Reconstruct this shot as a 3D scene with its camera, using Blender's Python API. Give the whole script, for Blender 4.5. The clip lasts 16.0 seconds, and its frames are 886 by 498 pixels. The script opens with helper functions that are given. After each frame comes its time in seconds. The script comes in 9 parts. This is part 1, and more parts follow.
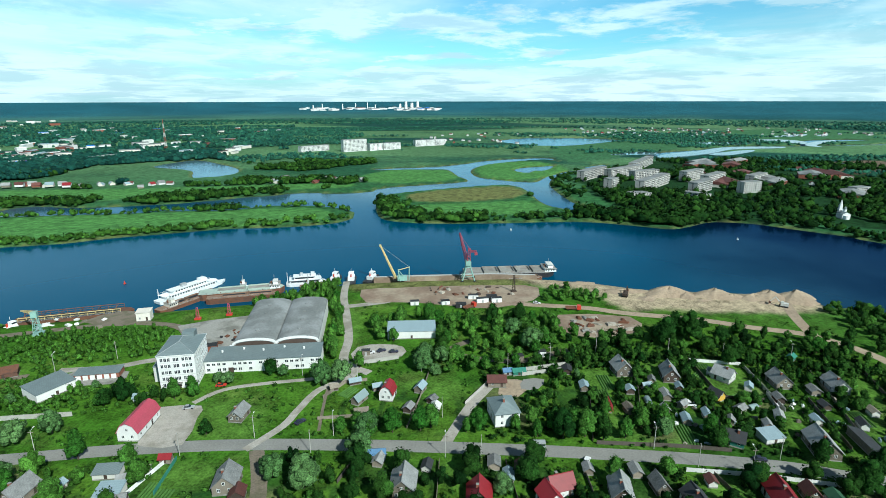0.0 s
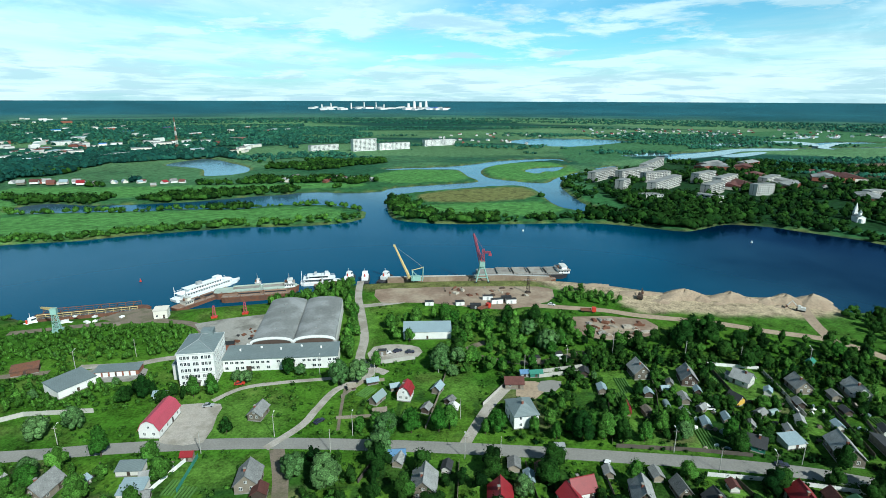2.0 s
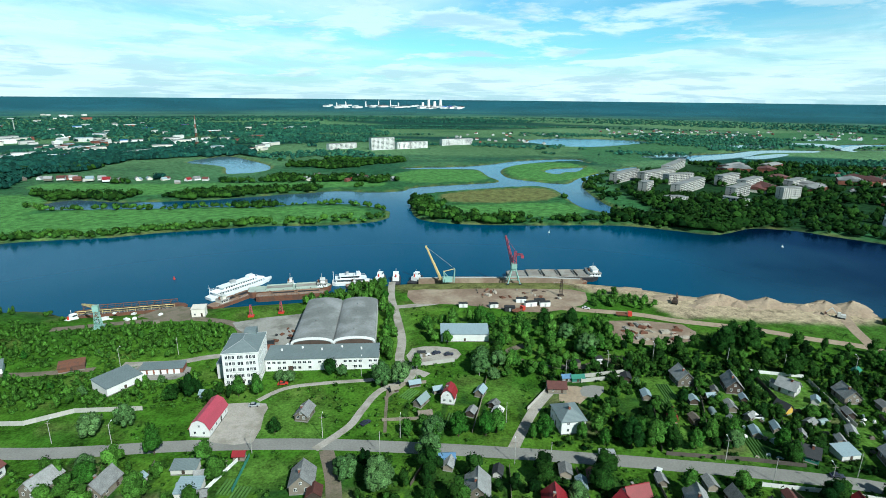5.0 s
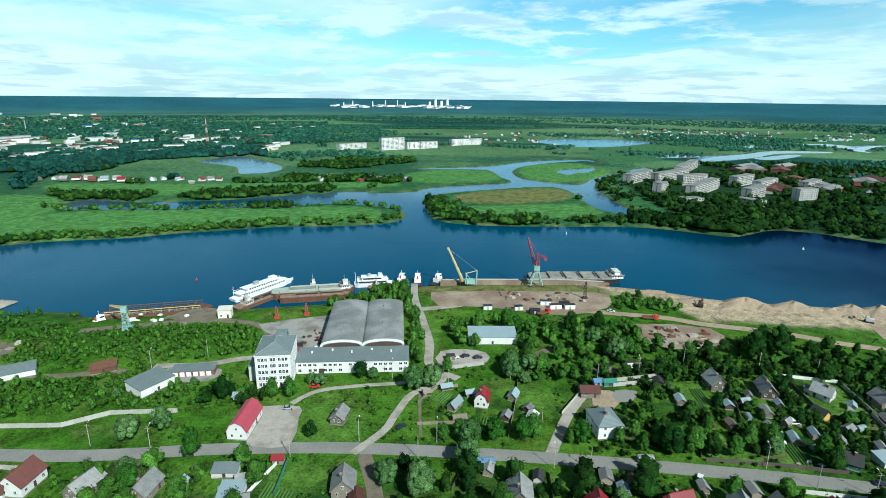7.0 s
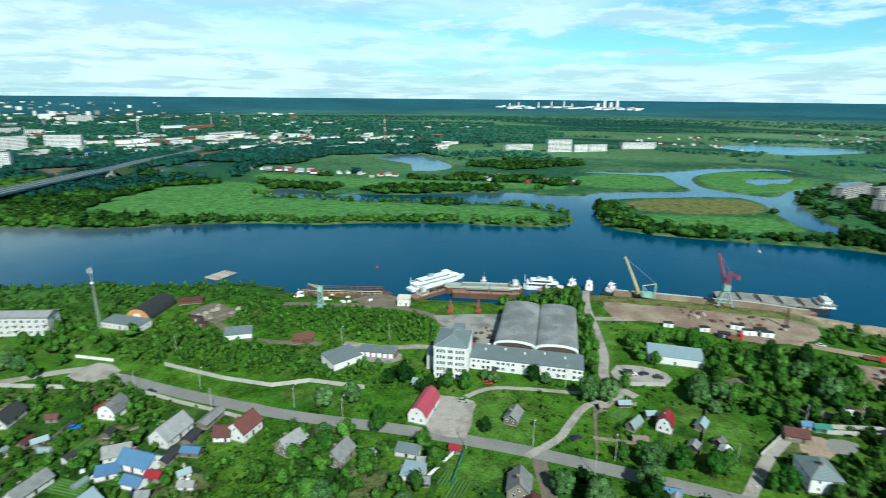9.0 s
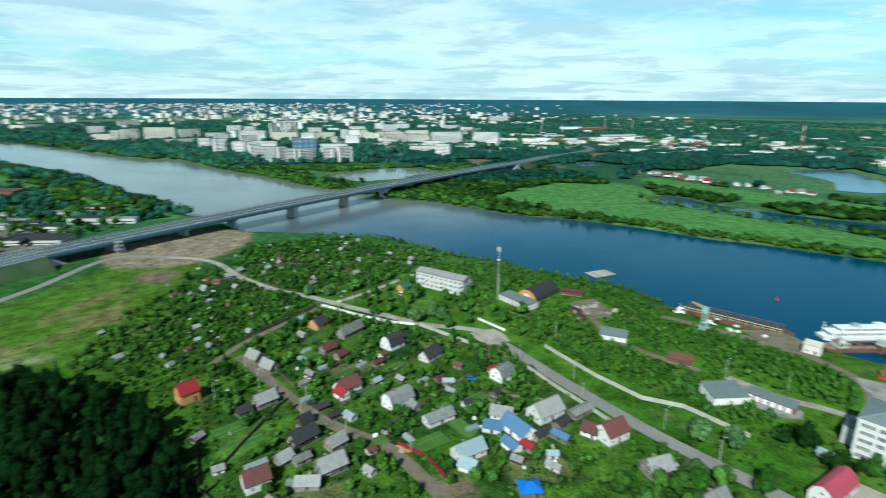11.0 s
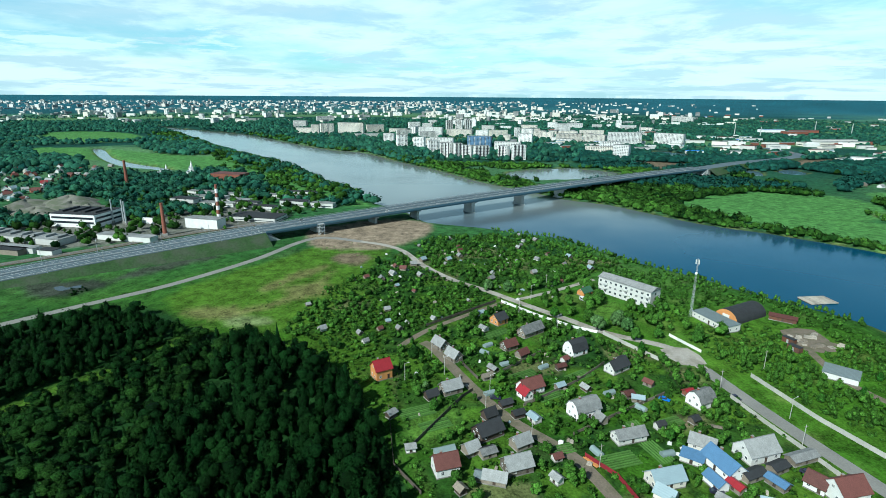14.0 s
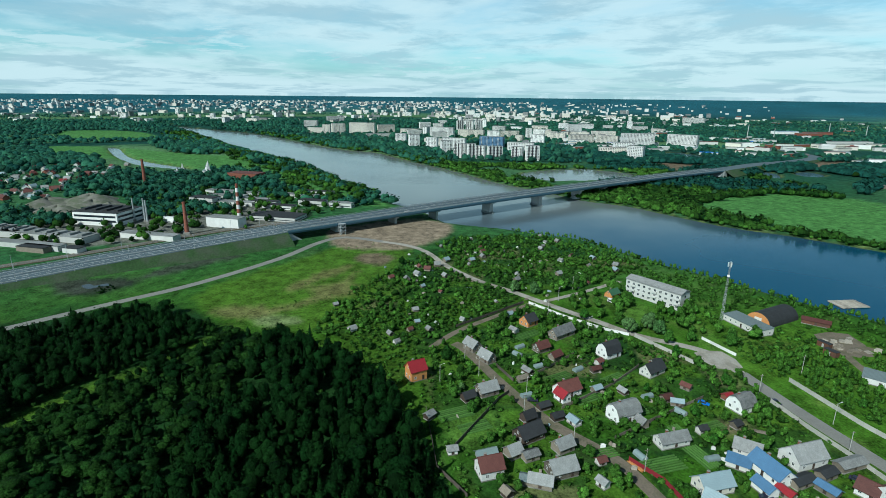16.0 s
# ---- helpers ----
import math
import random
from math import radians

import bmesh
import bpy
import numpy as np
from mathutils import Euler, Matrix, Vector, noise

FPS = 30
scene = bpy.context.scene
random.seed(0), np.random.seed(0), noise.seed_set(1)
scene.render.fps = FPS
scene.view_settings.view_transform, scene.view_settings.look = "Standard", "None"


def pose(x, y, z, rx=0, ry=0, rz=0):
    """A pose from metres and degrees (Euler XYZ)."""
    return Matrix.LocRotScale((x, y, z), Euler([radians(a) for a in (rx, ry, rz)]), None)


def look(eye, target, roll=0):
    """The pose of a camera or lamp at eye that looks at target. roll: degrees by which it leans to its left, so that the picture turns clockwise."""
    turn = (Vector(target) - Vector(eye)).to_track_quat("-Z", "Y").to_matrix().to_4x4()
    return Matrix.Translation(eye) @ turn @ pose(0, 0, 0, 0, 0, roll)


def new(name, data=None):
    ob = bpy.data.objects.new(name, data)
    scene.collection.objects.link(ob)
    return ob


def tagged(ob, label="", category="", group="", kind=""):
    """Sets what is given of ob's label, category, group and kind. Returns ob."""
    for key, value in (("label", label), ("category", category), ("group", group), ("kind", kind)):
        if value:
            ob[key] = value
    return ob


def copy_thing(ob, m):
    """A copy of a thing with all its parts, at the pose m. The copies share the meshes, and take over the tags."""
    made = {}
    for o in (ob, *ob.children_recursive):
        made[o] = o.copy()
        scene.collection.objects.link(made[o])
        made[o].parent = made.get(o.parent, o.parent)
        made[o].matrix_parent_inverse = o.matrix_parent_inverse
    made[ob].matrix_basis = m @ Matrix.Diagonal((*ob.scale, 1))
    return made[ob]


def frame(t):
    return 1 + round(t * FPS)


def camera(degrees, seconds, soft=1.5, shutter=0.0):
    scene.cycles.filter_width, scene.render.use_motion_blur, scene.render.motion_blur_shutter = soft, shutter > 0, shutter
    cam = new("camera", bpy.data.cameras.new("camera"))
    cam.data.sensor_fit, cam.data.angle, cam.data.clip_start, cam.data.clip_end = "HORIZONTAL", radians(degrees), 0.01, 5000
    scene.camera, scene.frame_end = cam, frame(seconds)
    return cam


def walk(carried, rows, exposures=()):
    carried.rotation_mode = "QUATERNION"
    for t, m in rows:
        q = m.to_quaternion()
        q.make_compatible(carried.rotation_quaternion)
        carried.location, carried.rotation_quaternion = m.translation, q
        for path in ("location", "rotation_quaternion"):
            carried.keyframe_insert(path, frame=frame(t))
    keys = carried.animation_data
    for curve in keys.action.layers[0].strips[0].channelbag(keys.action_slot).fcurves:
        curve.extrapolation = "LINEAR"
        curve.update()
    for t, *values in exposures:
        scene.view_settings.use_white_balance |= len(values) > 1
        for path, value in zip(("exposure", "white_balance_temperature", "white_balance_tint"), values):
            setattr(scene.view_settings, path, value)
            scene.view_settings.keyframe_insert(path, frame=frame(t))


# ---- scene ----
cam = camera(78.8, 16.0, soft=0.55, shutter=0.45)
PATH = [
    (0, (0.948, -0.709, 120.317), (0.953, 1.218, 119.782), -0.1),
    (0.5, (-0.142, -0.705, 120.391), (-0.143, 1.223, 119.856), 0.1),
    (1, (-1.264, -0.723, 120.516), (-1.271, 1.204, 119.981), 0.2),
    (1.5, (-2.539, -0.759, 120.684), (-2.551, 1.168, 120.149), 0.2),
    (2, (-4.066, -0.785, 120.889), (-4.085, 1.142, 120.353), 0.2),
    (2.5, (-5.831, -0.802, 121.129), (-5.859, 1.124, 120.592), 0.2),
    (3, (-7.845, -0.781, 121.374), (-7.88, 1.145, 120.837), 0.3),
    (3.5, (-10.109, -0.708, 121.602), (-10.15, 1.218, 121.064), 0.3),
    (4, (-12.655, -0.631, 121.814), (-12.701, 1.295, 121.275), 0.4),
    (6.5, (-26.82, -0.197, 123.677), (-26.892, 1.726, 123.134), 0.6),
    (7, (-29.864, 0.003, 123.812), (-29.94, 1.926, 123.269), 0.6),
    (7.5, (-33.024, 0.238, 123.877), (-33.151, 2.159, 123.334), 0.7),
    (8, (-36.279, 0.245, 123.895), (-36.511, 2.155, 123.352), 0.7),
    (8.2, (-37.596, 0.079, 123.89), (-37.894, 1.98, 123.346), 0.7),
    (10.3, (-51.374, -3.599, 123.535), (-52.664, -2.171, 122.992), 0.3),
    (10.5, (-52.588, -4.008, 123.516), (-53.983, -2.682, 122.972), 0.3),
    (11, (-55.343, -5.16, 123.413), (-56.971, -4.134, 122.87), 0.3),
    (11.5, (-57.706, -6.534, 123.26), (-59.486, -5.801, 122.716), 0.2),
    (12, (-59.614, -8.215, 123.09), (-61.44, -7.609, 122.545), 0.2),
    (12.5, (-61.146, -10.227, 122.922), (-62.989, -9.675, 122.375), 0.3),
    (13, (-62.425, -12.524, 122.773), (-64.275, -11.997, 122.224), 0.2),
    (13.5, (-63.537, -15.08, 122.633), (-65.391, -14.57, 122.083), 0.3),
    (14, (-64.572, -17.844, 122.507), (-66.43, -17.348, 121.956), 0.4),
    (14.5, (-65.592, -20.748, 122.4), (-67.452, -20.262, 121.849), 0.4),
    (15, (-66.645, -23.718, 122.345), (-68.506, -23.24, 121.793), 0.5),
    (15.5, (-67.726, -26.791, 122.304), (-69.589, -26.315, 121.753), 0.6),
    (16, (-68.832, -29.908, 122.274), (-70.696, -29.434, 121.724), 0.6),
]
walk(cam, [(t, look(eye, target, roll)) for t, eye, target, roll in PATH],
     [(0.0, 0.33, 5760, -1), (8.2, 0.33, 5760, -1), (10.3, 0.22, 5720, -3), (11.0, 0.22, 5710, -3), (12.2, 0.32, 5660, -2), (15.5, 0.35, 5660, -2), (16.0, -0.06, 5660, -2)])

# ---- world, sun, exposure ----
SUN_DIR = Vector((0.58, -0.81, 0.86)).normalized()
scene.view_settings.exposure = 0.0

world = bpy.data.worlds.new("sky")
scene.world = world
world.use_nodes = True
wn, wl = world.node_tree.nodes, world.node_tree.links
wn.clear()


def wmath(op, a, b=None, clamp=False):
    n = wn.new("ShaderNodeMath")
    n.operation, n.use_clamp = op, clamp
    for i, v in enumerate((a, b)):
        if v is None:
            continue
        if isinstance(v, (int, float)):
            n.inputs[i].default_value = v
        else:
            wl.new(v, n.inputs[i])
    return n.outputs[0]


sky = wn.new("ShaderNodeTexSky")
sky.sky_type, sky.sun_disc = "NISHITA", False
sky.sun_elevation = math.asin(SUN_DIR.z)
sky.sun_rotation = math.atan2(SUN_DIR.x, SUN_DIR.y)
sky.air_density, sky.dust_density, sky.ozone_density = 1.0, 0.2, 1.5
SKY_STRENGTH = 0.062
coord = wn.new("ShaderNodeTexCoord")
sep = wn.new("ShaderNodeSeparateXYZ")
wl.new(coord.outputs["Generated"], sep.inputs[0])
up = wmath("MAXIMUM", sep.outputs[2], 0.0)
lift = wmath("ADD", up, 0.085)
flat = wn.new("ShaderNodeCombineXYZ")
wl.new(wmath("DIVIDE", sep.outputs[0], lift), flat.inputs[0])
wl.new(wmath("DIVIDE", sep.outputs[1], lift), flat.inputs[1])


def cloud_noise(scale, detail, rough, distortion=0.0, offset=0.0):
    n = wn.new("ShaderNodeTexNoise")
    n.inputs["Scale"].default_value, n.inputs["Detail"].default_value = scale, detail
    n.inputs["Roughness"].default_value, n.inputs["Distortion"].default_value = rough, distortion
    m = wn.new("ShaderNodeVectorMath")
    m.operation = "ADD"
    m.inputs[1].default_value = (offset, offset * 0.7, 0)
    wl.new(flat.outputs[0], m.inputs[0])
    wl.new(m.outputs[0], n.inputs["Vector"])
    return n.outputs["Fac"]


def wrange(value, a, b, c=0.0, d=1.0):
    n = wn.new("ShaderNodeMapRange")
    n.interpolation_type = "SMOOTHSTEP"
    n.inputs[1].default_value, n.inputs[2].default_value = a, b
    n.inputs[3].default_value, n.inputs[4].default_value = c, d
    wl.new(value, n.inputs[0])
    return n.outputs[0]


big = wrange(cloud_noise(0.17, 7, 0.58, 0.4, 5.3), 0.34, 0.56)
small = wrange(cloud_noise(0.95, 8, 0.62, 0.2, 7.7), 0.47, 0.58)
grey = wrange(cloud_noise(0.85, 8, 0.62, 0.3, 11.3), 0.46, 0.60)
density = wmath("MAXIMUM", wmath("MULTIPLY", big, 0.9), wmath("MULTIPLY", small, 0.75))
density = wmath("MULTIPLY", density, wrange(up, 0.16, 0.5, 1.0, 0.1))
white = wn.new("ShaderNodeMix")
white.data_type = "RGBA"
white.inputs["A"].default_value = (11.9, 13.8, 14.0, 1)
white.inputs["B"].default_value = (8.2, 10.5, 11.3, 1)
wl.new(grey, white.inputs["Factor"])
mixed = wn.new("ShaderNodeMix")
mixed.data_type = "RGBA"
low = wn.new("ShaderNodeMix")
low.data_type = "RGBA"
low.inputs["B"].default_value = (6.1, 9.0, 9.9, 1)
wl.new(wrange(up, 0.0, 0.085, 0.85, 0.0), low.inputs["Factor"])
clear = wn.new("ShaderNodeMix")
clear.data_type, clear.blend_type = "RGBA", "MULTIPLY"
clear.inputs["Factor"].default_value = 1.0
clear.inputs["B"].default_value = (0.95, 1.62, 1.72, 1)
thin = wn.new("ShaderNodeMix")
thin.data_type, thin.blend_type = "RGBA", "MULTIPLY"
thin.inputs["Factor"].default_value = 1.0
wl.new(sky.outputs[0], thin.inputs["A"])
wl.new(wrange(up, 0.2, 0.45, 1.0, 0.36), thin.inputs["B"])
wl.new(thin.outputs["Result"], clear.inputs["A"])
wl.new(clear.outputs["Result"], low.inputs["A"])
wl.new(density, mixed.inputs["Factor"])
wl.new(low.outputs["Result"], mixed.inputs["A"])
wl.new(white.outputs["Result"], mixed.inputs["B"])
bg = wn.new("ShaderNodeBackground")
bg.inputs["Strength"].default_value = SKY_STRENGTH
wl.new(mixed.outputs["Result"], bg.inputs["Color"])
wout = wn.new("ShaderNodeOutputWorld")
wl.new(bg.outputs[0], wout.inputs[0])

sun_data = bpy.data.lights.new("sun", "SUN")
sun_data.energy, sun_data.angle, sun_data.color = 5.0, radians(0.53), (1.0, 0.95, 0.86)
sun = new("sun", sun_data)
sun.matrix_world = look(SUN_DIR * 500, (0, 0, 0))


# ---- materials ----
def mat(name, color, rough=0.8, vary=0.25, scale=0.6, fine=6.0, bump=0.0, metal=0.0, spec=0.3, tint=None, by_object=0.12, attribute=None, bands=0.0, band_dir="X"):
    """A surface with stains at one scale and grain at a finer one; copies differ a little in tone."""
    m = bpy.data.materials.new(name)
    m.use_nodes = True
    nt = m.node_tree
    nodes, links = nt.nodes, nt.links
    b = nodes["Principled BSDF"]
    b.inputs["Roughness"].default_value, b.inputs["Metallic"].default_value = rough, metal
    b.inputs["Specular IOR Level"].default_value = spec
    geo = nodes.new("ShaderNodeTexCoord")
    src = geo.outputs["Object"]
    n1 = nodes.new("ShaderNodeTexNoise")
    n1.inputs["Scale"].default_value, n1.inputs["Detail"].default_value = scale, 5
    n2 = nodes.new("ShaderNodeTexNoise")
    n2.inputs["Scale"].default_value, n2.inputs["Detail"].default_value = fine, 4
    links.new(src, n1.inputs["Vector"])
    links.new(src, n2.inputs["Vector"])
    add = nodes.new("ShaderNodeMath")
    add.operation = "ADD"
    links.new(n1.outputs["Fac"], add.inputs[0])
    links.new(n2.outputs["Fac"], add.inputs[1])
    info = nodes.new("ShaderNodeObjectInfo")
    rnd = nodes.new("ShaderNodeMapRange")
    rnd.inputs[3].default_value, rnd.inputs[4].default_value = -by_object, by_object
    links.new(info.outputs["Random"], rnd.inputs[0])
    rng = nodes.new("ShaderNodeMapRange")
    rng.inputs[1].default_value, rng.inputs[2].default_value = 0.65, 1.35
    rng.inputs[3].default_value, rng.inputs[4].default_value = 0.86 * (1 - vary), 0.86 * (1 + vary)
    links.new(add.outputs[0], rng.inputs[0])
    tot = nodes.new("ShaderNodeMath")
    tot.operation = "ADD"
    links.new(rng.outputs[0], tot.inputs[0])
    links.new(rnd.outputs[0], tot.inputs[1])
    value = tot.outputs[0]
    if bands:
        wv = nodes.new("ShaderNodeTexWave")
        wv.bands_direction = band_dir
        wv.inputs["Scale"].default_value = bands
        links.new(src, wv.inputs["Vector"])
        wr = nodes.new("ShaderNodeMapRange")
        wr.inputs[3].default_value, wr.inputs[4].default_value = 0.82, 1.1
        links.new(wv.outputs["Fac"], wr.inputs[0])
        mu = nodes.new("ShaderNodeMath")
        mu.operation = "MULTIPLY"
        links.new(value, mu.inputs[0])
        links.new(wr.outputs[0], mu.inputs[1])
        value = mu.outputs[0]
    col = nodes.new("ShaderNodeMix")
    col.data_type, col.blend_type = "RGBA", "MULTIPLY"
    col.inputs["Factor"].default_value = 1.0
    if attribute:
        at = nodes.new("ShaderNodeAttribute")
        at.attribute_name = attribute
        links.new(at.outputs["Color"], col.inputs["A"])
    else:
        col.inputs["A"].default_value = (*color, 1)
    if tint:
        tm = nodes.new("ShaderNodeMix")
        tm.data_type = "RGBA"
        tm.inputs["A"].default_value, tm.inputs["B"].default_value = (*color, 1), (*tint, 1)
        links.new(n1.outputs["Fac"], tm.inputs["Factor"])
        tm.inputs["Factor"].default_value = 0.5
        sharp = nodes.new("ShaderNodeMapRange")
        sharp.inputs[1].default_value, sharp.inputs[2].default_value = 0.45, 0.62
        links.new(n1.outputs["Fac"], sharp.inputs[0])
        links.new(sharp.outputs[0], tm.inputs["Factor"])
        links.new(tm.outputs["Result"], col.inputs["A"])
    links.new(value, col.inputs["B"])
    links.new(col.outputs["Result"], b.inputs["Base Color"])
    if bump:
        bp = nodes.new("ShaderNodeBump")
        bp.inputs["Strength"].default_value, bp.inputs["Distance"].default_value = bump, 0.3
        links.new(n2.outputs["Fac"], bp.inputs["Height"])
        links.new(bp.outputs[0], b.inputs["Normal"])
    return m


def leaf_mat(name, a, b_col, attribute=None):
    """Foliage: tone by tree, by clump and by height noise; thin enough to let some light through."""
    m = bpy.data.materials.new(name)
    m.use_nodes = True
    nodes, links = m.node_tree.nodes, m.node_tree.links
    b = nodes["Principled BSDF"]
    b.inputs["Roughness"].default_value, b.inputs["Specular IOR Level"].default_value = 0.75, 0.04
    mix = nodes.new("ShaderNodeMix")
    mix.data_type = "RGBA"
    mix.inputs["A"].default_value, mix.inputs["B"].default_value = (*a, 1), (*b_col, 1)
    if attribute:
        at = nodes.new("ShaderNodeAttribute")
        at.attribute_name = attribute
        rnd = at.outputs["Fac"]
    else:
        rnd = nodes.new("ShaderNodeObjectInfo").outputs["Random"]
    links.new(rnd, mix.inputs["Factor"])
    geo = nodes.new("ShaderNodeNewGeometry")
    rg = nodes.new("ShaderNodeMapRange")
    rg.inputs[3].default_value, rg.inputs[4].default_value = 0.48, 1.38
    links.new(geo.outputs["Random Per Island"], rg.inputs[0])
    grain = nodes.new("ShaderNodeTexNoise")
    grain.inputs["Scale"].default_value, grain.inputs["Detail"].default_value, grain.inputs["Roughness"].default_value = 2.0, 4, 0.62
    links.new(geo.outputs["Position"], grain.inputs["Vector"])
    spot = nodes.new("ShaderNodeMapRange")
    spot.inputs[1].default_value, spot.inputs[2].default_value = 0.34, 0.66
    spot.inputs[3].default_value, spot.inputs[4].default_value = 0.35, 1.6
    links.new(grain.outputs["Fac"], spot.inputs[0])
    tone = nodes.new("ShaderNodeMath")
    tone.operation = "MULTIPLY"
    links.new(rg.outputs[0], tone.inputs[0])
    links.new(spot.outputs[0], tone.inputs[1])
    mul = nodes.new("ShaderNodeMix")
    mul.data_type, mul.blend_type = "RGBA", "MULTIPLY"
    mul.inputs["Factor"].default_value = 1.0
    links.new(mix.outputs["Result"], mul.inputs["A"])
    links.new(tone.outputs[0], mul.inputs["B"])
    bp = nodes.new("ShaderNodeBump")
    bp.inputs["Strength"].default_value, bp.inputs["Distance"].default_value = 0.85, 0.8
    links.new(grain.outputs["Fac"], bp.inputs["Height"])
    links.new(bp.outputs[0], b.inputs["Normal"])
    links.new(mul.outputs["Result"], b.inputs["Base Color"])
    tr = nodes.new("ShaderNodeBsdfTranslucent")
    links.new(mul.outputs["Result"], tr.inputs["Color"])
    ms = nodes.new("ShaderNodeMixShader")
    ms.inputs[0].default_value = 0.04
    links.new(b.outputs[0], ms.inputs[1])
    links.new(tr.outputs[0], ms.inputs[2])
    links.new(ms.outputs[0], nodes["Material Output"].inputs[0])
    return m


def water_mat():
    m = bpy.data.materials.new("river water")
    m.use_nodes = True
    nodes, links = m.node_tree.nodes, m.node_tree.links
    b = nodes["Principled BSDF"]
    b.inputs["IOR"].default_value, b.inputs["Specular IOR Level"].default_value = 1.33, 0.14
    geo = nodes.new("ShaderNodeNewGeometry")
    # silt and painted cloud reflection make the upstream reach paler than below the bridge
    sp = nodes.new("ShaderNodeSeparateXYZ")
    links.new(geo.outputs["Position"], sp.inputs[0])
    big_noise = nodes.new("ShaderNodeTexNoise")
    big_noise.inputs["Scale"].default_value, big_noise.inputs["Detail"].default_value = 0.006, 4
    links.new(geo.outputs["Position"], big_noise.inputs["Vector"])
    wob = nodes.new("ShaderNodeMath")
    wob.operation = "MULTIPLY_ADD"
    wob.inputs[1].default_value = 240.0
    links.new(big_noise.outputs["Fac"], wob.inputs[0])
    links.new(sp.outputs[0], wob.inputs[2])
    silt_sky = nodes.new("ShaderNodeMapRange")
    silt_sky.interpolation_type = "SMOOTHSTEP"
    silt_sky.inputs[1].default_value, silt_sky.inputs[2].default_value = -230.0, -600.0
    links.new(wob.outputs[0], silt_sky.inputs[0])
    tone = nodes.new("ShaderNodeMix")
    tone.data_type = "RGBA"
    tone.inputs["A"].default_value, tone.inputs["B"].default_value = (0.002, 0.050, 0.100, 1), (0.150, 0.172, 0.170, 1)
    links.new(silt_sky.outputs[0], tone.inputs["Factor"])
    # cloud shade over the outer bend is put into the water colour
    darker = nodes.new("ShaderNodeMapRange")
    darker.interpolation_type = "SMOOTHSTEP"
    darker.inputs[1].default_value, darker.inputs[2].default_value = 215.0, 460.0
    links.new(wob.outputs[0], darker.inputs[0])
    shade_tone = nodes.new("ShaderNodeMix")
    shade_tone.data_type = "RGBA"
    shade_tone.inputs["B"].default_value = (0.0008, 0.006, 0.022, 1)
    links.new(darker.outputs[0], shade_tone.inputs["Factor"])
    links.new(tone.outputs["Result"], shade_tone.inputs["A"])
    # shallow arms and ponds behind the channel; grazing sky reflection put into their colour
    shoal_sky = nodes.new("ShaderNodeMapRange")
    shoal_sky.interpolation_type = "SMOOTHSTEP"
    shoal_sky.inputs[1].default_value, shoal_sky.inputs[2].default_value = 590.0, 760.0
    links.new(sp.outputs[1], shoal_sky.inputs[0])
    shallow = nodes.new("ShaderNodeMix")
    shallow.data_type = "RGBA"
    shallow.inputs["B"].default_value = (0.075, 0.135, 0.165, 1)
    links.new(shoal_sky.outputs[0], shallow.inputs["Factor"])
    links.new(shade_tone.outputs["Result"], shallow.inputs["A"])
    links.new(shallow.outputs["Result"], b.inputs["Base Color"])
    mp = nodes.new("ShaderNodeMapping")
    mp.inputs["Scale"].default_value = (0.5, 0.9, 1)
    links.new(geo.outputs["Position"], mp.inputs["Vector"])
    n1 = nodes.new("ShaderNodeTexNoise")
    n1.inputs["Scale"].default_value, n1.inputs["Detail"].default_value = 0.8, 6
    links.new(mp.outputs[0], n1.inputs["Vector"])
    bp = nodes.new("ShaderNodeBump")
    bp.inputs["Strength"].default_value, bp.inputs["Distance"].default_value = 0.35, 0.25
    links.new(n1.outputs["Fac"], bp.inputs["Height"])
    links.new(bp.outputs[0], b.inputs["Normal"])
    n2 = nodes.new("ShaderNodeTexNoise")
    n2.inputs["Scale"].default_value, n2.inputs["Detail"].default_value = 0.012, 4
    links.new(geo.outputs["Position"], n2.inputs["Vector"])
    rr = nodes.new("ShaderNodeMapRange")
    rr.inputs[1].default_value, rr.inputs[2].default_value = 0.35, 0.65
    rr.inputs[3].default_value, rr.inputs[4].default_value = 0.06, 0.22
    links.new(n2.outputs["Fac"], rr.inputs[0])
    links.new(rr.outputs[0], b.inputs["Roughness"])
    # the gloss colour is tinted, so the sky comes back bluish
    b.inputs["Specular IOR Level"].default_value = 0.0
    gl = nodes.new("ShaderNodeBsdfGlossy")
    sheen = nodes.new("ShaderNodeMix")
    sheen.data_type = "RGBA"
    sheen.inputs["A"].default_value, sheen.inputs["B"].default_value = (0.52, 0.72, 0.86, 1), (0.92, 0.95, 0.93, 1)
    links.new(silt_sky.outputs[0], sheen.inputs["Factor"])
    # the gloss colour is dimmed for the same cloud shade
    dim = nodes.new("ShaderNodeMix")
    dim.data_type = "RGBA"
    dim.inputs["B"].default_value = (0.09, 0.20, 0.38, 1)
    links.new(darker.outputs[0], dim.inputs["Factor"])
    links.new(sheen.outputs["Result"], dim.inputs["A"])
    clean = nodes.new("ShaderNodeMix")
    clean.data_type = "RGBA"
    clean.inputs["B"].default_value = (0.72, 0.88, 0.97, 1)
    links.new(shoal_sky.outputs[0], clean.inputs["Factor"])
    links.new(dim.outputs["Result"], clean.inputs["A"])
    links.new(clean.outputs["Result"], gl.inputs["Color"])
    links.new(rr.outputs[0], gl.inputs["Roughness"])
    links.new(bp.outputs[0], gl.inputs["Normal"])
    fr = nodes.new("ShaderNodeFresnel")
    fr.inputs["IOR"].default_value = 1.25
    mixer = nodes.new("ShaderNodeMixShader")
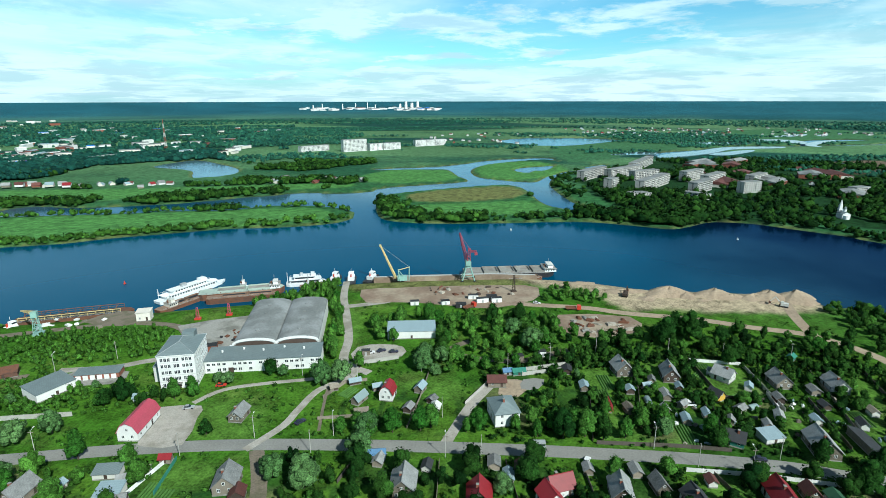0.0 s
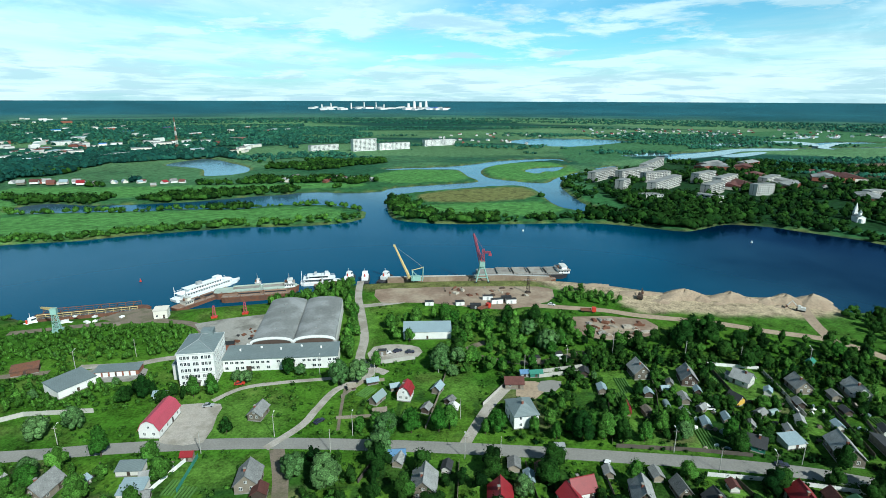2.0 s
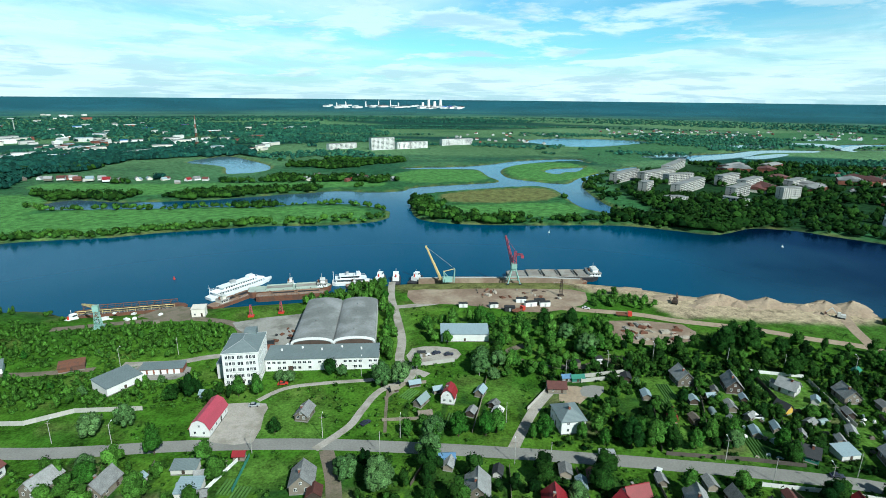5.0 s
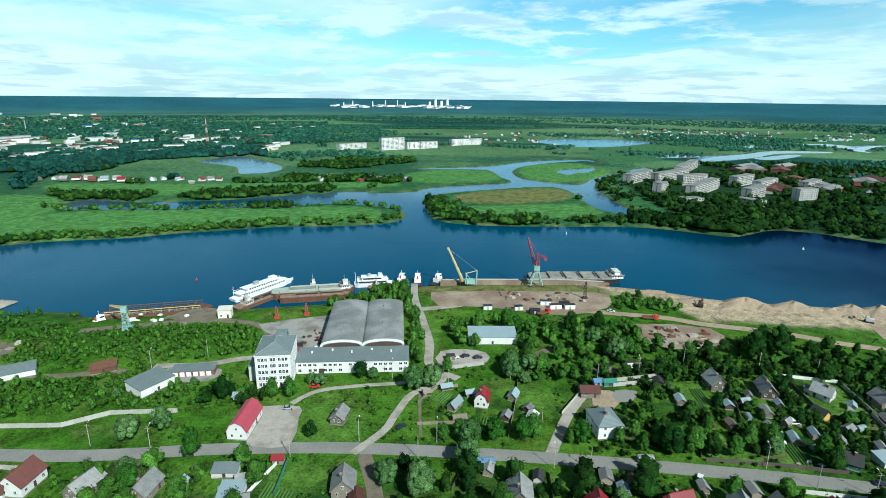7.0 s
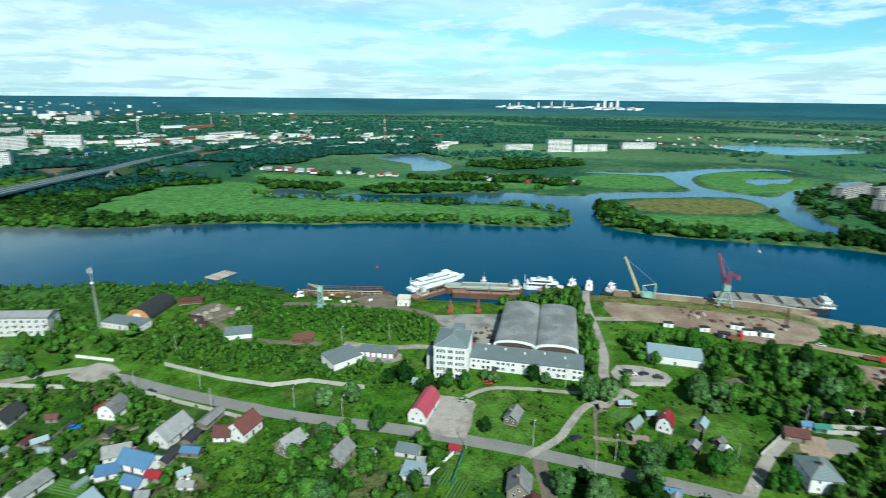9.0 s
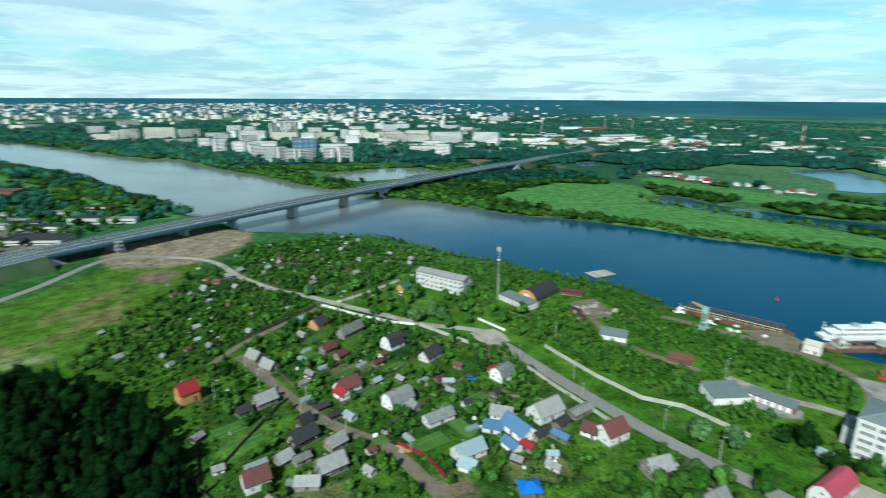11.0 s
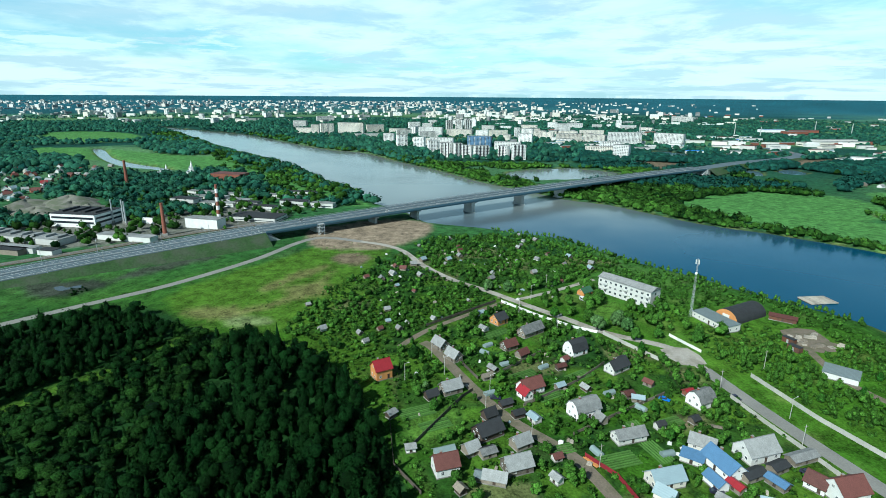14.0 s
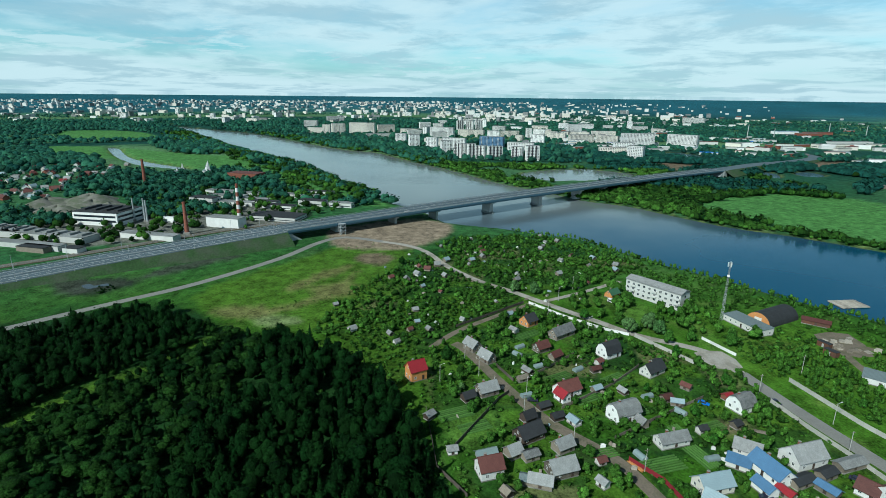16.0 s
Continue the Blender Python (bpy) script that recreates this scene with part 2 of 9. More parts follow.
    links.new(fr.outputs[0], mixer.inputs[0])
    links.new(b.outputs[0], mixer.inputs[1])
    links.new(gl.outputs[0], mixer.inputs[2])
    links.new(mixer.outputs[0], nodes["Material Output"].inputs[0])
    return m


M = {
    "ground": mat("ground cover", (0.1, 0.15, 0.05), 0.95, 0.75, 0.16, 1.1, 0.8, spec=0.05, attribute="cover", by_object=0),
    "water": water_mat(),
    "asphalt": mat("worn asphalt", (0.25, 0.245, 0.225), 0.9, 0.2, 0.12, 1.5, by_object=0.03),
    "asphalt_new": mat("motorway asphalt", (0.10, 0.135, 0.155), 0.85, 0.12, 0.08, 1.5, by_object=0.03),
    "paint": mat("road paint", (0.75, 0.75, 0.72), 0.7, 0.15, by_object=0),
    "dirt": mat("packed dirt", (0.20, 0.165, 0.125), 0.95, 0.3, 0.2, 1.5, tint=(0.12, 0.11, 0.07), by_object=0.03),
    "gravel": mat("pale gravel", (0.41, 0.38, 0.335), 0.95, 0.25, 0.15, 1.8, tint=(0.25, 0.23, 0.19), by_object=0.03),
    "concrete": mat("concrete slabs", (0.33, 0.32, 0.29), 0.9, 0.25, 0.12, 1.2, tint=(0.16, 0.155, 0.135), by_object=0.05),
    "sand": mat("river sand", (0.37, 0.29, 0.205), 0.95, 0.3, 0.08, 0.9, 0.5, tint=(0.27, 0.205, 0.145), by_object=0.05),
    "bare": mat("bare soil", (0.25, 0.18, 0.13), 0.95, 0.25, 0.06, 0.6, tint=(0.32, 0.26, 0.19), by_object=0.02),
    "white": mat("white render", (0.78, 0.78, 0.755), 0.8, 0.12, 0.3, 3),
    "cream": mat("cream panels", (0.70, 0.66, 0.58), 0.85, 0.1, 0.2, 2),
    "offwhite": mat("grey-white panels", (0.60, 0.60, 0.57), 0.85, 0.12, 0.2, 2),
    "panelgrey": mat("grey concrete panels", (0.44, 0.43, 0.40), 0.85, 0.18, 0.2, 2, by_object=0.12),
    "glass": mat("window glass", (0.03, 0.04, 0.05), 0.15, 0.2, spec=0.6),
    "frame": mat("white window frame", (0.75, 0.75, 0.73), 0.6, 0.05),
    "slate": mat("weathered slate sheets", (0.25, 0.255, 0.25), 0.85, 0.32, 0.5, 3, bands=1.3, by_object=0.3),
    "darkroof": mat("dark bitumen roof", (0.035, 0.037, 0.04), 0.8, 0.25, 0.5, 3, by_object=0.2),
    "hallroof": mat("grey roofing felt", (0.20, 0.21, 0.205), 0.9, 0.22, 0.09, 1.0, tint=(0.26, 0.27, 0.27), by_object=0.02),
    "seamroof": mat("grey-green metal roof", (0.17, 0.21, 0.215), 0.55, 0.14, 0.25, 2, bands=0.8, by_object=0.08),
    "redroof": mat("red metal roof", (0.27, 0.022, 0.030), 0.5, 0.12, 0.5, 3, bands=1.4, by_object=0.2),
    "pinkroof": mat("crimson metal roof", (0.42, 0.07, 0.105), 0.5, 0.1, 0.5, 3, bands=1.4, by_object=0.03),
    "brownroof": mat("dark red-brown roof", (0.13, 0.05, 0.042), 0.7, 0.2, 0.5, 3, bands=1.4, by_object=0.25),
    "blueroof": mat("blue metal roof", (0.10, 0.20, 0.34), 0.5, 0.12, 0.5, 3, bands=1.4, by_object=0.1),
    "tarp": mat("bright blue sheeting", (0.02, 0.17, 0.62), 0.5, 0.1),
    "paleroof": mat("pale blue-white metal roof", (0.29, 0.375, 0.41), 0.5, 0.08, 0.3, 3, bands=1.0, by_object=0.05),
    "greenroof": mat("green metal roof", (0.05, 0.13, 0.07), 0.6, 0.15),
    "wood": mat("grey weathered boards", (0.22, 0.19, 0.15), 0.9, 0.25, 0.8, 5, bands=3, by_object=0.3),
    "darkwood": mat("dark stained boards", (0.07, 0.05, 0.04), 0.9, 0.25, 0.8, 5, by_object=0.2),
    "orange": mat("new yellow timber", (0.55, 0.25, 0.085), 0.8, 0.15, 0.8, 4, by_object=0.1),
    "yellow": mat("yellow boards", (0.62, 0.40, 0.07), 0.8, 0.12, by_object=0.05),
    "brick": mat("red brick", (0.24, 0.09, 0.06), 0.9, 0.25, 0.5, 4, by_object=0.15),
    "silicate": mat("white brick", (0.62, 0.61, 0.57), 0.9, 0.1, 0.5, 4, by_object=0.08),
    "greenwall": mat("green painted boards", (0.05, 0.22, 0.16), 0.8, 0.15),
    "rust": mat("rusty steel", (0.17, 0.075, 0.045), 0.85, 0.3, 0.35, 3, tint=(0.10, 0.055, 0.04), by_object=0.15),
    "rustlight": mat("faded rusty deck", (0.26, 0.17, 0.12), 0.85, 0.25, 0.35, 3, by_object=0.1),
    "hull": mat("black hull paint", (0.03, 0.03, 0.035), 0.6, 0.2),
    "deckgreen": mat("pale green deck paint", (0.42, 0.50, 0.43), 0.8, 0.18, 0.2, 2),
    "deckgrey": mat("grey steel deck", (0.32, 0.31, 0.28), 0.8, 0.2, 0.2, 2, tint=(0.22, 0.2, 0.18)),
    "shipwhite": mat("white ship paint", (0.82, 0.84, 0.84), 0.5, 0.06),
    "craneyellow": mat("faded yellow crane paint", (0.66, 0.52, 0.24), 0.6, 0.15),
    "cranered": mat("faded red crane paint", (0.38, 0.07, 0.10), 0.6, 0.15),
    "cranegreen": mat("pale green crane paint", (0.28, 0.46, 0.40), 0.6, 0.15),
    "steel": mat("galvanised steel", (0.45, 0.47, 0.48), 0.5, 0.12, metal=0.3),
    "girder": mat("blue-grey bridge steel", (0.085, 0.165, 0.22), 0.5, 0.1, 0.05, 1, by_object=0.04),
    "pier": mat("bridge concrete", (0.42, 0.44, 0.43), 0.85, 0.12, 0.15, 2, by_object=0.04),
    "pole": mat("concrete pole", (0.45, 0.44, 0.41), 0.85, 0.12),
    "fence": mat("pale concrete fence", (0.44, 0.43, 0.39), 0.9, 0.15, by_object=0.08),
    "fencedark": mat("dark board fence", (0.10, 0.085, 0.07), 0.9, 0.2, by_object=0.2),
    "redfence": mat("dark red sheet fence", (0.22, 0.02, 0.03), 0.7, 0.1),
    "bark": mat("bark", (0.07, 0.055, 0.04), 0.95, 0.25),
    "glasshouse": mat("greenhouse film", (0.24, 0.31, 0.31), 0.3, 0.08),
    "carwhite": mat("white car paint", (0.8, 0.8, 0.8), 0.3, 0.03, spec=0.5),
    "cardark": mat("dark car paint", (0.03, 0.03, 0.06), 0.3, 0.05, spec=0.5),
    "carred": mat("red vehicle paint", (0.5, 0.05, 0.03), 0.4, 0.08),
    "tyre": mat("tyre rubber", (0.02, 0.02, 0.02), 0.9, 0.1),
    "slope": mat("embankment turf", (0.036, 0.080, 0.024), 0.95, 0.4, 0.08, 0.8, tint=(0.050, 0.068, 0.040), by_object=0),
    "creek": mat("shallow creek water", (0.10, 0.15, 0.17), 0.10, 0.2, spec=0.6),
    "puddle": mat("flood water", (0.035, 0.045, 0.045), 0.14, 0.2, spec=0.35),
    "slag": mat("weathered slag", (0.21, 0.205, 0.175), 0.95, 0.35, 0.1, 1.0, tint=(0.10, 0.115, 0.075), by_object=0.05),
    "rubble": mat("rubble and timber", (0.40, 0.36, 0.30), 0.95, 0.35, 0.6, 4, by_object=0.2),
    "veg": mat("vegetable bed", (0.07, 0.16, 0.03), 0.95, 0.35, 0.8, 5, by_object=0.2),
    "leaf": leaf_mat("foliage", (0.026, 0.098, 0.012), (0.080, 0.190, 0.030)),
    "leafpale": leaf_mat("silvery willow foliage", (0.062, 0.140, 0.042), (0.100, 0.190, 0.062)),
    "leafdark": leaf_mat("dark foliage", (0.010, 0.040, 0.007), (0.022, 0.066, 0.010)),
    # distance haze is put into this foliage colour as extra blue
    "leafhaze": leaf_mat("haze-tinted far wood foliage", (0.010, 0.050, 0.042), (0.036, 0.120, 0.068), attribute="tone"),
    # the near-black end serves woods whose cloud shade is put into the colour
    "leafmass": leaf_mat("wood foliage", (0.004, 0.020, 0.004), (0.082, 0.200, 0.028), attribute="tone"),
}


# ---- geometry helpers ----
class Geo:
    """Collects plain solids into one mesh."""

    def __init__(self):
        self.v, self.f = [], []

    def add(self, v, f):
        k = len(self.v)
        self.v += [tuple(p) for p in v]
        self.f += [tuple(i + k for i in q) for q in f]
        return self

    def box(self, x0, x1, y0, y1, z0, z1):
        return self.add([(x0, y0, z0), (x1, y0, z0), (x1, y1, z0), (x0, y1, z0), (x0, y0, z1), (x1, y0, z1), (x1, y1, z1), (x0, y1, z1)],
                        [(3, 2, 1, 0), (4, 5, 6, 7), (0, 1, 5, 4), (1, 2, 6, 5), (2, 3, 7, 6), (3, 0, 4, 7)])

    def prism(self, outline, z0, z1):
        n = len(outline)
        area = sum(outline[i][0] * outline[(i + 1) % n][1] - outline[(i + 1) % n][0] * outline[i][1] for i in range(n))
        o = list(outline) if area > 0 else list(outline)[::-1]
        return self.add([(x, y, z0) for x, y in o] + [(x, y, z1) for x, y in o],
                        [tuple(range(n, 2 * n)), tuple(range(n - 1, -1, -1))] + [(i, (i + 1) % n, n + (i + 1) % n, n + i) for i in range(n)])

    def extrude_y(self, outline, y0, y1):
        """Outline in x and z, counter-clockwise seen from -y, drawn out along y."""
        n = len(outline)
        return self.add([(x, y0, z) for x, z in outline] + [(x, y1, z) for x, z in outline],
                        [tuple(range(n)), tuple(range(2 * n - 1, n - 1, -1))] + [((i + 1) % n, i, n + i, n + (i + 1) % n) for i in range(n)])

    def extrude_x(self, outline, x0, x1):
        n = len(outline)
        return self.add([(x0, y, z) for y, z in outline] + [(x1, y, z) for y, z in outline],
                        [tuple(range(n - 1, -1, -1)), tuple(range(n, 2 * n))] + [(i, (i + 1) % n, n + (i + 1) % n, n + i) for i in range(n)])

    def beam(self, p, q, r, n=4, r2=None):
        p, q = Vector(p), Vector(q)
        d = (q - p).normalized()
        a = d.orthogonal().normalized() if abs(d.z) > 0.999 else d.cross(Vector((0, 0, 1))).normalized()
        b = d.cross(a)
        r2 = r if r2 is None else r2
        ring = [(math.cos(2 * math.pi * (i + 0.5) / n), math.sin(2 * math.pi * (i + 0.5) / n)) for i in range(n)]
        v = [p + (a * c + b * s) * r for c, s in ring] + [q + (a * c + b * s) * r2 for c, s in ring]
        return self.add(v, [tuple(range(n - 1, -1, -1)), tuple(range(n, 2 * n))] + [(i, (i + 1) % n, n + (i + 1) % n, n + i) for i in range(n)])

    def cone(self, x, y, z0, z1, r0, r1, n=12):
        return self.beam((x, y, z0), (x, y, z1), r0, n, r1)


def as_mesh(name, geo, material, smooth=False):
    me = bpy.data.meshes.new(name)
    me.from_pydata(geo.v, [], geo.f)
    me.materials.append(material)
    if smooth:
        me.polygons.foreach_set("use_smooth", [True] * len(me.polygons))
    me.update()
    return me


def part(name, geo, material, parent, label="", smooth=False):
    me = geo if isinstance(geo, bpy.types.Mesh) else as_mesh(name, geo, material, smooth)
    ob = new(name, me)
    ob.parent = parent
    if label:
        tagged(ob, label)
    return ob


def thing(name, label, category, m=None, group="", kind=""):
    ob = new(name)
    ob.empty_display_size = 1.0
    if m is not None:
        ob.matrix_basis = m
    return tagged(ob, label, category, group, kind)


def np_mesh(name, verts, faces, material, tone=None, smooth=False, normals=None):
    """A mesh from arrays; faces all have the same number of corners."""
    me = bpy.data.meshes.new(name)
    verts, faces = np.asarray(verts, np.float32), np.asarray(faces, np.int32)
    n, k = faces.shape
    me.vertices.add(len(verts))
    me.vertices.foreach_set("co", verts.ravel())
    me.loops.add(n * k)
    me.loops.foreach_set("vertex_index", faces.ravel())
    me.polygons.add(n)
    me.polygons.foreach_set("loop_start", np.arange(n, dtype=np.int32) * k)
    me.polygons.foreach_set("use_smooth", np.full(n, smooth or normals is not None))
    me.update(calc_edges=True)
    if normals is not None:
        me.normals_split_custom_set_from_vertices(np.asarray(normals, np.float32))
    if tone is not None:
        me.attributes.new("tone", "FLOAT", "POINT").data.foreach_set("value", np.asarray(tone, np.float32))
    me.materials.append(material)
    return me


def spline(points, per=4, closed=False):
    """A smooth line through plan points."""
    p = np.array(points, float)
    n = len(p)
    out = []
    for i in range(n if closed else n - 1):
        if closed:
            a, b, c, d = p[(i - 1) % n], p[i], p[(i + 1) % n], p[(i + 2) % n]
        else:
            a, b, c, d = p[max(i - 1, 0)], p[i], p[i + 1], p[min(i + 2, n - 1)]
        for k in range(per):
            t = k / per
            out.append(0.5 * (2 * b + (c - a) * t + (2 * a - 5 * b + 4 * c - d) * t**2 + (3 * b - a - 3 * c + d) * t**3))
    if not closed:
        out.append(p[-1])
    return np.array(out)


def inside(poly, x, y):
    px, py = poly[:, 0], poly[:, 1]
    qx, qy = np.roll(px, -1), np.roll(py, -1)
    odd = np.zeros(np.shape(x), bool)
    for a, b, c, d in zip(px, py, qx, qy):
        if b == d:
            continue
        odd ^= ((b > y) != (d > y)) & (x < (c - a) * (y - b) / (d - b) + a)
    return odd


def dist_line(line, x, y, closed=False):
    best = np.full(np.shape(x), 1e18)
    n = len(line)
    for i in range(n if closed else n - 1):
        a, b = line[i], line[(i + 1) % n]
        d = b - a
        t = np.clip(((x - a[0]) * d[0] + (y - a[1]) * d[1]) / max(d @ d, 1e-9), 0, 1)
        best = np.minimum(best, (x - a[0] - t * d[0]) ** 2 + (y - a[1] - t * d[1]) ** 2)
    return np.sqrt(best)


def signed(poly, x, y, reach=60.0):
    """Metres outside (+) or inside (-) a closed outline, cut off at reach."""
    out = np.full(np.shape(x), reach)
    lo, hi = poly.min(0) - reach, poly.max(0) + reach
    near = (x > lo[0]) & (x < hi[0]) & (y > lo[1]) & (y < hi[1])
    if near.any():
        xs, ys = x[near], y[near]
        d = np.minimum(dist_line(poly, xs, ys, True), reach)
        out[near] = np.where(inside(poly, xs, ys), -d, d)
    return out


def vnoise(x, y, seed=0):
    """Smooth value noise, 0 to 1, one cell a unit."""
    xi, yi = np.floor(x), np.floor(y)
    fx, fy = x - xi, y - yi
    fx, fy = fx * fx * (3 - 2 * fx), fy * fy * (3 - 2 * fy)

    def h(a, b):
        s = np.sin(a * 127.1 + b * 311.7 + seed * 74.7) * 43758.5453
        return s - np.floor(s)

    return (h(xi, yi) * (1 - fx) + h(xi + 1, yi) * fx) * (1 - fy) + (h(xi, yi + 1) * (1 - fx) + h(xi + 1, yi + 1) * fx) * fy


def fnoise(x, y, size, seed=0, octaves=4):
    total, amp, norm = 0, 1.0, 0
    for k in range(octaves):
        total = total + amp * vnoise(x / size * 2**k, y / size * 2**k, seed + k)
        norm += amp
        amp *= 0.55
    return total / norm


# ---- the plan: shores ----
NEAR_BANK = [(900, -60), (700, 40), (420, 195), (259, 291), (234, 297), (225, 316), (189, 324), (136, 331), (103, 344), (67, 353), (32, 353), (-23, 349),
             (-72, 340), (-92, 322), (-104, 310), (-140, 301), (-160, 296), (-186, 289), (-236, 277), (-261, 284), (-287, 280), (-329, 259), (-359, 250), (-397, 231),
             (-430, 219), (-481, 204), (-507, 178), (-534, 150), (-558, 117), (-578, 99), (-611, 94), (-655, 78), (-697, 58), (-753, 50), (-813, 26),
             (-931, -10), (-1067, -46), (-1209, -114), (-1333, -170), (-1768, -324), (-2156, -462)]
CITY_BANK = [(-2480, -600), (-2259, -474), (-2076, -341), (-1887, -198), (-1689, -104), (-1439, -1), (-1314, 59), (-1253, 115), (-1086, 160), (-930, 208),
             (-807, 236), (-712, 274), (-654, 293), (-610, 328), (-559, 345), (-500, 367), (-460, 397), (-421, 419), (-380, 438), (-330, 452), (-295, 472),
             (-253, 488), (-207, 506), (-154, 513), (-108, 530), (-92, 554)]
BACK_CHANNEL = [(-95, 584), (-115, 606), (-151, 623), (-204, 618), (-237, 598), (-274, 594), (-312, 590), (-345, 580), (-443, 566), (-476, 566), (-495, 585),
                (-489, 612), (-468, 622), (-413, 612), (-335, 632), (-292, 652), (-250, 679), (-223, 690), (-184, 714), (-137, 707), (-92, 722)]
ISLAND_SHORE = [(-84, 690), (-78, 640), (-70, 583), (-58, 547), (-23, 530), (46, 528), (103, 533), (149, 533), (189, 517), (217, 502), (236, 507), (274, 531),
                (310, 523), (335, 501), (367, 470), (382, 446), (480, 340), (760, 160), (960, 60)]
DELTA = [(-84, 650), (-78, 683), (-47, 716), (15, 750), (74, 776), (108, 767), (118, 715), (120, 656), (130, 613), (160, 585), (198, 560),
         (213, 581), (183, 599), (161, 632), (157, 678), (156, 732), (160, 790), (180, 848), (239, 930), (300, 1000), (310, 1030), (250, 990), (232, 1115), (225, 1146),
         (165, 1138), (91, 1097), (54, 1054), (-2, 1005), (-74, 980), (-112, 966), (-108, 948), (-3, 961), (16, 940), (27, 874), (40, 815), (-24, 781), (-90, 741)]
DELTA_ISLE = [(262, 965), (217, 926), (170, 863), (144, 808), (119, 810), (66, 850), (53, 890), (54, 954), (84, 1025), (158, 1088), (225, 1105)]
LAKE = [(-536, 1006), (-522, 1098), (-492, 1113), (-436, 1058), (-371, 983), (-347, 921), (-358, 876), (-394, 859), (-433, 942), (-471, 970)]
GREY_POND = [(172, 1633), (286, 1767), (460, 1751), (542, 1654), (427, 1519), (301, 1431), (222, 1486)]
STREAM = [(454, 1198), (512, 1265), (606, 1316), (754, 1422), (898, 1429), (1300, 1500), (1300, 1460), (878, 1397), (756, 1351), (621, 1268), (503, 1172), (466, 1167)]
STREAM_FAR = [(998, 1539), (1136, 1652), (1257, 1640), (1250, 1600), (1114, 1560), (1040, 1500), (960, 1438)]
BRIDGE_POND = [(-876, 302), (-914, 353), (-920, 430), (-881, 473), (-838, 483), (-800, 425), (-801, 368), (-812, 318)]
SMALL_PONDS = [[(-1109, 725), (-1147, 788), (-1071, 797), (-1029, 729)], [(-830, 714), (-818, 737), (-766, 700), (-781, 685)], [(-811, 771), (-817, 809), (-771, 794), (-766, 754)],
               [(129, 951), (149, 984), (176, 993), (211, 1011), (183, 944), (160, 938), (150, 912), (134, 922)]]
CREEK = [(-1440, -459), (-1408, -427), (-1240, -364), (-1136, -299), (-1051, -227), (-1022, -221), (-1080, -293), (-1163, -347), (-1289, -405)]
FLOOD_PUDDLE = [(-436, -172), (-438, -168), (-434, -164), (-437, -158), (-432, -154), (-431, -160), (-428, -165), (-431, -169)]

near_line = spline(NEAR_BANK)
river = np.vstack([near_line, spline(CITY_BANK), spline(BACK_CHANNEL), spline(ISLAND_SHORE)])
near_land = np.vstack([near_line, [(-2480, -640), (-2600, -3000), (2600, -3000), (2600, -200)]])
waters = [river, spline(DELTA, 3, True), spline(LAKE, 3, True), spline(GREY_POND, 3, True), spline(STREAM, 3, True), spline(STREAM_FAR, 3, True),
          spline(BRIDGE_POND, 3, True), spline(CREEK, 3, True)] + [spline(p, 3, True) for p in SMALL_PONDS]
isle = spline(DELTA_ISLE, 3, True)
MID = (-35.0, -8.0)


def shore_distance(x, y):
    d = np.full(np.shape(x), 60.0)
    for k, w in enumerate(waters):
        s = signed(w, x, y)
        if k == 1:
            s = np.maximum(s, -signed(isle, x, y))
        d = np.minimum(d, s)
    return d


def land_height(x, y):
    """Ground height over the plan and the distance to the nearest shore; far off the plain rises to the horizon."""
    r = np.hypot(x - MID[0], y - MID[1])
    d = shore_distance(x, y)
    low = 1.7 + 0.5 * fnoise(x, y, 90, 3, 2) + 2.0 * np.clip((r - 900) / 900, 0, 1)
    base = np.where(inside(near_land, x, y), 4.0, np.minimum(low, 4.0))
    z = np.where(d > 0, np.minimum(base, 0.15 + 0.30 * d), np.maximum(-2.5, 0.30 * d))
    return z + 118.0 * np.clip((r - 2400) / 2400, 0, 1) ** 2, d


# ---- ground: one sheet out to the horizon ----
# FIELD holds extra blue, the haze over the far plain
GRASS, MEADOW, DRY, FOREST, SOIL, SANDY, FIELD, PALE = ((0.043, 0.116, 0.010), (0.072, 0.150, 0.016), (0.15, 0.155, 0.055), (0.012, 0.040, 0.012), (0.17, 0.13, 0.09),
                                                         (0.40, 0.32, 0.22), (0.055, 0.145, 0.062), (0.17, 0.22, 0.09))


def blend(col, color, w):
    return col * (1 - w[..., None]) + np.array(color) * w[..., None]


def soft(d, width=3.0):
    return np.clip(0.5 - d / width, 0, 1)


FLOODS = []
LAWN = (0.085, 0.175, 0.026)
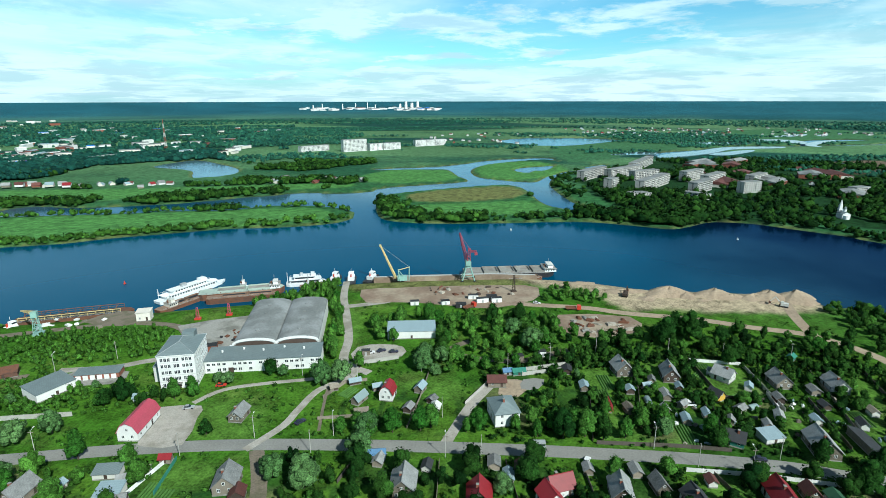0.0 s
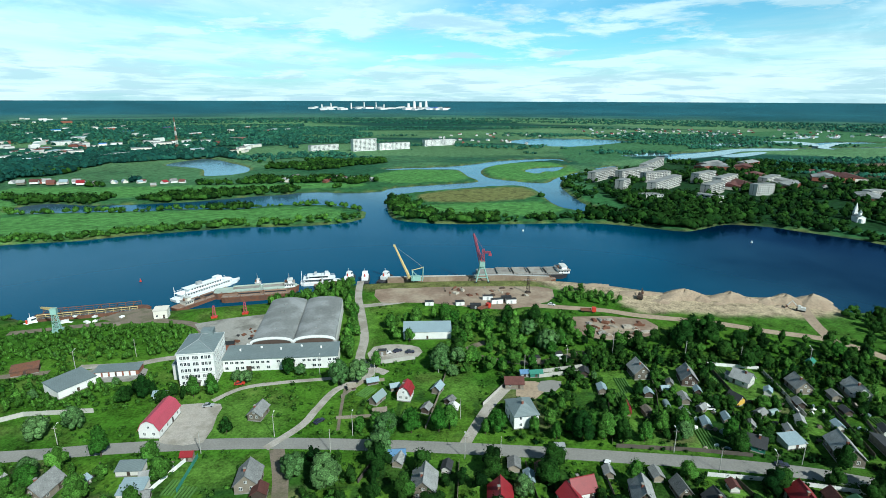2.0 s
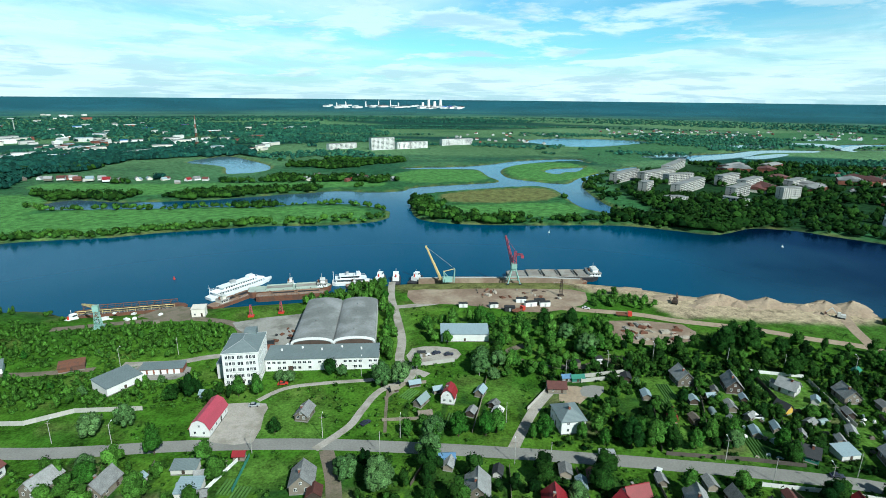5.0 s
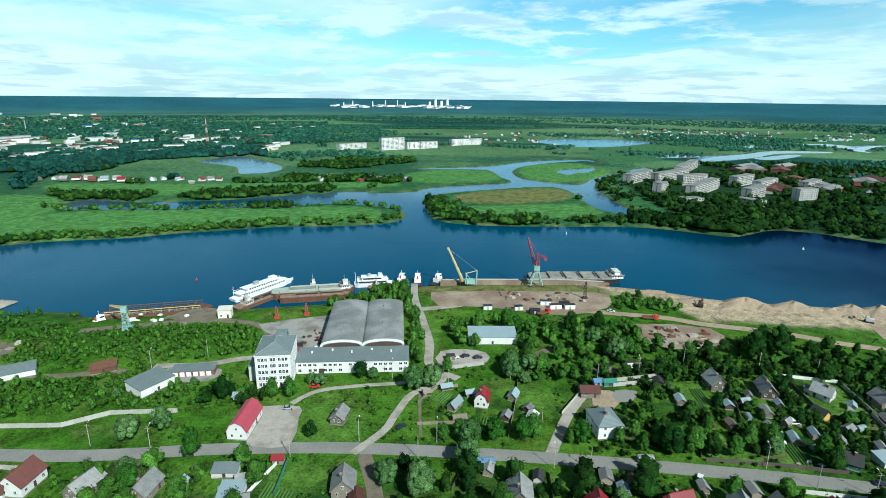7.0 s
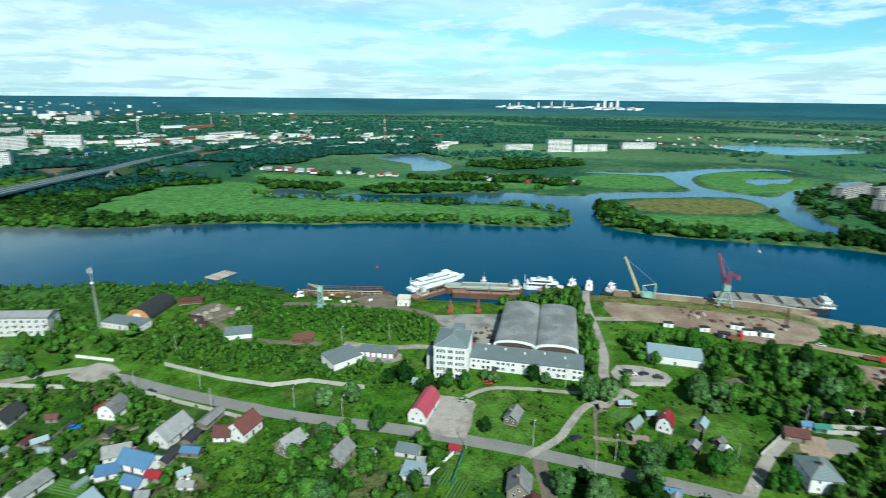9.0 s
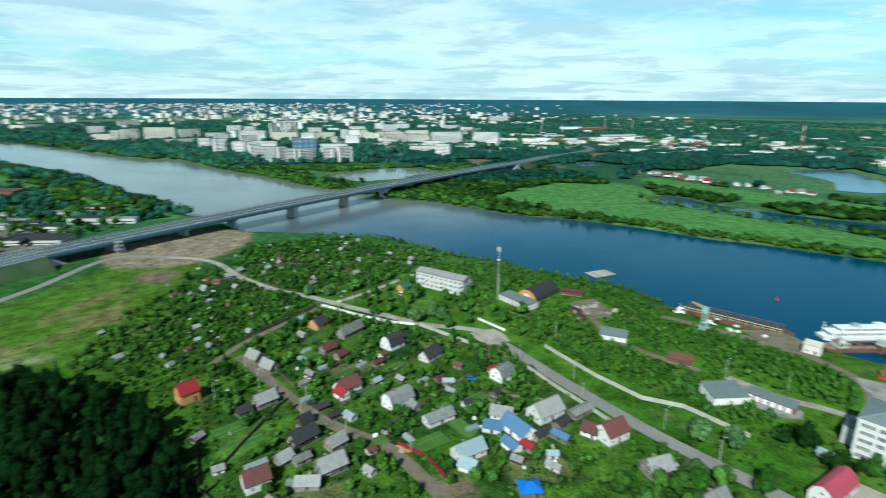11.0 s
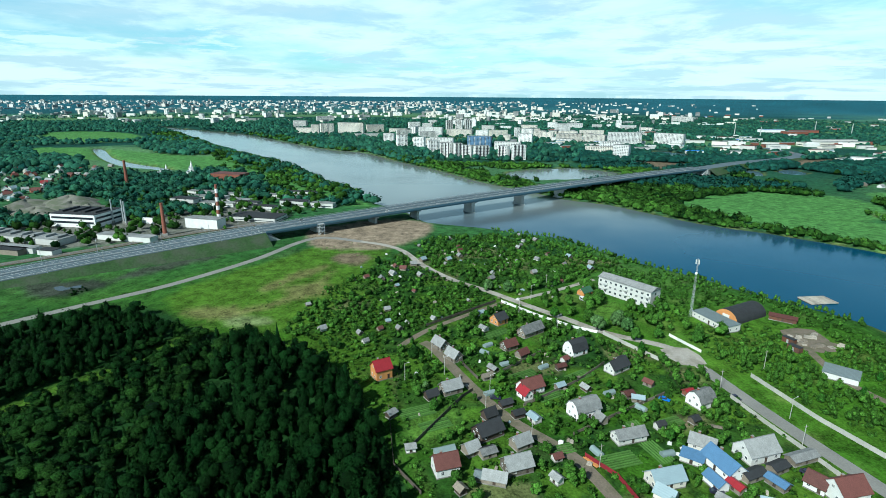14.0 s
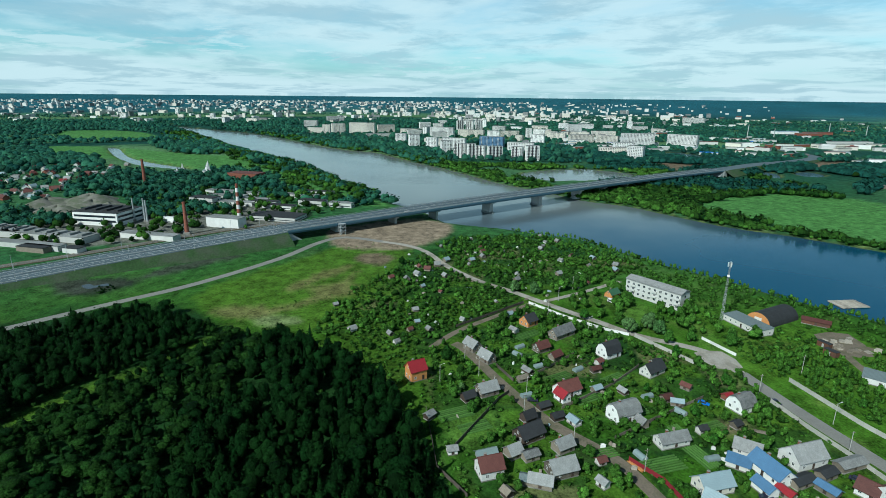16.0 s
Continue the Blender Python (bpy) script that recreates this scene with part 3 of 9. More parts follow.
LAWNS = [[(114, 222), (126, 225), (135, 218), (128, 191), (110, 193)], [(172, 201), (182, 209), (176, 187), (169, 179), (169, 192)], [(133, 182), (139, 183), (133, 171), (124, 166)], [(62, 215), (77, 216), (70, 199), (60, 202)],
         [(60, 179), (69, 181), (73, 166), (59, 165)], [(86, 176), (92, 176), (86, 161), (79, 160)], [(92, 219), (100, 220), (95, 199), (88, 197)], [(85, 146), (93, 147), (89, 136), (80, 136)], [(158, 181), (167, 176), (155, 161), (153, 171)],
         [(-92, 142), (-72, 142), (-73, 154), (-90, 154)], [(-100, 170), (-70, 166), (-68, 190), (-92, 192)], [(-48, 230), (-40, 232), (-46, 292), (-54, 290)],
         [(116, 186), (121, 186), (119, 179), (113, 178)], [(94, 210), (103, 210), (98, 198), (89, 197)], [(-6, 210), (4, 212), (10, 195), (1, 192), (-6, 195)], [(-19, 208), (-7, 207), (-7, 200), (-19, 201)],
         [(2, 151), (9, 151), (8, 141), (2, 141)], [(62, 179), (68, 179), (74, 170), (70, 161), (60, 162)], [(-243, 17), (-244, 36), (-227, 32), (-224, 15)], [(-330, 158), (-320, 158), (-300, 140), (-318, 132)], [(-284, 168), (-262, 166), (-262, 156), (-284, 158)]]
# green of the far meadows with the blue of distance haze painted in
HAZY_MEADOW = (0.085, 0.215, 0.055)
COVERS = [(LAWN, p) for p in LAWNS] + [  # colour, outline
    (MEADOW, [(-398, -101), (-454, -50), (-500, 0), (-470, 45), (-430, 25), (-364, -1), (-335, -40)]),
    (DRY, [(-446, -4), (-424, -32), (-404, -46), (-398, -42), (-420, -18), (-440, 2)]),
    ((0.27, 0.21, 0.155), [(-548, -12), (-578, 60), (-556, 98), (-520, 92), (-478, 50), (-490, -5)]),
    (HAZY_MEADOW, [(-365, 445), (-295, 480), (-200, 515), (-115, 545), (-150, 600), (-300, 575), (-450, 545), (-560, 420), (-620, 420), (-560, 390)]),
    (HAZY_MEADOW, [(-600, 420), (-500, 410), (-470, 560), (-560, 640), (-640, 560)]),
    (HAZY_MEADOW, [(-520, 640), (-400, 660), (-250, 720), (-130, 750), (-160, 790), (-400, 745), (-600, 720)]),
    (DRY, [(-40, 690), (20, 735), (100, 750), (105, 680), (40, 640), (-30, 640)]),
    (HAZY_MEADOW, [(-20, 560), (110, 570), (110, 640), (30, 630), (-30, 610)]),
    (HAZY_MEADOW, [(70, 850), (130, 820), (220, 940), (180, 1070), (70, 1000)]),
    (HAZY_MEADOW, [(-90, 790), (20, 820), (10, 930), (-80, 940), (-130, 850)]),
    (FIELD, [(250, 1050), (600, 1350), (1300, 1550), (1500, 2200), (700, 1900), (350, 1600)]),
    (HAZY_MEADOW, [(-640, 60), (-760, 10), (-889, -50), (-998, -88), (-1180, -160), (-1236, -250), (-1408, -430), (-1453, -549), (-1417, -574), (-1291, -515), (-1206, -425), (-1178, -372), (-1118, -322), (-1021, -215), (-966, -139), (-943, -87), (-800, -60), (-700, -10)]),
    (HAZY_MEADOW, [(-1797, -697), (-1991, -738), (-2003, -618), (-1884, -492), (-1636, -397), (-1596, -484), (-1648, -602)]),
    (FOREST, [(-380, -175), (-385, -110), (-345, -75), (-300, -15), (-220, 8), (-180, 0), (-130, -60), (-140, -300), (-350, -300)]),
    (SOIL, [(-985, 575), (-909, 700), (-829, 560)]),
    (SOIL, [(-917, 881), (-912, 1019), (-857, 968), (-818, 832)]),
    ((0.16, 0.16, 0.14), [(-560, -260), (-535, -200), (-560, -120), (-575, -60), (-640, -30), (-690, -120), (-650, -200), (-680, -260), (-620, -330)]),
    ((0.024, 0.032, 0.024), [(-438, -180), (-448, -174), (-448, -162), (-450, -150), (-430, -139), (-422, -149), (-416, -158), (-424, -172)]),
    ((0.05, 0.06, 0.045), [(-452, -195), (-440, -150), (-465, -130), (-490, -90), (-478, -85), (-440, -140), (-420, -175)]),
    (DRY, [(-404, -32), (-403, -3), (-383, -8), (-386, -27)]),
    (DRY, [(-378, -86), (-376, -60), (-358, -56), (-362, -76)]),
    (PALE, [(-361, -65), (-356, -47), (-348, -39), (-347, -55)]),
    (DRY, [(-429, -3), (-388, -24), (-363, -67), (-360, -63), (-384, -19), (-426, 2)]),
    (SOIL, [(-217, 118), (-214, 128), (-208, 123), (-210, 116)]),
    (SOIL, [(-184, 74), (-178, 80), (-170, 78), (-174, 70)]),
    (SOIL, [(-470, 12), (-458, 30), (-440, 18), (-452, 2)]),
    # floor of the riverside quarter, darkened to put cloud shade into the colour
    (FOREST, [(205, 560), (240, 540), (330, 520), (420, 490), (600, 400), (900, 500), (900, 900), (600, 1080), (420, 1060), (330, 1000), (240, 880), (205, 800), (200, 680)]),
    (DRY, [(-52, 322), (66, 331), (66, 346), (34, 350), (-46, 343)]),
    (MEADOW, [(-240, -170), (-268, -146), (-290, -133), (-303, -120), (-310, -108), (-328, -92), (-350, -72), (-344, -68), (-322, -88), (-304, -104), (-296, -118), (-284, -129), (-262, -145), (-238, -165)]),
    (SANDY, [(58, 352), (103, 343), (136, 330), (189, 323), (226, 318), (226, 292), (199, 282), (168, 284), (130, 286), (106, 291), (94, 318), (60, 330)]),
    (SOIL, [(704, 1022), (869, 1058), (741, 897), (667, 883)]),
]

fine = np.arange(-50.0, 120.0, 0.34)
coarse = np.arange(124.0, 310.0, 5.0)
az = np.radians(np.concatenate([fine, coarse]))
rad = np.concatenate([[0.01, 10.0], 30 * 1.016 ** np.arange(int(math.log(4620 / 30) / math.log(1.016)) + 1)])
A, R = np.meshgrid(az, rad, indexing="ij")
GX, GY = MID[0] - np.sin(A) * R, MID[1] + np.cos(A) * R
GZ, GD = land_height(GX, GY)
GZ = GZ + np.where((GD > 14) & (R > 900), 0.6 * (fnoise(GX, GY, 25, 8, 2) - 0.5), 0)

n1, n2, n3 = fnoise(GX, GY, 55, 1), fnoise(GX, GY, 14, 5, 3), fnoise(GX, GY, 260, 9)
cover = np.ones(GX.shape + (3,)) * np.array(GRASS)
cover = blend(cover, MEADOW, np.clip((n1 - 0.45) * 4, 0, 1) * 0.7)
cover = blend(cover, DRY, np.clip((n2 - 0.62) * 5, 0, 1) * 0.35)
cover = blend(cover, FOREST, np.clip((0.42 - n1) * 5, 0, 1) * 0.5)
# beyond the town the plain is wood and fields
true_far = 2400 / np.clip(1 - np.clip((R - 2400) / 2400, 0, 0.93), 0.05, 1)
ang = np.degrees(A)
far_noise = fnoise(A * 620, R, 260, 21, 5)
fields = np.clip((far_noise - 0.47) * 9, 0, 1) * np.clip((R - 700) / 500, 0, 1)
wood = np.clip((R - 700) / 500, 0, 1) * (1 - fields)
wood = np.maximum(wood, np.clip((R - 3600) / 350, 0, 1))
eastern = np.clip((-ang + 2) / 12, 0, 1) * np.clip((R - 1500) / 300, 0, 1) * np.clip((3700 - R) / 500, 0, 1)
# distance haze is put into the ground colour, bluer further out
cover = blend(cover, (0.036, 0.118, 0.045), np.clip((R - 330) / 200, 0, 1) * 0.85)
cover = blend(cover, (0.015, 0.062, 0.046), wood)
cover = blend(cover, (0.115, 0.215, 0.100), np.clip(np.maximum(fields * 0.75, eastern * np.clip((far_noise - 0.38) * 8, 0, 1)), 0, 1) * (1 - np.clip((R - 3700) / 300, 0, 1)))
# bluest tint, painted as haze, just short of the horizon
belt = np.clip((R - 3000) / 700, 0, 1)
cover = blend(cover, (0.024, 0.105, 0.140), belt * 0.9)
streak = fnoise(GX / 3.0, GY / 3.0, 60, 33, 3)
cover *= (0.75 + 0.5 * streak)[..., None]
# garden plots: strips of lawn, beds and bare earth with straight edges
for turn, outline in [(6, [(30, 165), (180, 158), (205, 220), (60, 240), (20, 208)]), (4, [(-150, 100), (150, 100), (150, 140), (60, 152), (-150, 152)]), (-14, [(-310, 15), (-195, 15), (-150, 90), (-165, 145), (-250, 148), (-345, 92)]),
                      (-22, [(-386, -13), (-445, 43), (-503, 87), (-490, 168), (-396, 205), (-308, 35), (-332, -32)]), (0, [(-50, 168), (10, 170), (30, 200), (-45, 206)])]:
    c_, s_ = math.cos(radians(turn)), math.sin(radians(turn))
    u_, v_ = (GX * c_ + GY * s_) / 15.0, (-GX * s_ + GY * c_) / 24.0
    u_ = u_ + 0.5 * (np.floor(v_) % 2)
    hsh = np.sin(np.floor(u_) * 91.7 + np.floor(v_) * 47.3) * 4375.85
    hsh -= np.floor(hsh)
    zone = soft(signed(np.array(outline, float), GX, GY, 20), 3.0)
    edge = np.minimum(np.minimum(u_ - np.floor(u_), 1 - (u_ - np.floor(u_))) * 15, np.minimum(v_ - np.floor(v_), 1 - (v_ - np.floor(v_))) * 24)
    cover = blend(cover, MEADOW, zone * (hsh > 0.45) * 0.75)
    cover = blend(cover, SOIL, zone * (hsh > 0.86) * 0.45)
    cover = blend(cover, FOREST, zone * (hsh < 0.25) * 0.55)
    cover = blend(cover, FOREST, zone * (edge < 1.2) * 0.6)
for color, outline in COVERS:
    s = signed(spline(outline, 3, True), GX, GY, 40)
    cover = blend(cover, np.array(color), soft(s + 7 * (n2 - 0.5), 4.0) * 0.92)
shoreline = np.clip(1 - np.abs(GD - 2.0) / 3.0, 0, 1)
cover = blend(cover, (0.16, 0.17, 0.06), shoreline * 0.7)
cover = blend(cover, (0.05, 0.05, 0.03), np.clip(-GD / 2, 0, 1))

na, nr = GX.shape
idx = np.arange(na * nr).reshape(na, nr)
nxt = np.roll(idx, -1, 0)
quads = np.stack([idx[:, :-1], idx[:, 1:], nxt[:, 1:], nxt[:, :-1]], -1).reshape(-1, 4)[:, ::-1]
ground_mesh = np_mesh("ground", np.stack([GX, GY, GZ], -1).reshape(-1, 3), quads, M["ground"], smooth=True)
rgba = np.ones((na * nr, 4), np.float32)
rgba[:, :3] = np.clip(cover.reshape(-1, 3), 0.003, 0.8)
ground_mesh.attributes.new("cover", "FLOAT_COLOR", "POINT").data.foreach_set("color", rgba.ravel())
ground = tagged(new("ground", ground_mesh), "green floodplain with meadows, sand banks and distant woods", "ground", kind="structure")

wv = [(0, 0, 0)] + [(2440 * math.cos(k * math.pi / 32), 2440 * math.sin(k * math.pi / 32), 0) for k in range(64)]
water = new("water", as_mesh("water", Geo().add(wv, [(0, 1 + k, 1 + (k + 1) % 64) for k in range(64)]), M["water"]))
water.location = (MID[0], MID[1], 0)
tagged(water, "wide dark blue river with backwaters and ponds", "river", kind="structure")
puddle = new("puddle", as_mesh("puddle", Geo().prism(spline(FLOOD_PUDDLE, 3, True), 3.5, 4.05), M["puddle"]))
for outline in [[(458, 1147), (514, 1208), (607, 1275), (720, 1366), (851, 1371), (827, 1331), (701, 1303), (601, 1206), (484, 1123), (447, 1102)], [(588, 1193), (720, 1287), (724, 1258), (618, 1168)],
                [(905, 1665), (933, 1617), (999, 1615), (1022, 1547), (965, 1448), (938, 1528), (880, 1551)], [(942, 1412), (1039, 1526), (1146, 1588), (983, 1429), (950, 1360)], [(1224, 1789), (1342, 1907), (1236, 1760)],
                [(369, 1185), (453, 1250), (487, 1222), (430, 1184)], [(632, 1495), (759, 1533), (835, 1471), (712, 1436)], [(1071, 1765), (1226, 1863), (1188, 1790), (1049, 1712)]]:
    FLOODS.append(outline)
    creek = new("creek", as_mesh("creek", Geo().prism(spline(outline, 4, True), 1.5, float(land_height(*np.array(outline, float).T)[0].max()) + 0.45), M["creek"]))
    tagged(creek, "pale winding creek through the flood meadows", "water", kind="structure")
tagged(puddle, "shallow flood puddle in the meadow", "puddle", kind="structure")


def survey(x, y):
    """Height and shore distance read off the ground sheet; quick."""
    x, y = np.asarray(x, float), np.asarray(y, float)
    b = (np.degrees(np.arctan2(MID[0] - x, y - MID[1])) + 50.0) % 360.0 - 50.0
    r = np.hypot(x - MID[0], y - MID[1])
    deg = np.degrees(az)
    i = np.clip(np.searchsorted(deg, b) - 1, 0, len(deg) - 2)
    j = np.clip(np.searchsorted(rad, r) - 1, 0, len(rad) - 2)
    u, v = np.clip((b - deg[i]) / (deg[i + 1] - deg[i]), 0, 1), np.clip((r - rad[j]) / (rad[j + 1] - rad[j]), 0, 1)

    def mixed_at(g):
        return (g[i, j] * (1 - u) + g[i + 1, j] * u) * (1 - v) + (g[i, j + 1] * (1 - u) + g[i + 1, j + 1] * u) * v

    return mixed_at(GZ), mixed_at(GD)


def ground_at(x, y):
    return float(survey(x, y)[0])


# ---- roads, yards ----
ROADS, BANKS = [], []


def road(name, points, width, material, label, category, top=4.06, bottom=3.7, heights=None, smooth=True, bank=False):
    line = spline(points, 5) if smooth else np.array(points, float)
    d = np.gradient(line, axis=0)
    d /= np.linalg.norm(d, axis=1)[:, None]
    side = np.stack([-d[:, 1], d[:, 0]], 1) * width / 2
    n = len(line)
    zs = np.full(n, top) if heights is None else np.interp(np.linspace(0, 1, n), np.linspace(0, 1, len(heights)), heights)
    g = Geo()
    v = []
    if bank:
        BANKS.append((line, zs, width))
    for p, s, z in zip(line, side, zs):
        low = max(bottom, z - 0.4) if bank else bottom
        v += [(*(p + s), z), (*(p - s), z), (*(p - s), low), (*(p + s), low)]
    f = []
    for i in range(n - 1):
        a, b = 4 * i, 4 * i + 4
        f += [(a, a + 1, b + 1, b), (a + 1, a + 2, b + 2, b + 1), (a + 3, a, b, b + 3)]
    f += [(3, 2, 1, 0), tuple(4 * n - 4 + k for k in range(4))]
    g.add(v, [q[::-1] for q in f])
    ROADS.append((line, width / 2))
    return tagged(new(name, as_mesh(name, g, material)), label, category, kind="structure")


MAIN_ROAD = [(320, 90), (230, 118), (170, 135), (135, 144), (118, 149), (102, 152), (80, 155), (58, 157), (35, 159), (-15, 162), (-67, 163), (-112, 160), (-147, 155), (-168, 153), (-211, 152), (-246, 153)]
road("road", MAIN_ROAD, 6.4, M["asphalt"], "worn grey asphalt street through the village", "road")
road("road", [(-246, 153), (-268, 152), (-291, 131), (-313, 119), (-333, 108), (-366, 91), (-391, 76), (-426, 64), (-465, 57), (-486, 46), (-502, 28)], 5.0, M["gravel"], "pale gravel lane past allotments", "road", 4.05)
road("road", [(-346, 97), (-320, 46), (-302, 24)], 3.5, M["dirt"], "narrow earth lane between gardens", "lane", 4.04)
road("road", [(-346, 102), (-355, 132), (-369, 168)], 3.5, M["gravel"], "short gravel lane to the flats", "lane", 4.04)
road("road", [(-304, 36), (-294, 40), (-260, 46), (-232, 53), (-208, 65), (-195, 68), (-170, 70), (-140, 72)], 5.0, M["dirt"], "rutted brown dirt track", "dirt track", 4.045)
road("road", [(-330, -250), (-378, -176), (-399, -143), (-424, -103), (-469, -54), (-511, -22), (-522, 0), (-502, 28)], 6.0, M["asphalt"], "grey asphalt service road beside the motorway", "road", 4.05)
road("road", [(-67, 160), (-58, 174), (-55, 185), (-50, 200), (-38, 212), (-40, 222)], 3.2, M["gravel"], "pale gravel side road", "road", 4.07)
road("road", [(-31, 214), (-44, 225), (-46, 249), (-52, 279), (-59, 310), (-62, 338)], 4.4, M["gravel"], "pale concrete road down to the port", "road", 4.08)
road("road", [(-63, 160), (-55, 137), (-50, 100)], 5.0, M["dirt"], "dark dirt track", "dirt track", 4.04)
road("road", [(22, 204), (12, 187), (2, 163)], 4.0, M["gravel"], "gravel alley", "lane", 4.04)
road("road", [(-170, 217), (-148, 220), (-135, 226), (-120, 230), (-110, 232)], 4.5, M["gravel"], "gravel access road to the works yard", "road", 4.04)
road("road", [(-98, 190), (-90, 200), (-75, 205), (-55, 209), (-40, 214)], 2.6, M["gravel"], "concrete drive before the works", "lane", 4.045)
road("road", [(40, 298), (57, 295), (85, 290), (105, 282), (140, 273), (164, 262), (190, 251), (205, 225), (205, 190), (230, 150)], 6.0, M["sand"], "sandy haul road", "dirt track", 4.05)
road("road", [(205, 300), (196, 275), (190, 251)], 6.0, M["sand"], "sandy track to the stockpiles", "dirt track", 4.06)
road("road", [(-60, 292), (-40, 298), (-28, 305), (-30, 320)], 5.0, M["gravel"], "gravel road into the port yard", "road", 4.05)
road("road", [(-120, 232), (-135, 262), (-160, 270), (-180, 268), (-230, 252)], 5.0, M["dirt"], "dirt road along the slipway", "dirt track", 4.05)
road("road", [(-250, 235), (-262, 225), (-240, 212), (-215, 205), (-180, 212)], 4.0, M["dirt"], "dirt road through scrub", "dirt track", 4.04)

road("road", [(19, 249), (7, 240), (8, 233), (14, 229), (25, 226), (38, 225), (50, 231), (62, 236)], 4.0, M["dirt"], "worn dirt lane behind the gardens", "lane", 4.05)
road("road", [(-47, 206), (-46, 190), (-44, 171)], 1.2, M["dirt"], "trodden garden path", "path", 4.03)


def yard(name, outline, material, label, category, top=4.05):
    ob = new(name, as_mesh(name, Geo().prism(spline(outline, 2, True), 3.6, top), material))
    ROADS.append((np.vstack([outline, outline[:1]]).astype(float), 1.5))
    YARDS.append(np.array(outline, float))
    return tagged(ob, label, category, kind="structure")


YARDS = []
yard("pavement", [(-140, 266), (-107, 280), (-100, 282), (-95, 236), (-107, 221), (-118, 232), (-124, 250)], M["concrete"], "cracked concrete works yard with dark stains", "yard", 4.07)
yard("pavement", [(-107, 166), (-112, 182), (-110, 187), (-94, 188), (-92, 180), (-90, 163), (-103, 162)], M["gravel"], "pale gravel forecourt", "yard", 4.075)
yard("pavement", [(-50, 322), (-28, 325), (-7, 328), (55, 330), (62, 318), (56, 303), (30, 290), (7, 294), (-13, 299), (-30, 300), (-44, 300)], M["bare"], "bare gravel port yard", "yard", 4.065)
yard("pavement", [(66, 280), (105, 277), (104, 257), (78, 250), (64, 258)], M["bare"], "rubble-strewn earth yard", "yard", 4.065)
yard("pavement", [(-40, 226), (-18, 230), (-18, 240), (-28, 243), (-40, 240)], M["gravel"], "small gravel parking yard", "yard", 4.085)
yard("pavement", [(-166, 205), (-140, 205), (-138, 216), (-160, 218)], M["concrete"], "concrete yard before the sheds", "yard", 4.05)
yard("pavement", [(-195, 272), (-168, 266), (-164, 280), (-180, 288)], M["dirt"], "bare sandy slip", "yard", 4.07)
yard("pavement", [(-272, 222), (-252, 214), (-245, 228), (-268, 240)], M["dirt"], "brown yard with timber heaps", "yard", 4.06)
yard("pavement", [(24, 196), (32, 194), (38, 205), (28, 208)], M["sand"], "sandy house yard", "yard", 4.05)
yard("pavement", [(36, 208), (45, 208), (41, 200), (34, 200)], M["asphalt"], "grey paved house yard", "yard", 4.055)
yard("pavement", [(-268, 146), (-252, 146), (-250, 158), (-266, 160)], M["gravel"], "gravel turning place", "yard", 4.065)


# ---- buildings ----
FOOT = []  # plan circles kept clear of trees


def claim(x, y, r):
    FOOT.append((x, y, r))


def local(x, y, yaw, z=3.95):
    return pose(x, y, z, 0, 0, yaw)


def window(parent, m, w, h, pane=True):
    """A window set into a wall: white frame with a dark pane; its outside faces -y."""
    key = (round(w, 1), round(h, 1))
    if key not in WINDOW_MESHES:
        f = Geo()
        t = 0.09
        f.box(-w / 2, w / 2, -0.06, 0.03, 0, t).box(-w / 2, w / 2, -0.06, 0.03, h - t, h).box(-w / 2, -w / 2 + t, -0.06, 0.03, t, h - t)
        f.box(w / 2 - t, w / 2, -0.06, 0.03, t, h - t).box(-t / 2, t / 2, -0.05, 0.03, t, h - t)
        WINDOW_MESHES[key] = (as_mesh("window", f, M["frame"]), as_mesh("pane", Geo().box(-w / 2 + t, w / 2 - t, -0.02, 0.02, t, h - t), M["glass"]))
    fm, pm = WINDOW_MESHES[key]
    ob = part("window", fm, None, parent)
    ob.matrix_basis = m
    if pane:
        part("pane", pm, None, ob)
    return ob


WINDOW_MESHES = {}


def gable_outline(w, eave, ridge, over=0.0):
    k = w / 2 + over
    drop = over * (ridge - eave) / (w / 2)
    return [(-k, eave - drop), (0, ridge), (k, eave - drop)]


def roof_slab(profile, x0, x1, t=0.18):
    """A bent sheet of thickness t over a profile of (y, z), drawn out along x."""
    top = [(y, z + t) for y, z in profile]
    n = len(profile)
    g = Geo()
    v = [(x, y, z) for x in (x0, x1) for y, z in list(profile) + top]
    m = 2 * n
    f = []
    for i in range(n - 1):
        f += [(i, i + 1, m + i + 1, m + i), (n + i + 1, n + i, m + n + i, m + n + i + 1)]
        f += [(i + 1, i, n + i, n + i + 1), (m + i, m + i + 1, m + n + i + 1, m + n + i)]
    f += [(0, m, m + n, n), (n - 1, 2 * n - 1, m + 2 * n - 1, m + n - 1)]
    return g.add(v, f)


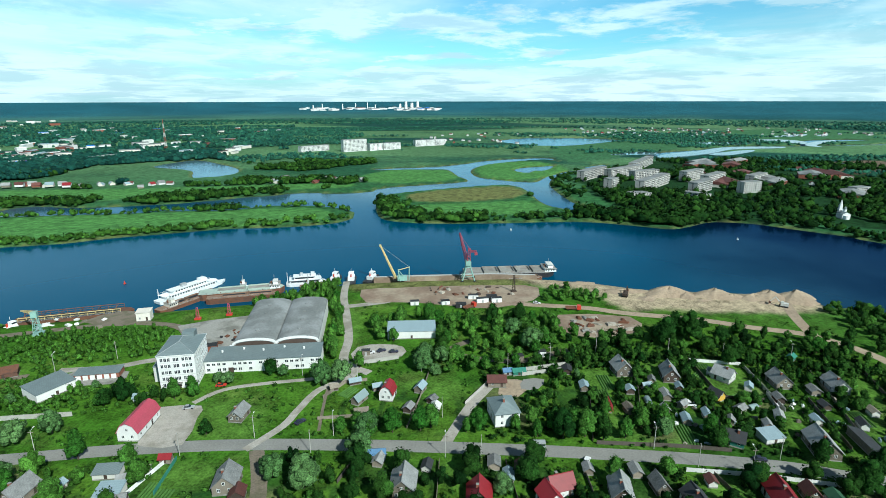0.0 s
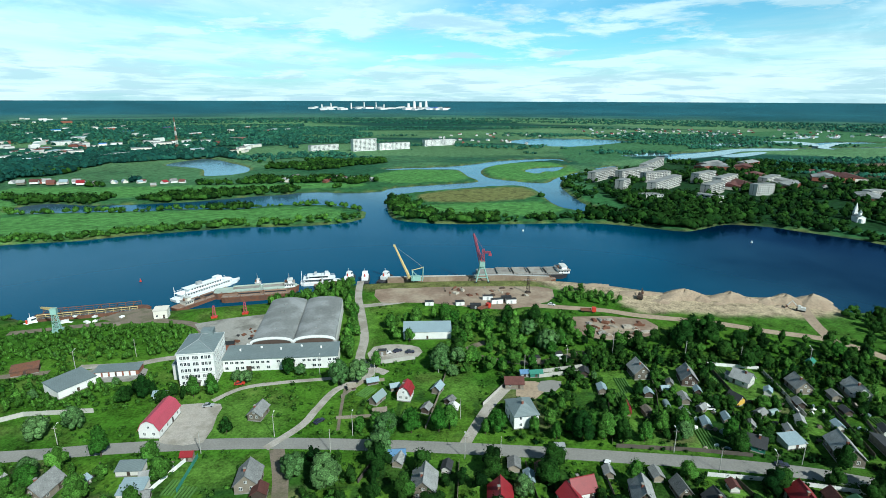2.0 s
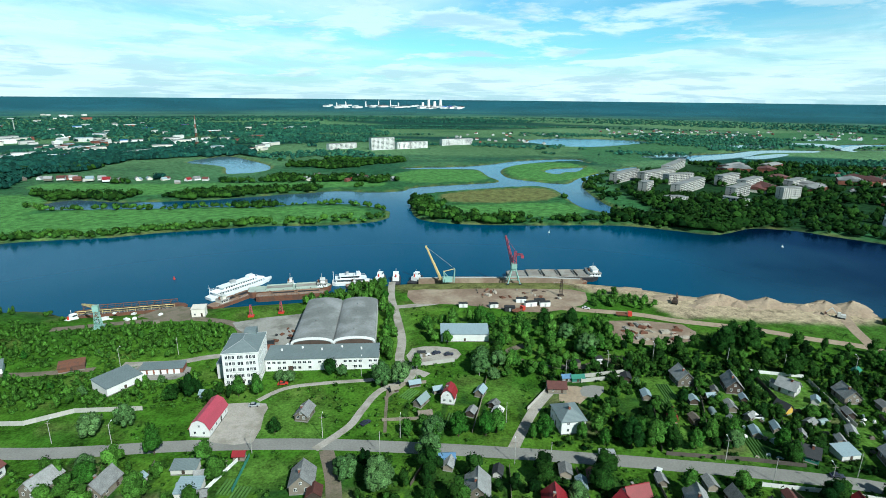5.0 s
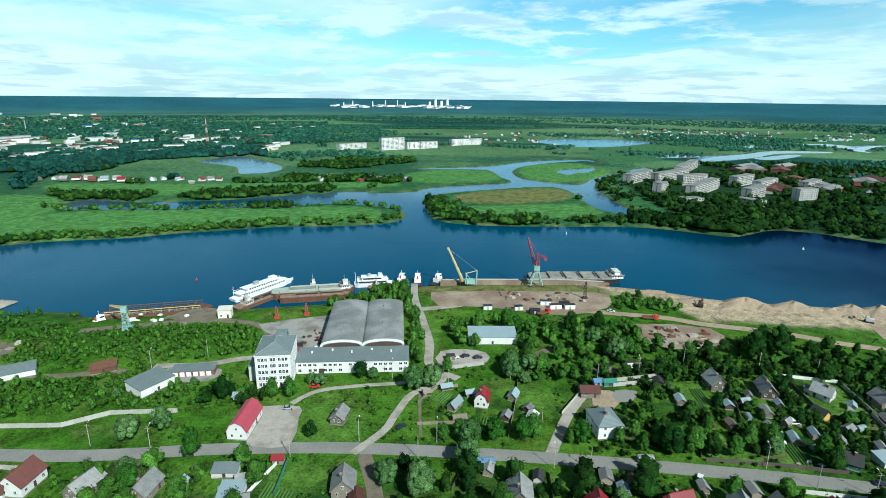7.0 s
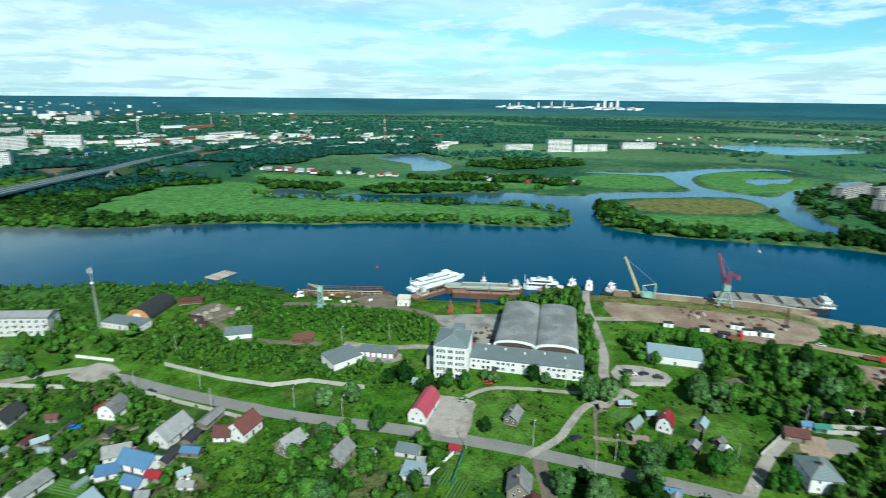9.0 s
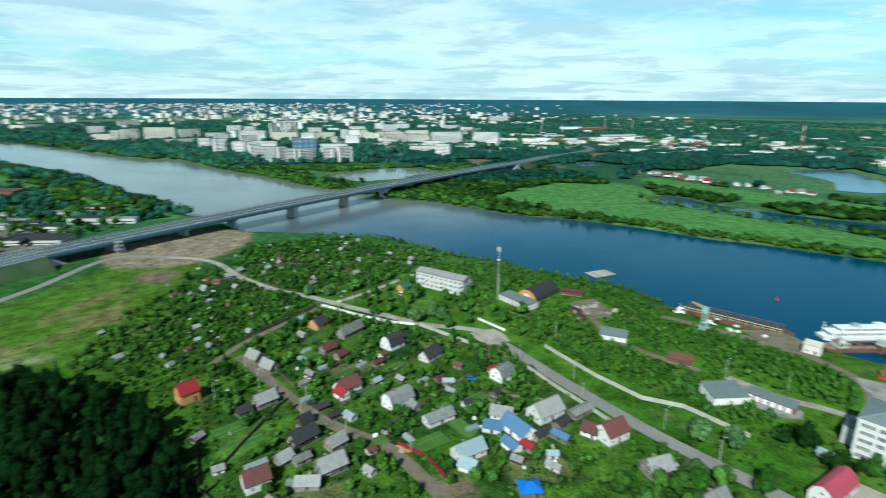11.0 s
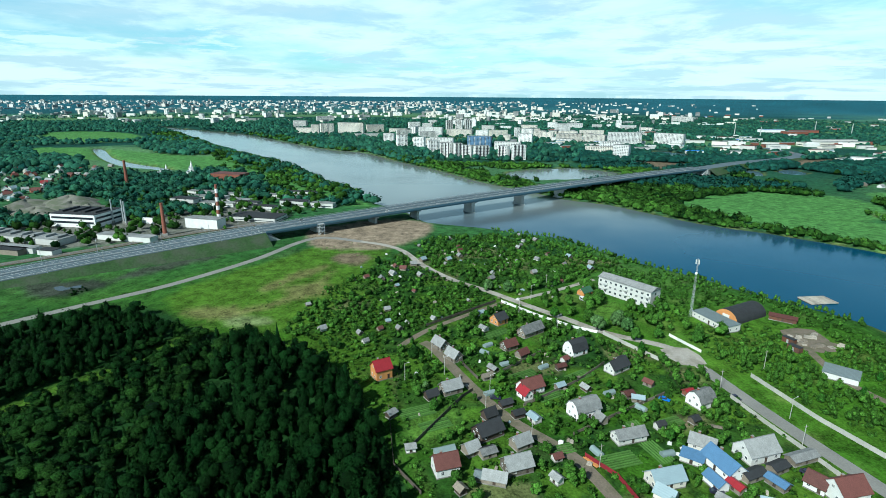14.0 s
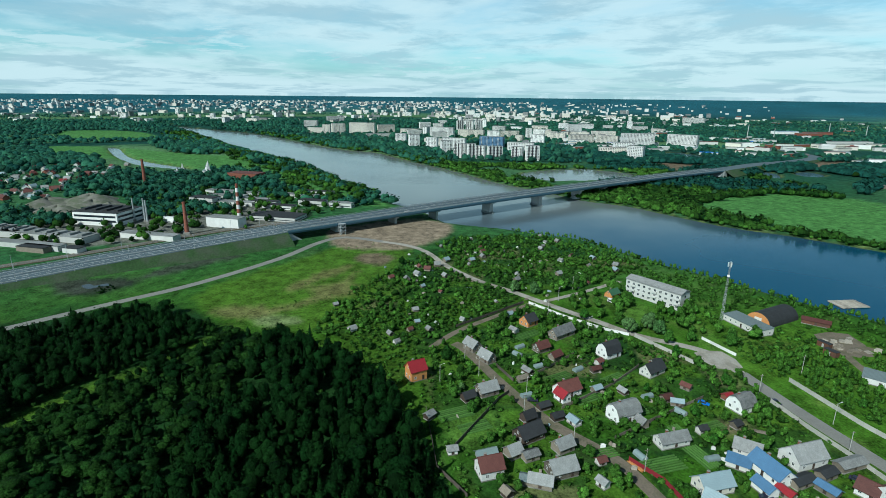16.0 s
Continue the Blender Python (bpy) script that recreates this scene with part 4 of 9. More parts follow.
def house(x, y, yaw, length, width, eave, ridge, roof, wall, label, style="gable", chimney=True, windows=True, name="house", category="house", rows=1, group="", porch=False, plain=False):
    """A village house with its ridge along its own x axis."""
    length, width, eave, ridge = length * SIZE, width * SIZE, eave * (0.5 + 0.5 * SIZE), ridge * (0.5 + 0.5 * SIZE)
    if len(label.split()) < 4:
        label += " beside a garden" if category == "shed" else " among its garden trees"
    h = thing(name, label, category, local(x, y, yaw), group)
    claim(x, y, max(length, width) * 0.5 + 0.6)
    L, W = length / 2, width / 2
    away = Vector((MID[0] - x, MID[1] - y))
    cs, sn = math.cos(radians(yaw)), math.sin(radians(yaw))
    long_side = 1 if (-sn * away.x + cs * away.y) > 0 else -1
    short_side = 1 if (cs * away.x + sn * away.y) > 0 else -1
    if not plain:
        part("plinth", Geo().box(-L - 0.08, L + 0.08, -W - 0.08, W + 0.08, -0.3, 0.45), M["concrete"], h)
    over = 0.45
    if style == "hip":
        part("wall", Geo().box(-L, L, -W, W, 0.45, eave), wall, h)
        k = max(L - W, 0.3)
        g = Geo().add([(-L - over, -W - over, eave - 0.15), (L + over, -W - over, eave - 0.15), (L + over, W + over, eave - 0.15), (-L - over, W + over, eave - 0.15),
                       (-L - over, -W - over, eave + 0.05), (L + over, -W - over, eave + 0.05), (L + over, W + over, eave + 0.05), (-L - over, W + over, eave + 0.05), (-k, 0, ridge), (k, 0, ridge)],
                      [(3, 2, 1, 0), (0, 1, 5, 4), (1, 2, 6, 5), (2, 3, 7, 6), (3, 0, 4, 7), (4, 5, 9, 8), (6, 7, 8, 9), (5, 6, 9), (7, 4, 8)])
        part("roof", g, roof, h)
    elif style == "gambrel":
        kn, kz = W * 0.62, eave + (ridge - eave) * 0.68
        part("wall", Geo().extrude_x([(-W, 0.45), (W, 0.45), (W, eave), (kn, kz), (0, ridge), (-kn, kz), (-W, eave)], -L, L), wall, h)
        part("roof", roof_slab([(-W - 0.35, eave - 0.5), (-kn - 0.05, kz), (0, ridge + 0.02), (kn + 0.05, kz), (W + 0.35, eave - 0.5)], -L - over, L + over), roof, h)
    elif style == "shed":
        part("wall", Geo().extrude_x([(-W, 0.45), (W, 0.45), (W, ridge), (-W, eave)], -L, L), wall, h)
        s = (ridge - eave) / width
        part("roof", roof_slab([(-W - 0.3, eave - 0.3 * s), (W + 0.3, ridge + 0.3 * s)], -L - 0.3, L + 0.3, 0.14), roof, h)
    else:
        part("wall", Geo().extrude_x([(-W, 0.45), (W, 0.45), (W, eave), (0, ridge), (-W, eave)], -L, L), wall, h)
        drop = over * (ridge - eave) / W
        part("roof", roof_slab([(-W - over, eave - drop), (0, ridge + 0.02), (W + over, eave - drop)], -L - over, L + over), roof, h)
        if ridge > 5.5 and not plain:
            part("ridge_cap", Geo().beam((-L - over, 0, ridge + 0.22), (L + over, 0, ridge + 0.22), 0.12, 6), roof, h)
    if chimney:
        cx = -L * 0.35
        cz = ridge - (0.0 if style == "shed" else 0.5)
        ch = part("chimney", Geo().box(cx - 0.35, cx + 0.35, 0.2, 0.9, cz - 1.4, cz + 1.1), M["brick"], h, "brick chimney stack")
        if not plain:
            part("cap", Geo().box(cx - 0.45, cx + 0.45, 0.1, 1.0, cz + 1.1, cz + 1.22), M["concrete"], ch)
    if windows:
        for lev in range(rows):
            z = 1.3 + 2.7 * lev
            if z + 1.3 > eave:
                break
            n = max(2, int(length / 3.2))
            for i in range(n):
                px = -L + length * (i + 0.5) / n
                if not (lev == 0 and i == n // 2):
                    window(h, pose(px, long_side * W, z, 0, 0, 0 if long_side < 0 else 180), 1.0, 1.25)
            for py in (-W * 0.45, W * 0.45):
                window(h, pose(short_side * L, py, z, 0, 0, 90 * short_side), 1.0, 1.25)
        if style in ("gable", "gambrel") and ridge - eave > 1.8:
            window(h, pose(short_side * L, 0, eave + 0.4, 0, 0, 90 * short_side), 0.9, 1.0)
        n = max(2, int(length / 3.2))
        dx = -L + length * (n // 2 + 0.5) / n
        d = part("door", Geo().box(dx - 0.48, dx + 0.48, *sorted((long_side * (W + 0.07), long_side * (W - 0.02))), 0.45, 2.5), M["darkwood"], h)
        part("handle", Geo().box(dx + 0.3, dx + 0.38, *sorted((long_side * (W + 0.07), long_side * (W + 0.13))), 1.45, 1.55), M["steel"], d)
    elif not plain:
        part("door", Geo().box(-0.5, 0.5, -W - 0.06, -W + 0.02, 0.3, 2.0 if eave > 2.1 else eave - 0.2), M["darkwood"], h)
    if porch:
        p = part("porch", Geo().box(L, L + 2.6, -W * 0.5, W * 0.5, -0.2, 2.4), wall, h)
        part("porch_roof", roof_slab([(-W * 0.5 - 0.3, 2.35), (0, 3.3), (W * 0.5 + 0.3, 2.35)], L - 0.02, L + 2.9, 0.12), roof, p)
    return h


def shed(x, y, yaw, length=4.0, width=3.0, roof=None, wall=None, label="small weathered garden shed", group="garden sheds", h=2.3, style="gable", ridge=None):
    return house(x, y, yaw, length, width, h, ridge or h + 1.0, roof or M["slate"], wall or M["wood"], label, style, False, False, "garden_shed", "shed", group=group)


H = M
SIZE = 0.84
# houses north of the street
house(-110, 173, 91, 19, 8.6, 4.0, 8.0, H["pinkroof"], H["white"], "long white house with a crimson mansard roof", "gambrel", False, rows=2)
house(-76, 180, 83, 9, 6, 3.0, 5.2, H["slate"], H["wood"], "small grey weathered wooden cottage")
house(-21, 194, 80, 7.5, 6.5, 3.6, 7.2, H["redroof"], H["white"], "small white house with a steep red roof", "gambrel")
house(-32, 191, 63, 8, 4, 2.4, 4.3, H["glasshouse"], H["wood"], "weathered shed with a glazed roof", chimney=False, windows=False, name="garden_shed", category="shed")
house(-8, 199, 69, 6, 4, 2.6, 4.2, H["paleroof"], H["wood"], "shed with a pale metal roof", chimney=False, windows=False, name="garden_shed", category="shed")
house(24, 179, 100, 14, 11, 6.0, 9.6, H["seamroof"], H["white"], "two-storey white house with grey-green hipped roof", "hip", True, rows=2)
house(24, 204, 0, 9, 7, 2.9, 4.8, H["brownroof"], H["wood"], "low outbuilding with a purple-brown roof", chimney=False)
house(49, 175, 60, 7, 5, 2.6, 4.8, H["redroof"], H["wood"], "small hut with a red roof", chimney=False)
house(65, 184, 75, 4.5, 4, 2.0, 5.2, H["redroof"], H["orange"], "red-roofed orange playhouse hut", chimney=False, windows=False)
house(80, 214, 95, 10, 8.5, 3.6, 7.2, H["slate"], H["wood"], "grey wooden house with slate roof", porch=True)
house(99, 209, 81, 11, 7.5, 3.5, 7.0, H["slate"], H["darkwood"], "dark log house with slate roof", porch=True)
house(122, 208, 130, 9, 8, 3.2, 6.4, H["slate"], H["silicate"], "grey house with white verandah", porch=True)
house(111, 192, 118, 6, 5.5, 2.6, 5.0, H["darkroof"], H["yellow"], "small bright yellow house with black roof", chimney=False)
house(143, 203, 89, 10, 8, 3.2, 6.4, H["slate"], H["wood"], "weathered wooden house with slate roof", porch=True)
house(164, 199, 86, 11, 8, 3.2, 6.4, H["slate"], H["silicate"], "pale house with grey slate roof", porch=True)
house(131, 159, 79, 14, 9, 3.6, 7.2, H["slate"], H["wood"], "long weathered house with slate roof", porch=True)
house(103, 163, 149, 8, 6, 2.9, 5.8, H["darkroof"], H["greenwall"], "dark green wooden house with black roof")
house(-120, 192, 5, 5, 4, 2.4, 3.6, H["paleroof"], H["white"], "white shed with pale roof", chimney=False, windows=False)
# houses south of the street
house(-127, 137, 85, 11, 7.5, 3.4, 6.6, H["slate"], H["wood"], "grey wooden house with slate roof")
house(-146, 136, 76, 10, 8, 3.4, 6.8, H["slate"], H["wood"], "weathered house with slate roof", porch=True)
house(-167, 138, 88, 12, 9.5, 4.4, 8.2, H["brownroof"], H["white"], "white house with brown metal roof", rows=2)
house(-172, 133, 20, 7, 6, 3.0, 6.0, H["brownroof"], H["white"], "white annexe with brown roof", chimney=False)
house(-66, 142, 98, 10, 8.5, 3.6, 7.2, H["slate"], H["wood"], "grey wooden house with slate roof", porch=True)
house(-61, 137, 98, 5, 5, 2.6, 4.2, H["brownroof"], H["darkwood"], "brown-roofed lean-to", chimney=False, windows=False)
house(-11, 140, 87, 11, 9, 3.8, 7.6, H["slate"], H["wood"], "large weathered house with patched slate roof", porch=True)
house(12, 135, 86, 9, 8.5, 3.4, 7.2, H["redroof"], H["wood"], "red-roofed wooden house")
house(37, 139, 17, 9, 7, 3.6, 7.0, H["redroof"], H["white"], "white house with a bright red metal roof")
house(33, 134, 107, 8, 7, 3.4, 6.6, H["redroof"], H["white"], "red-roofed wing of a white house", chimney=False)
house(55, 137, 82, 11, 7.5, 3.4, 7.0, H["slate"], H["darkwood"], "dark wooden house with slate roof")
house(68, 140, 95, 7, 5, 2.6, 5.2, H["slate"], H["wood"], "small grey outbuilding", chimney=False)
house(76, 133, 94, 8, 7.5, 3.2, 6.2, H["darkroof"], H["white"], "house with a dark bitumen roof")
house(102, 134, 84, 11, 8.5, 3.6, 7.2, H["redroof"], H["silicate"], "house with a deep crimson metal roof")
house(112, 136, 84, 6, 5, 2.8, 5.0, H["brownroof"], H["wood"], "dark red roofed outbuilding", chimney=False)
house(118, 133, 84, 7, 5, 2.5, 4.0, H["greenroof"], H["white"], "green-roofed garage", chimney=False, windows=False)
house(146, 128, 80, 9, 7.5, 3.4, 6.6, H["slate"], H["wood"], "weathered wooden house with slate roof")
# the western hamlet
SIZE = 0.82
house(-275, 11, 105, 9, 8, 5.6, 9.2, H["redroof"], H["orange"], "two-storey timber house with a bright red roof", rows=2)
house(-296, 43, 21, 9.5, 6.5, 3.0, 6.0, H["slate"], H["wood"], "grey weathered farmhouse")
house(-283, 46, 22, 9, 6, 3.0, 6.0, H["slate"], H["wood"], "grey slate-roofed farmhouse")
house(-275, 104, 106, 11, 9, 3.4, 8.2, H["darkroof"], H["white"], "white house with black mansard roof", "gambrel")
house(-317, 81, 114, 9, 8, 3.6, 6.8, H["darkroof"], H["orange"], "new timber house with black roof")
house(-300, 92, 113, 17, 7, 3.2, 6.4, H["slate"], H["wood"], "long grey slate-roofed house")
house(-287, 75, 108, 8.5, 6.5, 2.9, 5.5, H["brownroof"], H["wood"], "house with a dark red-brown roof")
house(-278, 78, 114, 7, 5, 2.4, 4.4, H["brownroof"], H["wood"], "small brown-roofed outbuilding", chimney=False)
house(-255, 114, 110, 13, 7, 3.2, 6.5, H["darkroof"], H["silicate"], "pale house with a dark roof")
house(-248, 69, 103, 12, 8, 3.6, 7.0, H["brownroof"], H["white"], "white house with dark red roof")
house(-244, 65, 13, 7, 5, 3.2, 5.6, H["redroof"], H["white"], "crimson-roofed wing", chimney=False)
house(-227, 82, 100, 13, 9, 4.4, 8.0, H["slate"], H["white"], "white-gabled house with a grey mansard roof", "gambrel", rows=2)
house(-221, 86, 10, 5, 4, 2.6, 4.4, H["slate"], H["wood"], "slate-roofed lean-to", chimney=False, windows=False)
house(-256, 37, 102, 10, 7, 3.0, 6.0, H["slate"], H["wood"], "grey slate-roofed house")
house(-253, 28, 106, 6, 5, 2.4, 4.4, H["darkroof"], H["darkwood"], "dark tarred shed", chimney=False, windows=False)
house(-224, 42, 107, 12, 8, 3.2, 6.5, H["darkroof"], H["darkwood"], "black-roofed dark wooden house")
house(-216, 33, 107, 6, 6, 2.6, 5.0, H["slate"], H["wood"], "grey slate-roofed barn", chimney=False, windows=False)
house(-234, 46, 107, 6, 5, 2.6, 5.0, H["darkroof"], H["darkwood"], "small black-roofed barn", chimney=False, windows=False)
house(-215, 51, 105, 8, 6, 2.8, 5.5, H["slate"], H["wood"], "small slate-roofed house")
house(-204, 45, 95, 11, 8, 3.2, 6.4, H["slate"], H["wood"], "grey slate-roofed farmhouse")
house(-200, 36, 60, 9, 5, 2.6, 4.8, H["slate"], H["wood"], "long slate-roofed barn", chimney=False, windows=False)
house(-209, 22, 93, 9.5, 8, 4.2, 7.6, H["brownroof"], H["white"], "white house with a dark red metal roof", rows=2)
house(-218, 24, 96, 8.5, 3.4, 1.8, 2.8, H["glasshouse"], H["glasshouse"], "long white film greenhouse", chimney=False, windows=False, name="greenhouse", category="greenhouse")
shed(-222, 13, 89, 4, 3.5, H["slate"], H["white"])
shed(-244, 10, 124, 4.5, 3.5, H["slate"], H["darkwood"])
house(-187, 111, 2, 15, 8.5, 3.6, 6.8, H["blueroof"], H["white"], "long house with a blue metal roof")
house(-181, 103, 2, 8, 5, 2.8, 4.6, H["blueroof"], H["white"], "blue-roofed annexe", chimney=False)
house(-198, 112, 41, 10, 7, 3.2, 6.0, H["slate"], H["silicate"], "slate-roofed house with a blue lean-to")
house(-190, 127, 92, 15, 10, 4.0, 8.2, H["slate"], H["white"], "white-gabled house with a broad grey roof", porch=True)
house(-186, 88, 90, 13, 8, 3.4, 6.5, H["paleroof"], H["cream"], "house with a pale blue metal roof")
house(-180, 84, 30, 7, 6, 2.8, 5.0, H["paleroof"], H["cream"], "pale blue roofed verandah wing", chimney=False)
house(-209, 90, 92, 14, 6.5, 3.0, 5.4, H["slate"], H["silicate"], "low pale house with grey roof")
house(-222, 131, 101, 10, 9, 3.6, 7.4, H["slate"], H["white"], "white-gabled round-roofed house", "gambrel")
shed(-229, 131, 99, 4.5, 4, H["redroof"], H["brick"])
shed(-234, 106, 99, 5, 4, H["brownroof"], H["wood"])
shed(-181, 117, 99, 10, 4.5, H["darkroof"], H["wood"], "long tarred outbuilding", h=2.5)
shed(-182, 128, 100, 8, 4.5, H["darkroof"], H["wood"], "long tarred outbuilding", h=2.5)
shed(-184, 140, 94, 13, 5, H["slate"], H["wood"], "long slate-roofed outbuilding", h=2.5)
shed(-178, 108, 10, 6, 4, H["redroof"], H["wood"], "shed with a crimson roof")
house(-345, 148, 112, 10, 6.5, 2.8, 5.4, H["greenroof"], H["orange"], "orange timber house with green roof")
house(-161, 94, 64, 8, 7, 2.6, 4.8, H["tarp"], H["wood"], "hut under a bright blue roof", "hip", False)

rng = random.Random(5)
SIZE = 0.9
for (sx, sy, syaw) in [(73, 183, 94), (87, 183, 86), (95, 186, 32), (78, 197, 88), (-99, 144, 24), (-96, 135, 21), (-12, 184, 64), (-20, 153, 76), (90, 205, 80), (108, 175, 60), (120, 172, 80),
                       (140, 175, 85), (150, 185, 85), (155, 172, 80), (165, 180, 86), (172, 170, 80), (128, 178, 70), (116, 183, 28), (92, 176, 85), (-36, 205, 20), (-44, 200, 20),
                       (-30, 182, 10), (-3, 190, 60), (60, 200, 80), (48, 148, 90), (22, 145, 80), (-4, 150, 80), (-45, 148, 80), (-95, 148, 10), (-118, 141, 80), (85, 142, 90), (135, 190, 80),
                       (-240, 55, 100), (-228, 62, 20), (-262, 55, 100), (-268, 60, 20), (-262, 90, 100), (-243, 92, 20), (-247, 82, 100), (-205, 60, 95), (-195, 55, 20), (-212, 105, 95), (-170, 112, 60),
                       (-174, 100, 30), (-165, 108, 20), (-212, 120, 100), (-240, 120, 20), (-268, 95, 110), (-330, 75, 110), (-310, 70, 30), (-262, 120, 110), (-198, 24, 20), (-214, 38, 100)]:
    shed(sx, sy, syaw + rng.uniform(-6, 6), rng.uniform(3.2, 5.5), rng.uniform(2.6, 3.6), rng.choice([H["slate"], H["slate"], H["slate"], H["paleroof"], H["darkroof"], H["brownroof"], H["wood"]]),
         rng.choice([H["wood"], H["darkwood"], H["silicate"], H["wood"]]), h=rng.uniform(1.9, 2.4))

for sx, sy, syaw, sl, sw, rf_, wl_, lab in [
        (99, 199, 80, 3.6, 2.6, "paleroof", "darkwood", "dark shed with a pale sheet roof"), (91, 193, 85, 6, 3.4, "slate", "wood", "grey garden shed with slate roof"),
        (101, 179, 80, 5, 2.6, "paleroof", "wood", "pale-roofed garden shed"), (117, 165, 10, 8, 6, "paleroof", "offwhite", "garage with a pale sheet roof"), (148, 161, 84, 16, 5, "darkroof", "wood", "long tarred garage row"),
        (34.5, 212.5, 10, 6, 3, "greenwall", "greenwall", "green metal garage"), (29.5, 212.5, 10, 4, 3, "blueroof", "steel", "blue roofed metal garage"), (-21, 156, 5, 6, 3.4, "blueroof", "wood", "small blue-roofed shed by the street"),
        (-91, 154, 5, 4, 3, "redroof", "wood", "small hut with a bright red roof"), (-106, 147, 5, 9, 4.4, "seamroof", "silicate", "long low white garage"), (-100, 137.5, 5, 8, 7, "paleroof", "silicate", "house with a pale metal roof"),
        (56, 214, 82, 5, 4, "darkroof", "darkwood", "black-roofed shed by the wall"), (162, 225, 40, 4, 3, "greenwall", "greenwall", "green field tent hut"), (-201, 34, 60, 9, 4, "seamroof", "wood", "long grey sheet-roofed barn"),
        (-213, 38, 100, 6, 4, "slate", "wood", "small slate-roofed barn"), (-232, 57, 100, 5, 3.4, "darkroof", "darkwood", "dark lean-to beside the track"), (-230, 108, 60, 5, 2.4, "paleroof", "wood", "low glazed cold frame shed"),
        (-176, 122, 12, 7, 4, "blueroof", "wood", "blue-roofed store beside the barns"), (-193, 104, 40, 8, 5, "blueroof", "silicate", "blue-roofed lean-to"), (153, 196, 85, 5, 4, "slate", "wood", "weathered hen house"),
        (128, 199, 60, 4, 3, "paleroof", "silicate", "small pale summer kitchen"), (86, 200, 10, 4, 3, "paleroof", "wood", "low shed with a pale roof"), (-26, 200, 20, 4, 3, "paleroof", "wood", "glazed garden hut"),
        (-2, 184, 70, 5, 4, "offwhite", "silicate", "flat white block outbuilding"), (18, 151, 85, 5, 4, "slate", "wood", "slate-roofed shed beside the red house"), (26, 149, 85, 4, 2.6, "brownroof", "wood", "narrow brown-roofed shed"), (63, 147, 92, 5, 3.4, "slate", "wood", "patched slate shed by the street")]:
    house(sx, sy, syaw, sl, sw, 2.3, 3.3, M[rf_], M[wl_], lab, "shed" if sw > 4 else "gable", False, False, "garden_shed", "shed", group="garden sheds")


def timber_stack(x, y, yaw, L, count, material, label):
    """Sawn boards thrown on a heap."""
    o = thing("timber_stack", label, "timber", local(x, y, yaw, 4.03))
    for k in range(count):
        lay, col = divmod(k, 5)
        ob = part("board", Geo().box(-L / 2, L / 2, -0.16, 0.16, 0, 0.09), material, o)
        ob.matrix_basis = pose(rng.uniform(-0.5, 0.5), (col - 2) * 0.42 + rng.uniform(-0.1, 0.1), 0.02 + 0.1 * lay, 0, 0, rng.uniform(-7, 7))
    claim(x, y, L * 0.4)


timber_stack(-201, 71, 12, 6, 15, M["orange"], "heap of pale sawn boards beside the track")
timber_stack(-207, 127, 60, 5, 10, M["wood"], "weathered planks on bare earth")
timber_stack(103, 196, 40, 4, 10, M["wood"], "grey boards stacked by a shed")
# greenhouses and vegetable beds
for gx, gy, gyaw, gl in [(83, 190, 85, 5), (-238, 100, 100, 6), (-225, 106, 20, 6), (-272, 67, 100, 5), (-205, 75, 10, 6), (-198, 98, 90, 6), (-265, 83, 110, 6), (-103, 140, 20, 6), (122, 185, 20, 5), (-285, 62, 30, 6),
                         (-292, 66, 110, 6), (-250, 52, 100, 6), (150, 165, 80, 7), (158, 162, 80, 7), (98, 172, 20, 6)]:
    g = thing("greenhouse", "arched film greenhouse in a garden", "greenhouse", local(gx, gy, gyaw) @ Matrix.Scale(0.8, 4), "greenhouses")
    arc = [(-1.5, 0)] + [(-1.5 * math.cos(k * math.pi / 8), 0.9 + 1.2 * math.sin(k * math.pi / 8)) for k in range(9)] + [(1.5, 0)]
    part("cover", Geo().extrude_x([(y, z) for y, z in arc[::-1]], -gl / 2, gl / 2), M["glasshouse"], g)
    part("door", Geo().box(gl / 2, gl / 2 + 0.06, -0.4, 0.4, 0.05, 1.8), M["frame"], g)
    claim(gx, gy, gl / 2)
BEDS = []
for bx, by, byaw, n, bl in [(114, 212, 40, 5, 9), (122, 195, 28, 3, 10), (-245, 20, 100, 7, 14), (-235, 25, 100, 6, 12), (-305, 75, 112, 6, 16), (-200, 80, 92, 7, 14), (-255, 95, 108, 6, 12), (-243, 75, 105, 5, 12),
                            (70, 205, 90, 5, 12), (-38, 198, 60, 5, 8), (-85, 136, 85, 5, 9), (150, 160, 80, 6, 14), (88, 168, 85, 5, 12), (-210, 64, 95, 5, 9), (-262, 72, 105, 5, 12), (-215, 112, 95, 5, 9), (-90, 140, 85, 4, 7), (66, 194, 90, 5, 10), (-200, 96, 5, 6, 12), (-214, 98, 5, 5, 9), (-20, 181, 80, 4, 7), (-230, 90, 100, 5, 9), (158, 177, 84, 5, 10), (118, 217, 84, 5, 9)]:
    bed = thing("vegetable_bed", "raised rows of potato and vegetable plants", "vegetable bed", local(bx, by, byaw, 4.0), "vegetable beds")
    for k in range(n):
        oy = (k - n / 2) * 1.1
        part("potato_ridge", Geo().extrude_x([(oy - 0.38, -0.2), (oy + 0.38, -0.2), (oy + 0.3, 0.3), (oy, 0.5), (oy - 0.3, 0.3)], -bl / 2, bl / 2), M["veg"], bed)
    BEDS.append((bx, by, bl / 2))
    claim(bx, by, bl * 0.42)


SIZE = 1.0


